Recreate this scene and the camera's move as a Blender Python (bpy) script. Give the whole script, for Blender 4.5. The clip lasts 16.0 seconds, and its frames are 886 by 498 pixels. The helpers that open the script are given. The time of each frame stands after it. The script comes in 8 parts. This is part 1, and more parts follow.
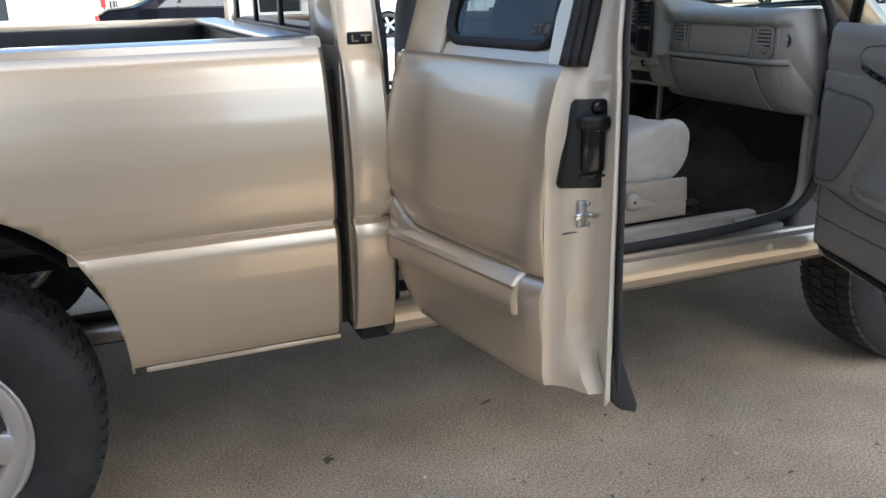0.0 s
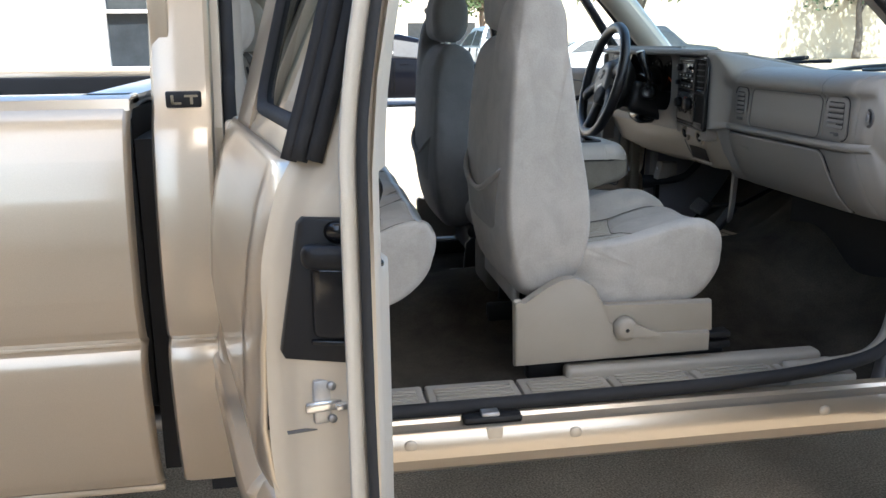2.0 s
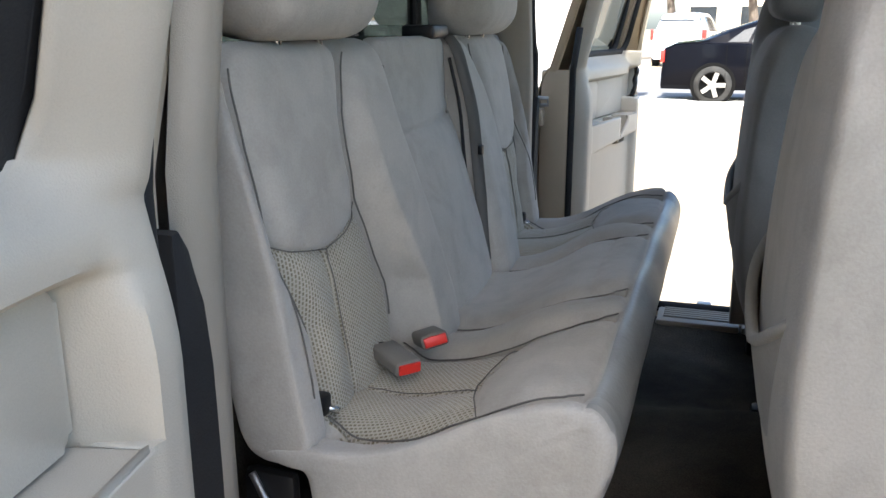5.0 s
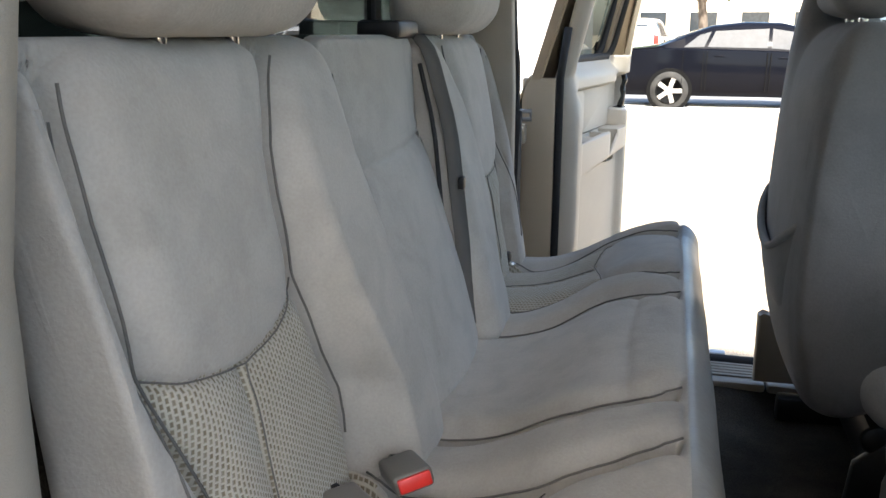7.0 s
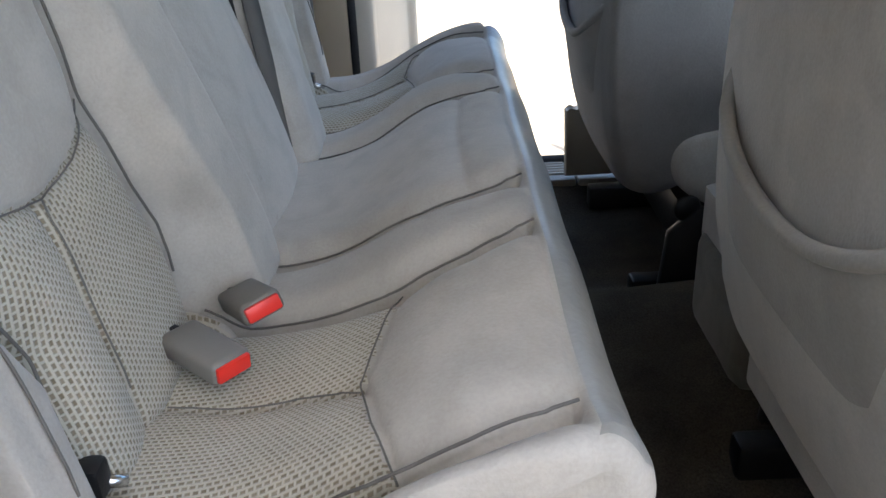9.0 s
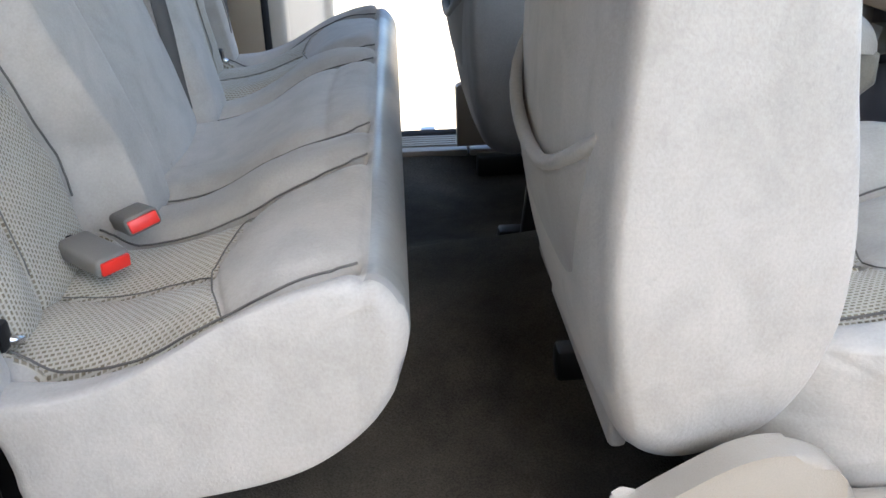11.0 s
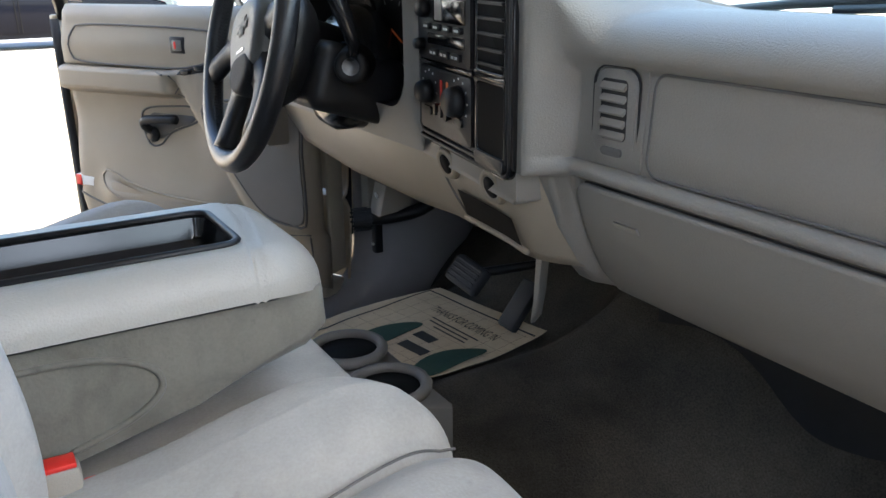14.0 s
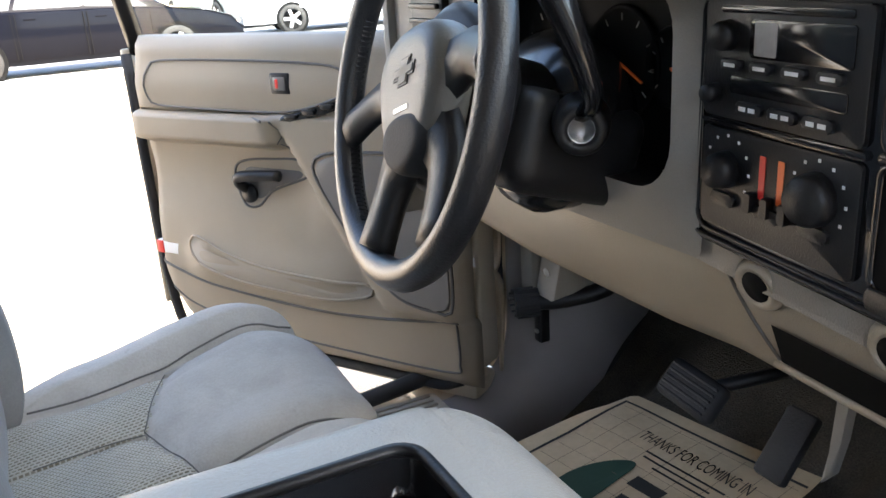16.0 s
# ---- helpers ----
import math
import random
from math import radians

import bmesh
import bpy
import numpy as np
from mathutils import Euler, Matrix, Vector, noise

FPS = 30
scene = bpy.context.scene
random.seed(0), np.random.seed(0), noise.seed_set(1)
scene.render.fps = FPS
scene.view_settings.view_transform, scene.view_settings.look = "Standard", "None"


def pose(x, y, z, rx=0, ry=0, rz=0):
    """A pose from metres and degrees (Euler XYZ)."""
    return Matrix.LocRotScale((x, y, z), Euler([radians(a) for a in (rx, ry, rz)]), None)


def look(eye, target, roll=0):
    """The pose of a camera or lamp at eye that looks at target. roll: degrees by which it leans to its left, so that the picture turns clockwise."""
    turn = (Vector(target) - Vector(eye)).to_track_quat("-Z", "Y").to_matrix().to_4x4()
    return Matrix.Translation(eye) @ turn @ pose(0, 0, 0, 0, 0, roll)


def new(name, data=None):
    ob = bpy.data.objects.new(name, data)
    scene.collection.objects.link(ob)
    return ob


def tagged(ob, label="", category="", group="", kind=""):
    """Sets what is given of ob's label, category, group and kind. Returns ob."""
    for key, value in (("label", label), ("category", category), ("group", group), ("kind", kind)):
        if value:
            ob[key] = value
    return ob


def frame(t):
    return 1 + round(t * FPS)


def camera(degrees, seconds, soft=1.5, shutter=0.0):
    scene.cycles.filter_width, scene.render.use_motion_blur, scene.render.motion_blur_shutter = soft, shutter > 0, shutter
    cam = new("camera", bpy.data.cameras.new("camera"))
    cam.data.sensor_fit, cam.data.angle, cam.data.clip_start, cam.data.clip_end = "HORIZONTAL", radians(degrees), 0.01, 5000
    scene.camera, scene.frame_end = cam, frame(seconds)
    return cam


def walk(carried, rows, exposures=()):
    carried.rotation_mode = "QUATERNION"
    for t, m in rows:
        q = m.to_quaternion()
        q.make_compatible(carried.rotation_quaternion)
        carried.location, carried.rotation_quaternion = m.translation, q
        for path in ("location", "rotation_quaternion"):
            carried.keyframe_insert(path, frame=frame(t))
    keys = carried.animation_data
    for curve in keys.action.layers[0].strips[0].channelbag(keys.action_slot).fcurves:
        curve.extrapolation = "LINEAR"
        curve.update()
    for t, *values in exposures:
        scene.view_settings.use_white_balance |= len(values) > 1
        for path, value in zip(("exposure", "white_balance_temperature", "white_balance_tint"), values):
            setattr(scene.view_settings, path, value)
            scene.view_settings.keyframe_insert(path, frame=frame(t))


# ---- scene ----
cam = camera(56.0, 16.0, 1.5)
ROWS = [
    (0.0, -0.5098, -2.9655, 1.3738, 72.395, 1.323, -22.227),
    (0.5, -0.2256, -2.9288, 1.3684, 73.074, 1.530, -19.180),
    (1.0, -0.0120, -2.8411, 1.3577, 73.926, 1.106, -17.225),
    (1.5, 0.1665, -2.6837, 1.3601, 74.768, 0.598, -14.414),
    (2.0, 0.3110, -2.5381, 1.3536, 75.980, 0.487, -9.476),
    (2.5, 0.4678, -2.3962, 1.3428, 75.872, 1.223, -4.370),
    (3.0, 0.5877, -2.2601, 1.3408, 74.971, 1.398, -1.008),
    (3.5, 0.6802, -2.0436, 1.3301, 75.267, 0.025, 4.822),
    (4.0, 0.7444, -1.8266, 1.3291, 75.159, -0.120, 10.809),
    (4.5, 0.7232, -1.6363, 1.3206, 74.476, 0.425, 14.658),
    (5.0, 0.6824, -1.4834, 1.3406, 75.078, 0.048, 18.296),
    (7.5, 0.5028, -1.0657, 1.3146, 75.287, -0.103, 12.018),
    (8.0, 0.4861, -1.0532, 1.2855, 70.807, 1.730, 5.434),
    (8.5, 0.4828, -1.0541, 1.2653, 64.748, 2.491, 1.081),
    (11.0, 0.6053, -1.2756, 1.2746, 63.959, 1.154, -3.416),
    (11.5, 0.6834, -1.3864, 1.3174, 67.046, 1.008, -8.498),
    (12.0, 0.7639, -1.3823, 1.3246, 70.489, 0.370, -15.578),
    (12.5, 0.8475, -1.3311, 1.3201, 72.552, -0.140, -21.488),
    (13.0, 0.8894, -1.2212, 1.3167, 73.341, -1.332, -27.083),
    (13.5, 0.9064, -1.0896, 1.3246, 72.378, -0.928, -30.787),
    (14.0, 0.9611, -0.9424, 1.3209, 71.089, 0.636, -30.521),
    (14.5, 1.0296, -0.8117, 1.3320, 71.742, 1.247, -26.942),
    (15.0, 1.0598, -0.6807, 1.3331, 72.577, 2.089, -25.008),
    (15.5, 1.0362, -0.5489, 1.3337, 71.819, 3.094, -25.629),
    (16.0, 1.0190, -0.4329, 1.3331, 71.158, 3.602, -26.864),
]
EXPOSURES = [(0.0, 1.46, 5800, 5), (0.5, 1.52, 5800, 5), (1.5, 1.69, 5850, 5), (2.5, 1.86, 6000, 6), (3.5, 1.98, 6400, 7), (5.0, 2.04, 6150, 7), (7.5, 2.28, 6500, 7), (8.5, 2.38, 6250, 7), (11.0, 2.80, 5950, 7), (11.5, 2.76, 5900, 7), (12.5, 2.4, 5950, 7), (13.5, 2.48, 6000, 7), (14.5, 3.02, 6250, 8), (16.0, 3.22, 6500, 10)]
walk(cam, [(t, pose(x, y, z, rx, ry, rz)) for t, x, y, z, rx, ry, rz in ROWS], EXPOSURES)


# ---------------------------------------------------------------- world and sun
SUN_EL, SUN_AZ = radians(52), radians(172)   # azimuth from +y towards +x
world = bpy.data.worlds.new("world")
scene.world = world
world.use_nodes = True
wn = world.node_tree
sky = wn.nodes.new("ShaderNodeTexSky")
sky.sky_type, sky.sun_disc = "NISHITA", False
sky.sun_elevation, sky.sun_rotation = SUN_EL, SUN_AZ
sky.air_density, sky.dust_density, sky.ozone_density = 1.0, 2.5, 1.0
wn.links.new(sky.outputs[0], wn.nodes["Background"].inputs[0])
wn.nodes["Background"].inputs[1].default_value = 0.15
sun = new("sun", bpy.data.lights.new("sun", "SUN"))
sun.data.energy, sun.data.angle, sun.data.color = 4.0, radians(0.6), (1.0, 0.95, 0.88)
SUN_DIR = Vector((math.sin(SUN_AZ) * math.cos(SUN_EL), math.cos(SUN_AZ) * math.cos(SUN_EL), math.sin(SUN_EL)))
sun.matrix_world = look(SUN_DIR * 30, (0, 0, 0))


# ---------------------------------------------------------------- materials
def mat(name, colour, rough=0.6, metal=0.0, bump=0.0, bump_scale=200.0, vary=0.12, vary_scale=6.0, coat=0.0, sheen=0.0, spec=0.5, fine=0.0, tint=None):
    m = bpy.data.materials.new(name)
    m.use_nodes = True
    nt = m.node_tree
    b = nt.nodes["Principled BSDF"]
    b.inputs["Roughness"].default_value, b.inputs["Metallic"].default_value = rough, metal
    b.inputs["Coat Weight"].default_value, b.inputs["Coat Roughness"].default_value = coat, 0.06
    b.inputs["Sheen Weight"].default_value, b.inputs["Sheen Roughness"].default_value = sheen, 0.45
    b.inputs["Specular IOR Level"].default_value = spec
    tc = nt.nodes.new("ShaderNodeTexCoord")
    n1 = nt.nodes.new("ShaderNodeTexNoise")
    n1.inputs["Scale"].default_value, n1.inputs["Detail"].default_value, n1.inputs["Roughness"].default_value = vary_scale, 6, 0.6
    nt.links.new(tc.outputs["Object"], n1.inputs["Vector"])
    ramp = nt.nodes.new("ShaderNodeMapRange")
    ramp.inputs[1].default_value, ramp.inputs[2].default_value = 0.3, 0.7
    nt.links.new(n1.outputs[0], ramp.inputs[0])
    mix = nt.nodes.new("ShaderNodeMix")
    mix.data_type = "RGBA"
    lo = [c * (1 - vary) for c in colour]
    hi = [min(1, c * (1 + vary)) for c in (tint or colour)]
    mix.inputs[6].default_value, mix.inputs[7].default_value = (*lo, 1), (*hi, 1)
    nt.links.new(ramp.outputs[0], mix.inputs[0])
    out = mix.outputs[2]
    n2 = nt.nodes.new("ShaderNodeTexNoise")
    n2.inputs["Scale"].default_value, n2.inputs["Detail"].default_value = bump_scale, 4
    nt.links.new(tc.outputs["Object"], n2.inputs["Vector"])
    if fine:
        mul = nt.nodes.new("ShaderNodeMix")
        mul.data_type, mul.blend_type = "RGBA", "MULTIPLY"
        mr = nt.nodes.new("ShaderNodeMapRange")
        mr.inputs[1].default_value, mr.inputs[2].default_value, mr.inputs[3].default_value, mr.inputs[4].default_value = 0.3, 0.7, 1 - fine, 1 + fine
        nt.links.new(n2.outputs[0], mr.inputs[0])
        mul.inputs[0].default_value = 1
        nt.links.new(out, mul.inputs[6])
        nt.links.new(mr.outputs[0], mul.inputs[7])
        out = mul.outputs[2]
    nt.links.new(out, b.inputs["Base Color"])
    if bump:
        bp = nt.nodes.new("ShaderNodeBump")
        bp.inputs["Strength"].default_value, bp.inputs["Distance"].default_value = 1.0, bump
        nt.links.new(n2.outputs[0], bp.inputs["Height"])
        nt.links.new(bp.outputs[0], b.inputs["Normal"])
    return m


def glass(name, colour, rough=0.0):
    m = bpy.data.materials.new(name)
    m.use_nodes = True
    nt = m.node_tree
    nt.nodes.remove(nt.nodes["Principled BSDF"])
    tr, gl, mx, fr = (nt.nodes.new("ShaderNode" + k) for k in ("BsdfTransparent", "BsdfGlossy", "MixShader", "LayerWeight"))
    pw, sc = nt.nodes.new("ShaderNodeMath"), nt.nodes.new("ShaderNodeMapRange")
    pw.operation = "POWER"
    pw.inputs[1].default_value = 5.0
    sc.inputs["To Min"].default_value = 0.045
    tr.inputs[0].default_value = (*colour, 1)
    gl.inputs["Roughness"].default_value = rough
    fr.inputs[0].default_value = 0.5
    nt.links.new(fr.outputs["Facing"], pw.inputs[0])
    nt.links.new(pw.outputs[0], sc.inputs["Value"])
    nt.links.new(sc.outputs["Result"], mx.inputs[0])
    nt.links.new(tr.outputs[0], mx.inputs[1])
    nt.links.new(gl.outputs[0], mx.inputs[2])
    nt.links.new(mx.outputs[0], nt.nodes["Material Output"].inputs[0])
    return m


PAINT = mat("champagne metallic paint", (0.56, 0.468, 0.345), 0.31, 0.62, vary=0.03, vary_scale=1.5, coat=0.8, bump=0.0, fine=0.05, bump_scale=900)
JAMB = mat("door jamb paint", (0.56, 0.485, 0.37), 0.45, 0.25, vary=0.04, coat=0.25)
VINYL = mat("warm grey vinyl", (0.345, 0.326, 0.285), 0.40, bump=0.0006, bump_scale=420, vary=0.05, vary_scale=4, fine=0.03)
TRIM = mat("beige grey trim plastic", (0.325, 0.293, 0.243), 0.55, bump=0.0005, bump_scale=600, vary=0.05, vary_scale=5, fine=0.03)
TRIM_L = mat("pale door trim plastic", (0.475, 0.43, 0.352), 0.5, bump=0.0004, bump_scale=600, vary=0.05, vary_scale=5, fine=0.03)
TAN = mat("tan moulded trim plastic", (0.30, 0.255, 0.192), 0.5, bump=0.0005, bump_scale=600, vary=0.06, vary_scale=5, fine=0.03)
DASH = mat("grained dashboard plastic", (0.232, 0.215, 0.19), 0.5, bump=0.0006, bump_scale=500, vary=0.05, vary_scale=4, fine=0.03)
TRIM_D = mat("dark grey trim", (0.105, 0.10, 0.095), 0.6, bump=0.0004, bump_scale=500, vary=0.08, vary_scale=6)
CARPET = mat("dark taupe carpet", (0.044, 0.040, 0.035), 1.0, bump=0.004, bump_scale=350, vary=0.3, vary_scale=3.5, fine=0.3, spec=0.1, tint=(0.088, 0.077, 0.060))
BLACK = mat("black plastic", (0.010, 0.010, 0.011), 0.42, spec=0.35, bump=0.0003, bump_scale=500, vary=0.2)
GLOSS = mat("glossy black bezel", (0.008, 0.008, 0.009), 0.16, vary=0.2)
LEATHER = mat("worn black leather", (0.014, 0.014, 0.016), 0.33, bump=0.0006, bump_scale=350, vary=0.3)
# Near-black: real plastic on the gauges, painted shade on flat patches for openings
VOID = mat("black plastic and opening shade", (0.004, 0.004, 0.004), 0.7, spec=0.1, vary=0.1)
RUBBER = mat("black rubber", (0.014, 0.014, 0.015), 0.75, bump=0.0006, bump_scale=300, vary=0.3)
TYRE = mat("tyre rubber", (0.014, 0.0135, 0.013), 0.8, bump=0.001, bump_scale=200, vary=0.3, tint=(0.026, 0.025, 0.023))
CHROME = mat("bright metal", (0.7, 0.7, 0.7), 0.22, 1.0, vary=0.08)
STEEL = mat("dull steel", (0.42, 0.42, 0.42), 0.4, 0.9, vary=0.25, vary_scale=30)
ALLOY = mat("silver alloy", (0.62, 0.62, 0.62), 0.30, 0.9, vary=0.06)
RED = mat("red plastic", (0.70, 0.03, 0.02), 0.4, vary=0.1)
GREY = mat("grey plastic", (0.17, 0.16, 0.145), 0.5, bump=0.0003, bump_scale=500, vary=0.08)
WEB = mat("belt webbing", (0.10, 0.096, 0.09), 0.8, bump=0.0008, bump_scale=600, vary=0.1)
GOLD = mat("pale badge lettering", (0.36, 0.31, 0.22), 0.4, 0.6)
LENS = mat("amber orange needle", (0.9, 0.16, 0.03), 0.4)
WHITE = mat("white enamel", (0.75, 0.75, 0.74), 0.4, vary=0.04)
KICK = mat("mauve grey trim plastic", (0.24, 0.226, 0.222), 0.5, bump=0.0004, bump_scale=500, vary=0.07, vary_scale=6)
GLASS = glass("clear glass", (0.90, 0.95, 0.93))
TINT = glass("tinted privacy glass", (0.13, 0.15, 0.145))
SCREEN = glass("lightly tinted windscreen", (0.80, 0.90, 0.88))


def velour(name, colour, blotch=0.07):
    """Short-pile velour: brushed patches, rubbed streaks, small soil marks and a fine pile."""
    m = mat(name, colour, 0.95, bump=0.0006, bump_scale=300, vary=0.11, vary_scale=3.2, sheen=0.16, fine=0.05, spec=0.12)
    nt = m.node_tree
    b = nt.nodes["Principled BSDF"]
    out = b.inputs["Base Color"].links[0].from_socket
    tc = nt.nodes.new("ShaderNodeTexCoord")
    for scale, stretch, lo, hi, amount, dist in ((13.0, (1, 1, 1), 0.40, 0.66, blotch, 0.8), (26.0, (1, 1, 0.28), 0.45, 0.70, blotch * 0.55, 0.3), (55.0, (1, 1, 1), 0.66, 0.78, blotch * 1.1, 0.0)):
        mp = nt.nodes.new("ShaderNodeMapping")
        mp.inputs["Scale"].default_value = stretch
        nz = nt.nodes.new("ShaderNodeTexNoise")
        nz.inputs["Scale"].default_value, nz.inputs["Detail"].default_value, nz.inputs["Distortion"].default_value = scale, 4, dist
        mr = nt.nodes.new("ShaderNodeMapRange")
        mr.interpolation_type = "SMOOTHSTEP"
        mr.inputs[1].default_value, mr.inputs[2].default_value, mr.inputs[3].default_value, mr.inputs[4].default_value = lo, hi, 1.0 + amount * 0.4, 1.0 - amount
        mul = nt.nodes.new("ShaderNodeMix")
        mul.data_type, mul.blend_type = "RGBA", "MULTIPLY"
        mul.inputs[0].default_value = 1
        nt.links.new(tc.outputs["Object"], mp.inputs[0])
        nt.links.new(mp.outputs[0], nz.inputs["Vector"])
        nt.links.new(nz.outputs[0], mr.inputs[0])
        nt.links.new(out, mul.inputs[6])
        nt.links.new(mr.outputs[0], mul.inputs[7])
        out = mul.outputs[2]
    nt.links.new(out, b.inputs["Base Color"])
    return m


def woven():
    """Knitted seat insert: rows of small dark dashes on a pale ground."""
    m = mat("woven dotted seat fabric", (0.44, 0.415, 0.345), 0.95, vary=0.06, vary_scale=12, sheen=0.3, spec=0.1)
    nt = m.node_tree
    b = nt.nodes["Principled BSDF"]
    src = b.inputs["Base Color"].links[0].from_socket
    tc = nt.nodes.new("ShaderNodeTexCoord")
    mp = nt.nodes.new("ShaderNodeMapping")
    mp.inputs["Scale"].default_value = (1, 1, 1)
    nt.links.new(tc.outputs["UV"], mp.inputs[0])
    br = nt.nodes.new("ShaderNodeTexBrick")
    br.offset = 0.5
    br.inputs["Scale"].default_value = 1.0
    br.inputs["Brick Width"].default_value, br.inputs["Row Height"].default_value = 0.0064, 0.0046
    br.inputs["Mortar Size"].default_value, br.inputs["Mortar Smooth"].default_value = 0.0015, 0.6
    br.inputs["Color1"].default_value, br.inputs["Color2"].default_value, br.inputs["Mortar"].default_value = (0.40, 0.36, 0.30, 1), (0.61, 0.58, 0.52, 1), (1, 1, 1, 1)
    nt.links.new(mp.outputs[0], br.inputs["Vector"])
    mul = nt.nodes.new("ShaderNodeMix")
    mul.data_type, mul.blend_type = "RGBA", "MULTIPLY"
    mul.inputs[0].default_value = 1
    nt.links.new(src, mul.inputs[6])
    nt.links.new(br.outputs[0], mul.inputs[7])
    nt.links.new(mul.outputs[2], b.inputs["Base Color"])
    bp = nt.nodes.new("ShaderNodeBump")
    bp.inputs["Strength"].default_value, bp.inputs["Distance"].default_value = 0.7, 0.002
    nt.links.new(br.outputs["Fac"], bp.inputs["Height"])
    nt.links.new(bp.outputs[0], b.inputs["Normal"])
    return m


VELOUR = velour("light grey velour", (0.385, 0.366, 0.330))
WOVEN = woven()
# Dark colour of the seam lines: crevice shade, not the thread's own tone
SEAM_SHADE = mat("seam crease shade", (0.125, 0.118, 0.108), 0.95, vary=0.15, vary_scale=40)


# ---------------------------------------------------------------- mesh helpers
def link(name, me, material, parent=None, label="", smooth=True, m=None):
    ob = new(name, me)
    if material:
        me.materials.append(material)
    if smooth:
        for p in me.polygons:
            p.use_smooth = True
    if parent:
        ob.parent = parent
    if m is not None:
        ob.matrix_basis = m
    if label:
        ob["label"] = label
    return ob


def raw(name, verts, faces, material, parent=None, label="", smooth=True, m=None):
    me = bpy.data.meshes.new(name)
    me.from_pydata([tuple(map(float, v)) for v in verts], [], [tuple(int(i) for i in f) for f in faces])
    me.update()
    return link(name, me, material, parent, label, smooth, m)


def part(name, bm, material, parent=None, label="", smooth=False, m=None):
    me = bpy.data.meshes.new(name)
    bmesh.ops.recalc_face_normals(bm, faces=bm.faces)
    bm.to_mesh(me)
    bm.free()
    return link(name, me, material, parent, label, smooth, m)


def soft(ob, angle=35):
    """Smooth shading that keeps edges sharper than the angle."""
    me = ob.data
    for p in me.polygons:
        p.use_smooth = True
    bm = bmesh.new()
    bm.from_mesh(me)
    for e in bm.edges:
        e.smooth = not (len(e.link_faces) == 2 and e.calc_face_angle(0) > radians(angle))
    bm.to_mesh(me)
    bm.free()
    return ob


def box(lo, hi, bevel=0.0, seg=2, bm=None, m=None):
    bm = bm or bmesh.new()
    r = bmesh.ops.create_cube(bm, size=1)
    c = [(a + b) / 2 for a, b in zip(lo, hi)]
    s = [abs(b - a) for a, b in zip(lo, hi)]
    for v in r["verts"]:
        v.co = Vector((v.co.x * s[0] + c[0], v.co.y * s[1] + c[1], v.co.z * s[2] + c[2]))
    if bevel:
        es = list({e for v in r["verts"] for e in v.link_edges})
        out = bmesh.ops.bevel(bm, geom=es, offset=min(bevel, min(s) * 0.49), segments=seg, profile=0.5, affect="EDGES")
        vs = list({v for f in out["faces"] for v in f.verts} | {v for v in r["verts"] if v.is_valid})
    else:
        vs = r["verts"]
    if m is not None:
        bmesh.ops.transform(bm, matrix=m, verts=vs)
    return bm


def bx(name, lo, hi, material, parent, label="", bevel=0.004, seg=2, m=None):
    return soft(part(name, box(lo, hi, bevel, seg), material, parent, label, m=m), 40)


def prism(pts, axis, a, b, bevel=0.0, seg=2):
    """A polygon in the plane across the axis, drawn out from a to b along it. axis x: pts are (y, z); y: (x, z); z: (x, y)."""
    bm = bmesh.new()
    mk = {"x": lambda p, h: (h, p[0], p[1]), "y": lambda p, h: (p[0], h, p[1]), "z": lambda p, h: (p[0], p[1], h)}[axis]
    lo = [bm.verts.new(mk(p, a)) for p in pts]
    hi = [bm.verts.new(mk(p, b)) for p in pts]
    n = len(pts)
    f1, f2 = bm.faces.new(lo), bm.faces.new(hi)
    for i in range(n):
        bm.faces.new((lo[i], lo[(i + 1) % n], hi[(i + 1) % n], hi[i]))
    if bevel:
        es = list(f1.edges) + list(f2.edges)
        bmesh.ops.bevel(bm, geom=es, offset=bevel, segments=seg, profile=0.5, affect="EDGES")
    return bm


def rrect(a0, b0, a1, b1, r, n=5):
    """Corner-rounded rectangle as points."""
    out = []
    for cx, cy, t0 in ((a1 - r, b1 - r, 0), (a0 + r, b1 - r, 90), (a0 + r, b0 + r, 180), (a1 - r, b0 + r, 270)):
        for i in range(n + 1):
            t = radians(t0 + 90 * i / n)
            out.append((cx + r * math.cos(t), cy + r * math.sin(t)))
    return out


def tube(pts, r, n=8, closed=False, caps=True, radii=None):
    """A round bar along points, as a bmesh."""
    bm = bmesh.new()
    P = [Vector(p) for p in pts]
    k = len(P)
    rings, up = [], None
    for i, p in enumerate(P):
        d = (P[(i + 1) % k] - P[i - 1]) if closed else (P[min(i + 1, k - 1)] - P[max(i - 1, 0)])
        d.normalize()
        if up is None:
            up = d.orthogonal().normalized()
        up = (up - d * up.dot(d)).normalized()
        side = d.cross(up)
        q = radii[i] if radii else r
        rings.append([bm.verts.new(p + (up * math.cos(2 * math.pi * j / n) + side * math.sin(2 * math.pi * j / n)) * q) for j in range(n)])
    for i in range(k if closed else k - 1):
        a, b = rings[i], rings[(i + 1) % k]
        for j in range(n):
            bm.faces.new((a[j], a[(j + 1) % n], b[(j + 1) % n], b[j]))
    if caps and not closed:
        bm.faces.new(rings[0])
        bm.faces.new(rings[-1])
    return bm


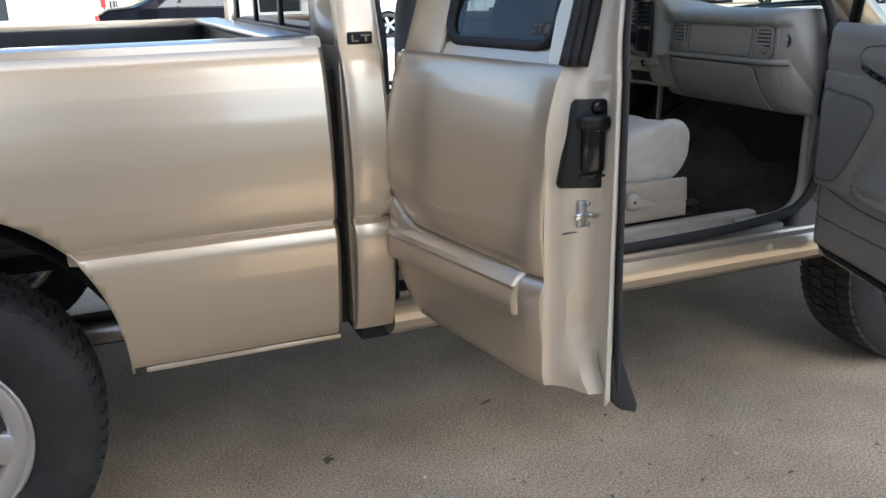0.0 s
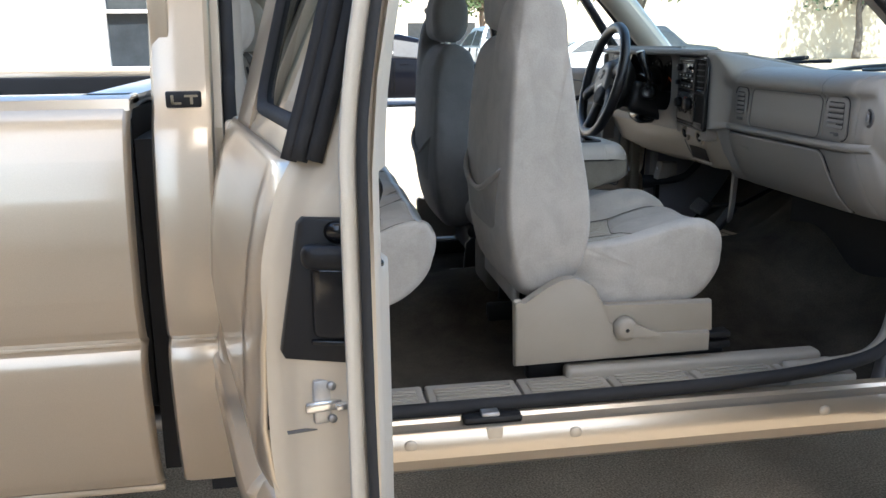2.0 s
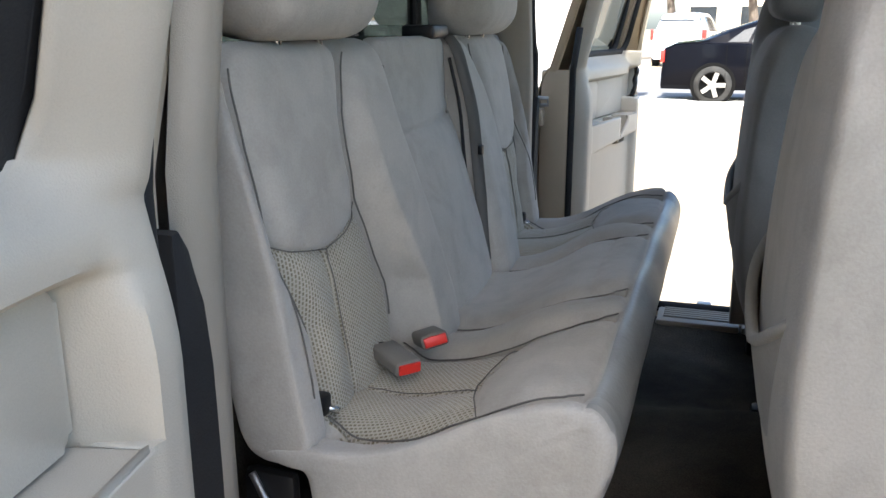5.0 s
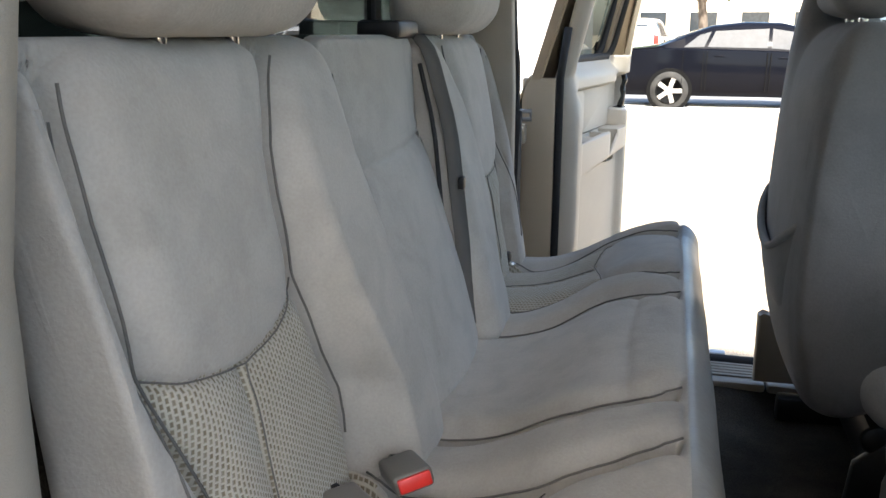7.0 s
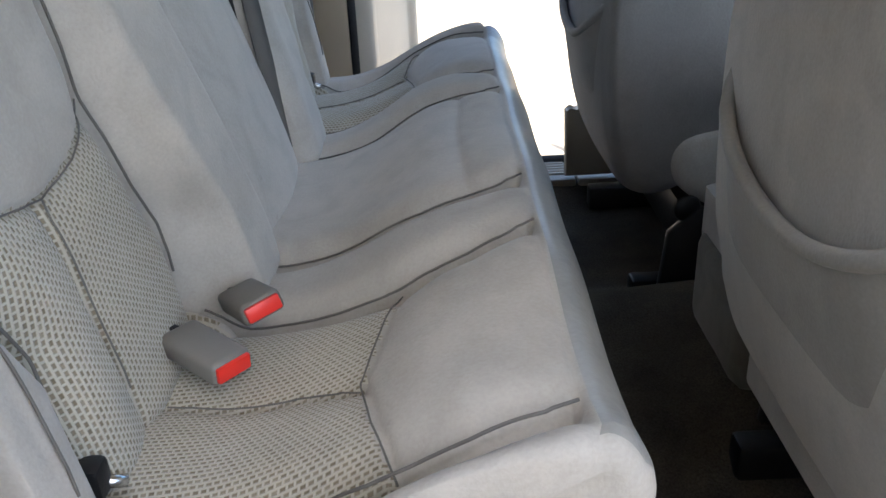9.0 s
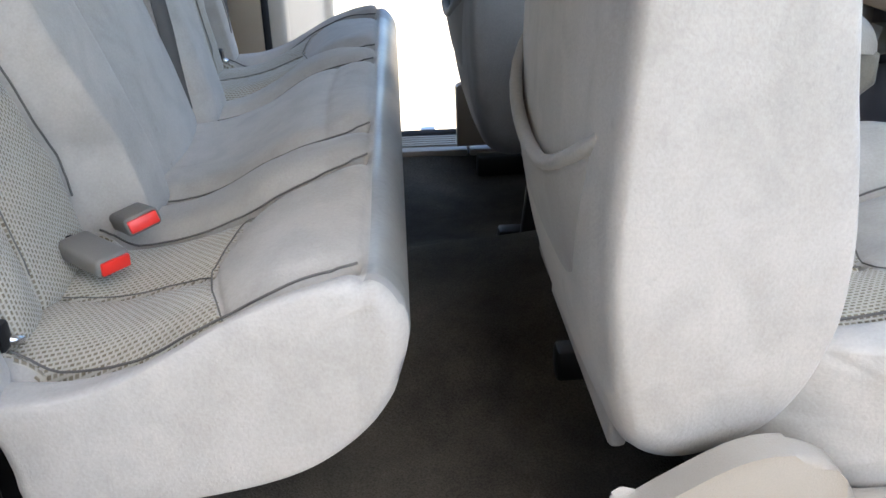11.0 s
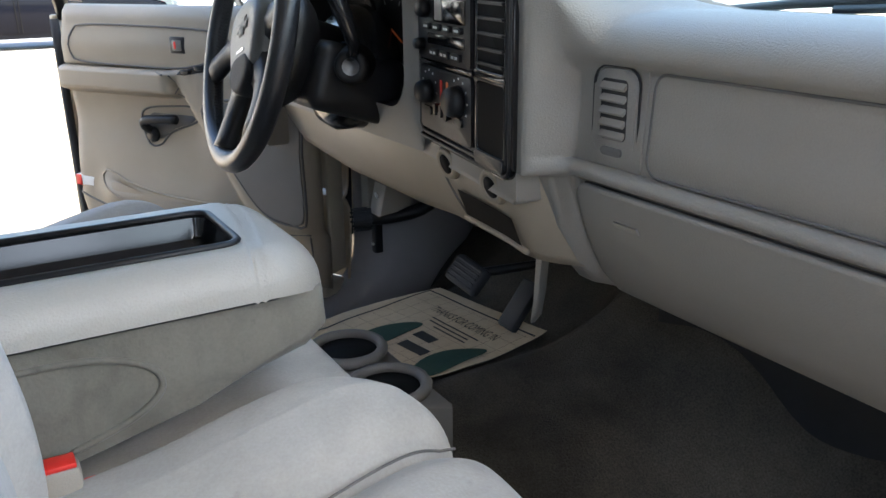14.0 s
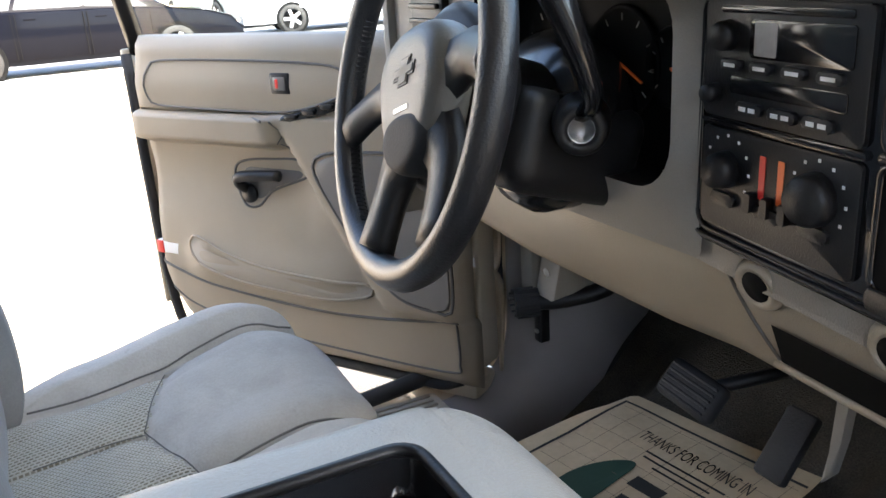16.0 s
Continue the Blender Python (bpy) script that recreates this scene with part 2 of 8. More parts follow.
def spline(pts, n=24, closed=False):
    """Catmull-Rom through the points."""
    P = [Vector(p) for p in pts]
    k = len(P)
    out = []
    segs = k if closed else k - 1
    for s in range(segs):
        g = (lambda i: P[i % k]) if closed else (lambda i: P[max(0, min(k - 1, i))])
        p0, p1, p2, p3 = g(s - 1), g(s), g(s + 1), g(s + 2)
        m = max(2, n // segs)
        for j in range(m):
            t = j / m
            out.append(0.5 * ((2 * p1) + (p2 - p0) * t + (2 * p0 - 5 * p1 + 4 * p2 - p3) * t * t + (3 * p1 - p0 - 3 * p2 + p3) * t ** 3))
    if not closed:
        out.append(P[-1])
    return out


def loop2(pts, n=64):
    """A smooth closed loop of n points through 2D points, evenly spaced."""
    c = np.array([(p.x, p.y) for p in spline([(a, b, 0) for a, b in pts], n * 4, True)])
    d = np.r_[0, np.cumsum(np.linalg.norm(np.diff(np.vstack([c, c[:1]]), axis=0), axis=1))]
    t = np.linspace(0, d[-1], n, endpoint=False)
    cc = np.vstack([c, c[:1]])
    return np.stack([np.interp(t, d, cc[:, 0]), np.interp(t, d, cc[:, 1])], 1)


def pillow(loop, axis, a, b, r=0.03, nv=60, post=None, seams=(), split=None, rs=5, squash=0.0):
    """A stuffed form: the closed loop drawn along the axis from a to b, with rounded ends. seams: functions of the points that give
    (distance, depth, width); split: a function of face centres that gives an index into the parts. Returns {index: (verts, faces)}."""
    c = loop.mean(0)
    rad = np.abs(loop - c).max()
    rings = []
    for f in (0.02, 0.35, 0.7):
        rings.append((a, f * (1 - r / rad)))
    for i in range(rs + 1):
        t = math.pi / 2 * i / rs
        rings.append((a + r * (1 - math.cos(t)), 1 - r / rad * (1 - math.sin(t))))
    for h in np.linspace(a + r, b - r, nv)[1:-1]:
        rings.append((h, 1.0))
    for i in range(rs, -1, -1):
        t = math.pi / 2 * i / rs
        rings.append((b - r * (1 - math.cos(t)), 1 - r / rad * (1 - math.sin(t))))
    for f in (0.7, 0.35, 0.02):
        rings.append((b, f * (1 - r / rad)))
    n = len(loop)
    G = np.zeros((len(rings), n, 3))
    ia, ib, ih = {"y": (0, 2, 1), "x": (1, 2, 0), "z": (0, 1, 2)}[axis]
    for i, (h, s) in enumerate(rings):
        q = c + (loop - c) * s
        G[i, :, ia], G[i, :, ib], G[i, :, ih] = q[:, 0], q[:, 1], h
    if post:
        G = post(G)
    du = np.roll(G, -1, 1) - np.roll(G, 1, 1)
    dv = np.gradient(G, axis=0)
    N = np.cross(du, dv)
    ln = np.linalg.norm(N, axis=2, keepdims=True)
    N = N / np.where(ln < 1e-12, 1, ln)
    cen = G.reshape(-1, 3).mean(0)
    flip = ((G - cen) * N).sum() < 0
    if flip:
        N = -N
    keep = np.ones(len(rings))
    keep[:4], keep[-4:] = (0, 0, 0.3, 0.8), (0.8, 0.3, 0, 0)
    for fn in seams:
        d, depth, w = fn(G)
        G = G - N * (depth * keep[:, None] * np.exp(-(d / w) ** 2))[..., None]
    V = G.reshape(-1, 3)
    R = len(rings)
    ii, jj = np.meshgrid(np.arange(R - 1), np.arange(n), indexing="ij")
    j2 = (jj + 1) % n
    Q = np.stack([ii * n + jj, ii * n + j2, (ii + 1) * n + j2, (ii + 1) * n + jj], -1).reshape(-1, 4)
    if flip:
        Q = Q[:, ::-1]
    cent = V[Q].mean(1)
    lab = np.array(split(cent) if split else np.zeros(len(Q), int))
    out = {}
    for k in np.unique(lab):
        q = Q[lab == k]
        idx, inv = np.unique(q, return_inverse=True)
        fs = [tuple(f) for f in inv.reshape(-1, 4)]
        if k == 0:
            lut = {int(v): i for i, v in enumerate(idx)}
            a0, b0 = [lut[i] for i in range(n)], [lut[(R - 1) * n + i] for i in range(n)]
            fs += [tuple(a0), tuple(b0[::-1])] if flip else [tuple(a0[::-1]), tuple(b0)]
        out[int(k)] = (V[idx], fs)
    return out


def drape(V, pts, plane=(0, 1), out=2, sign=1, lift=0.0):
    """Points of a curve laid on a stuffed form: plane names the two known axes, out the third."""
    V = np.asarray(V)
    res = []
    for p in pts:
        d = (V[:, plane[0]] - p[0]) ** 2 + (V[:, plane[1]] - p[1]) ** 2
        near = np.where(d < 0.014 ** 2)[0]
        if len(near) == 0:
            near = np.argsort(d)[:4]
        h = V[near, out] * sign
        top = near[h > h.max() - 0.02]
        w = 1 / (d[top] + 1e-6)
        q = [0, 0, 0]
        q[plane[0]], q[plane[1]] = p[0], p[1]
        q[out] = float((V[top, out] * w).sum() / w.sum()) + sign * lift
        res.append(q)
    raw_out = [q[out] for q in res]
    for i, q in enumerate(res):
        span = raw_out[max(0, i - 3):i + 4]
        q[out] = sum(span) / len(span)
    return [tuple(q) for q in res]


def uv_plan(ob, fa, fb):
    """Lay the weave over a fabric panel: two coordinates in metres from each vertex."""
    me = ob.data
    uv = me.uv_layers.new(name="UVMap")
    for lp in me.loops:
        co = me.vertices[lp.vertex_index].co
        uv.data[lp.index].uv = (fa(co), fb(co))


def revolve(prof, n=48, axis="y", centre=(0, 0, 0), caps=True):
    """Turn (radius, height) points round the axis."""
    bm = bmesh.new()
    rings = []
    for r, h in prof:
        ring = []
        for j in range(n):
            t = 2 * math.pi * j / n
            p = {"y": (r * math.cos(t), h, r * math.sin(t)), "z": (r * math.cos(t), r * math.sin(t), h), "x": (h, r * math.cos(t), r * math.sin(t))}[axis]
            ring.append(bm.verts.new(Vector(p) + Vector(centre)))
        rings.append(ring)
    for a, b in zip(rings, rings[1:]):
        for j in range(n):
            bm.faces.new((a[j], a[(j + 1) % n], b[(j + 1) % n], b[j]))
    if caps and prof[0][0] > 1e-6:
        bm.faces.new(rings[0])
    if caps and prof[-1][0] > 1e-6:
        bm.faces.new(rings[-1])
    bmesh.ops.remove_doubles(bm, verts=bm.verts, dist=1e-6)
    return bm


def sheet(xs, ys, fn):
    """A grid of points fn(x, y) -> (X, Y, Z)."""
    V = [fn(x, y) for x in xs for y in ys]
    n = len(ys)
    F = [(i * n + j, (i + 1) * n + j, (i + 1) * n + j + 1, i * n + j + 1) for i in range(len(xs) - 1) for j in range(n - 1)]
    return V, F


def thick(ob, t, offset=-1):
    md = ob.modifiers.new("thickness", "SOLIDIFY")
    md.thickness, md.offset = t, offset
    return ob


def thing(name, label, category, m=None, group="", kind=""):
    ob = new(name)
    ob.empty_display_size = 0.2
    if m is not None:
        ob.matrix_basis = m
    return tagged(ob, label, category, group, kind)


def bars(name, rows, plane, material, parent, t=0.0015, m=None):
    """Plain bars (a0, b0, a1, b1), standing proud of a plane: plane maps (a, b, h) to a point."""
    bm = bmesh.new()
    for a0, b0, a1, b1 in rows:
        v = [bm.verts.new(plane(a, b, h)) for h in (0, t) for a, b in ((a0, b0), (a1, b0), (a1, b1), (a0, b1))]
        for f in ((0, 1, 2, 3), (4, 5, 6, 7), (0, 1, 5, 4), (1, 2, 6, 5), (2, 3, 7, 6), (3, 0, 4, 7)):
            bm.faces.new([v[i] for i in f])
    return part(name, bm, material, parent, m=m)


# ---------------------------------------------------------------- ground and surroundings
ASPHALT = mat("tan gravelly asphalt", (0.41, 0.325, 0.228), 0.95, bump=0.0018, bump_scale=150, vary=0.17, vary_scale=2.6, fine=0.55, spec=0.2)
ROAD = mat("worn grey asphalt road", (0.21, 0.205, 0.20), 0.9, bump=0.004, bump_scale=60, vary=0.15, vary_scale=0.5, fine=0.2, spec=0.2)
KERB = mat("pale concrete", (0.50, 0.48, 0.44), 0.9, bump=0.002, bump_scale=60, vary=0.12, vary_scale=2, fine=0.1)
STUCCO = mat("white painted siding", (0.80, 0.80, 0.78), 0.7, bump=0.001, bump_scale=80, vary=0.04)
BEIGE = mat("beige stucco", (0.58, 0.50, 0.38), 0.9, bump=0.002, bump_scale=40, vary=0.08)
BROWNW = mat("dark brown stucco", (0.12, 0.09, 0.065), 0.9, bump=0.002, bump_scale=40, vary=0.12)
TANW = mat("tan stucco", (0.40, 0.345, 0.275), 0.9, bump=0.002, bump_scale=40, vary=0.1)
BARK = mat("grey brown bark", (0.14, 0.11, 0.085), 0.95, bump=0.01, bump_scale=30, vary=0.3)
LEAF = mat("dusty green foliage", (0.055, 0.085, 0.028), 0.8, vary=0.5, vary_scale=1.2)
DARKWIN = mat("dark window glass", (0.03, 0.035, 0.04), 0.08, vary=0.2)

V, F = sheet(np.r_[-400, -100, np.linspace(-30, 30, 25), 100, 400], np.r_[-400, -100, np.linspace(-30, 60, 37), 150, 400], lambda x, y: (x, y, 0.0))
ground = raw("ground", V, F, ASPHALT, label="tan gravelly asphalt lot, shaded beside the truck, sunlit beyond", smooth=False)
rnd = random.Random(41)
V, F = [], []
for i in range(1500):
    gx, gy = rnd.uniform(-2.6, 3.4), -0.9 - 3.4 * rnd.random() ** 1.3
    r, a0 = rnd.choice((0.003, 0.004, 0.005, 0.007, 0.010)) * rnd.uniform(0.7, 1.2), rnd.random() * 6.3
    b0 = len(V)
    for k in range(5):
        a = a0 + k * 1.2566
        V.append((gx + r * math.cos(a) * rnd.uniform(0.7, 1.3), gy + r * math.sin(a) * rnd.uniform(0.6, 1.1), 0.0005))
    V.append((gx, gy, r * rnd.uniform(0.35, 0.8)))
    F += [(b0 + k, b0 + (k + 1) % 5, b0 + 5) for k in range(5)]
GRIT = mat("mixed brown grit", (0.20, 0.155, 0.11), 0.9, vary=0.7, vary_scale=30, tint=(0.42, 0.36, 0.28))
tagged(raw("gravel", V, F, GRIT, smooth=False), "loose brown grit scattered on the asphalt", "gravel", kind="stuff")
tagged(ground, category="ground", kind="structure")
road = bx("road", (-120, 15.3, -0.2), (120, 28.0, 0.004), ROAD, None, "worn grey asphalt street behind the lot", 0.0)
tagged(road, category="road", kind="structure")
kerb = bx("pavement", (-120, 14.2, -0.2), (120, 15.25, 0.05), KERB, None, "pale concrete strip with a kerb at the street", 0.03)
tagged(kerb, category="pavement", kind="structure")

# added unseen canopy behind the viewer: keeps the sun off the truck and the ground beside it
canopy = thing("canopy", "tall white steel canopy on slim round posts shading the truck", "canopy", kind="structure")
CAN_Z, CAN_Y0, CAN_Y1 = 9.0, -9.4, -4.65
bx("canopy_deck", (-9.0, CAN_Y0, CAN_Z), (9.0, CAN_Y1, CAN_Z + 0.25), WHITE, canopy, "white steel deck", 0.02)
# unseen walls, added to block light and darken reflections
bx("back_wall", (-24.0, CAN_Y0 - 0.3, 0.0), (24.0, CAN_Y0, 2.4), TANW, canopy, "plain tan shop wall behind the canopy", 0.0)
bx("side_wall", (-7.0, CAN_Y0, 0.0), (-6.7, 3.0, 5.2), BROWNW, canopy, "plain dark brown return wall closing the yard", 0.0)
bx("upper_wall", (-2.0, CAN_Y0 - 0.3, 2.4), (0.9, CAN_Y0, CAN_Z), BROWNW, canopy, "raised part of the shop wall", 0.0)
for px in (-8.5, 8.5):
    part("post", tube([(px, -8.8, 0), (px, -8.8, CAN_Z)], 0.12, 12), WHITE, canopy, "", smooth=True)

# white building beyond the bed
office = thing("white_building", "white sided office building with dark windows beyond the truck bed", "building", Matrix.Translation((-8.5, 12, 0)))
def office_part(n, lo, hi, m, l="", b=0.01, parent=None):
    return bx(n, [a - o for a, o in zip(lo, (-8.5, 12, 0))], [a - o for a, o in zip(hi, (-8.5, 12, 0))], m, parent or office, l, b)
WX = [(-1.95, -1.32), (-4.6, -3.4), (-7.6, -6.4), (-11.0, -9.8)]
edges = [-16.0] + [v for w in sorted(WX) for v in w] + [-0.8]
for i in range(0, len(edges), 2):
    office_part("wall", (edges[i], 8.0, 0), (edges[i + 1], 8.25, 3.6), STUCCO, "white siding wall", 0.0)
for w0, w1 in WX:
    office_part("wall", (w0, 8.003, 0), (w1, 8.25, 1.05), STUCCO, "", 0.0)
    office_part("wall", (w0, 8.003, 2.45), (w1, 8.25, 3.6), STUCCO, "", 0.0)
    win = office_part("window", (w0, 8.12, 1.05), (w1, 8.14, 2.45), DARKWIN, "dark sash window in a white frame", 0.0)
    for lo, hi in (((w0, 8.0 - 0.03, 1.02), (w1, 8.1, 1.09)), ((w0, 8.0, 2.40), (w1, 8.1, 2.45)), ((w0, 8.0, 1.09), (w0 + 0.05, 8.1, 2.4)), ((w1 - 0.05, 8.0, 1.09), (w1, 8.1, 2.4)), ((w0 + 0.05, 8.02, 1.7), (w1 - 0.05, 8.1, 1.74))):
        fr = office_part("window_frame", lo, hi, WHITE, "", 0.004)
office_part("wall", (-1.05, 8.25, 0), (-0.8, 16 - 2.5, 3.6), STUCCO, "", 0.0)
office_part("roof", (-16.4, 7.6, 3.6), (-0.4, 13.9, 3.75), WHITE, "flat white roof edge", 0.01)
for k in range(16):
    office_part("siding_lap", (-16.0, 7.985, 0.16 + 0.215 * k), (-11.0, 7.999, 0.175 + 0.215 * k), STUCCO, "", 0.0)
    office_part("siding_lap", (-9.8, 7.985, 0.16 + 0.215 * k), (-7.6, 7.999, 0.175 + 0.215 * k), STUCCO, "", 0.0)
    office_part("siding_lap", (-6.4, 7.985, 0.16 + 0.215 * k), (-4.6, 7.999, 0.175 + 0.215 * k), STUCCO, "", 0.0)
    office_part("siding_lap", (-3.4, 7.985, 0.16 + 0.215 * k), (-1.95, 7.999, 0.175 + 0.215 * k), STUCCO, "", 0.0)

# far beige buildings across the street
def block(name, x0, x1, y0, y1, h, material, label, nwin, group=""):
    b = thing(name, label, "building", Matrix.Translation(((x0 + x1) / 2, y0, 0)), group)
    w = (x1 - x0) / 2
    bx("wall", (-w, 0, 0), (w, y1 - y0, h), material, b, "", 0.02)
    bx("parapet", (-w - 0.15, -0.15, h), (w + 0.15, y1 - y0, h + 0.35), material, b, "", 0.02)
    for i in range(nwin):
        cx = -w + (i + 0.5) * 2 * w / nwin
        wd = bx("window", (cx - 0.7, -0.03, 1.0), (cx + 0.7, 0.02, 2.4), DARKWIN, b, "dark window", 0.0)
        bx("window_frame", (cx - 0.78, -0.06, 0.92), (cx + 0.78, -0.035, 1.0), WHITE, b, "", 0.0)
    return b


block("shop_building", -2.0, 14.0, 48, 58, 4.2, BEIGE, "low beige stucco shop across the street", 6)
block("shop_building", 16.0, 44.0, 50, 62, 4.8, BEIGE, "long beige stucco building across the street", 0)
block("shop_building", -30.0, -6.0, 52, 62, 4.5, STUCCO, "long pale building across the street", 7)
block("shop_building", 60.0, 90.0, 10, 30, 5.0, BEIGE, "beige building at the end of the lot", 6)


def tree(x, y, h, spread, seed, label):
    rnd = random.Random(seed)
    t = thing("tree", label, "tree", Matrix.Translation((x, y, 0)), "street trees")
    pts = [(0, 0, 0), (0.05 * h * 0.2, 0.03, h * 0.2), (-0.1, 0.08, h * 0.42), (0.05, 0, h * 0.6)]
    part("trunk", tube(spline(pts, 12), 0.2, 9, radii=[0.035 * h * (1 - 0.6 * i / 12) for i in range(13)]), BARK, t, smooth=True)
    for i in range(6):
        a = i * 1.05 + rnd.random()
        r = spread * (0.55 + 0.3 * rnd.random())
        z0 = h * (0.36 + 0.05 * i)
        q = spline([(0, 0, z0), (r * 0.4 * math.cos(a), r * 0.4 * math.sin(a), z0 + h * 0.14), (r * math.cos(a), r * math.sin(a), z0 + h * 0.26)], 6)
        part("limb", tube(q, 0.06, 6, radii=[0.014 * h * (1 - 0.8 * j / (len(q) - 1)) for j in range(len(q))]), BARK, t, smooth=True)
    clumps = []
    for i in range(26):
        a, u = rnd.random() * 6.283, rnd.random()
        r = spread * math.sqrt(u) * (0.75 + 0.45 * rnd.random())
        clumps.append((r * math.cos(a), r * math.sin(a), h * (0.5 + 0.45 * rnd.random() * (1.15 - 0.6 * u)), spread * (0.22 + 0.2 * rnd.random())))
    vs, fs = [], []
    for i in range(2600):
        cx, cy, cz, cr = rnd.choice(clumps)
        d = Vector((rnd.gauss(0, 1), rnd.gauss(0, 1), rnd.gauss(0, 0.7))).normalized() * cr * (0.55 + 0.5 * rnd.random())
        p = Vector((cx, cy, cz)) + d
        s = 0.05 * spread * (0.6 + 0.9 * rnd.random())
        e = Vector((rnd.gauss(0, 1), rnd.gauss(0, 1), rnd.gauss(0, 1))).normalized()
        f = e.orthogonal().normalized()
        k = len(vs)
        vs += [p - e * s, p + f * s * 0.5, p + e * s, p - f * s * 0.5]
        fs.append((k, k + 1, k + 2, k + 3))
    raw("crown", vs, fs, LEAF, t, smooth=False)
    return t


tree(-1.5, 34, 6.5, 2.6, 3, "round dusty green street tree with a forked trunk")
tree(1.6, 36, 7.0, 3.0, 4, "broad dusty green street tree")
tree(9.5, 40, 6.0, 2.4, 5, "small dusty green street tree")
tree(17.0, 38, 7.5, 3.2, 6, "tall dusty green street tree")
tree(36.0, 48, 8.0, 3.4, 7, "large green tree beyond the parked cars")
tree(66.0, 44, 8.5, 3.6, 8, "large green tree at the far end of the lot")
tree(-9.0, 40, 7.0, 3.0, 9, "leafy street tree behind the white building")


# ---------------------------------------------------------------- parked vehicles
def parked(name, label, category, m, paint, stations, width, wheel_r, wheels, windows, group="parked vehicles", rim=ALLOY):
    """A car lofted along x. stations: (x, belt height, roof height); windows: (x at belt, x at belt, x at roof, x at roof)."""
    t = thing(name, label, category, m, group)
    w = width / 2
    half = max(abs(q[0]) for q in stations)
    X, B, T = zip(*stations)
    at = lambda x: (float(np.interp(x, X, B)), float(np.interp(x, X, T)), w * (1 - 0.13 * (abs(x) / half) ** 4))
    low = wheel_r * 0.72

    def section(x):
        zb, zr, wb = at(x)
        lo = min(low, zb - 0.06)
        ws = wb * 0.93 - 0.40 * (zr - zb)
        mid = (lo + zb) / 2
        return [(0, lo), (wb * 0.90, lo), (wb * 0.985, lo + 0.3 * (mid - lo)), (wb, mid), (wb * 0.995, mid + 0.5 * (zb - mid)), (wb * 0.97, zb - 0.02), (wb * 0.93, zb), (ws + 0.02, zr - 0.05 * min(1, (zr - zb) / 0.2)), (ws * 0.92, zr), (ws * 0.5, zr + 0.02), (0, zr + 0.025)]
    xs = sorted(set(list(X) + list(np.linspace(X[0], X[-1], 46))))
    V, F = [], []
    for x in xs:
        q = section(x)
        V += [(x, y, z) for y, z in q] + [(x, -y, z) for y, z in q[-2:0:-1]]
    n = 20
    for i in range(len(xs) - 1):
        for j in range(n):
            F.append((i * n + j, i * n + (j + 1) % n, (i + 1) * n + (j + 1) % n, (i + 1) * n + j))
    F += [tuple(range(n - 1, -1, -1)), tuple((len(xs) - 1) * n + j for j in range(n))]
    soft(raw("body", V, F, paint, t), 38)

    def side(x, f, sg, o):
        """A point on the slanted cabin side: f from the belt to the roof edge, o proud of it."""
        zb, zr, wb = at(x)
        q = section(x)
        (y0, z0), (y1, z1) = q[6], q[7]
        return (x, sg * (y0 + (y1 - y0) * f + o), z0 + (z1 - z0) * f)

    def pane(pts, lab="dark tinted window"):
        return raw("window", pts, [(0, 1, 2, 3), (4, 7, 6, 5), (0, 4, 5, 1), (1, 5, 6, 2), (2, 6, 7, 3), (3, 7, 4, 0)], DARKWIN, t, lab, smooth=False)
    for sg in (-1, 1):
        for a0, a1, b0, b1 in windows:
            pane([side(x, f, sg, o) for o in (0.010, -0.02) for x, f in ((a0, 0.10), (a1, 0.10), (b1, 0.90), (b0, 0.90))])
        for a0, a1, b0, b1 in windows[:2]:
            xh = a0 + 0.12
            zb = at(xh)[0]
            bx("door_handle", (xh, sg * at(xh)[2] * 0.985 - 0.012, zb - 0.13), (xh + 0.17, sg * at(xh)[2] * 0.985 + 0.022, zb - 0.10), paint, t, "", 0.008)
        for x in {a for q in windows[:3] for a in q[:2]}:
            zb, zr, wb = at(x)
            bx("door_gap", (x - 0.006, sg * wb - 0.03, low + 0.10), (x + 0.006, sg * wb + 0.0025, zb - 0.03), VOID, t, "", 0.0)
    cab = [x for x, b_, r_ in stations if r_ > b_ + 0.3]
    ends = ((min(q[0] for q in windows) - 0.12, cab[0], -1), (max(q[1] for q in windows) + 0.10, cab[-1], 1))
    for xb, xr, d in ends:
        zb, zr, wb = at(xb)
        zb2, zr2, wb2 = at(xr)
        wt = wb2 * 0.93 - 0.40 * (zr2 - zb2)
        pane([(xb + d * 0.03, -wb * 0.74, zr + 0.03), (xb + d * 0.03, wb * 0.74, zr + 0.03), (xr + d * 0.03, wt * 0.86, zr2 - 0.01), (xr + d * 0.03, -wt * 0.86, zr2 - 0.01), (xb - d * 0.04, -wb * 0.74, zr - 0.01), (xb - d * 0.04, wb * 0.74, zr - 0.01), (xr - d * 0.04, wt * 0.86, zr2 - 0.05), (xr - d * 0.04, -wt * 0.86, zr2 - 0.05)])
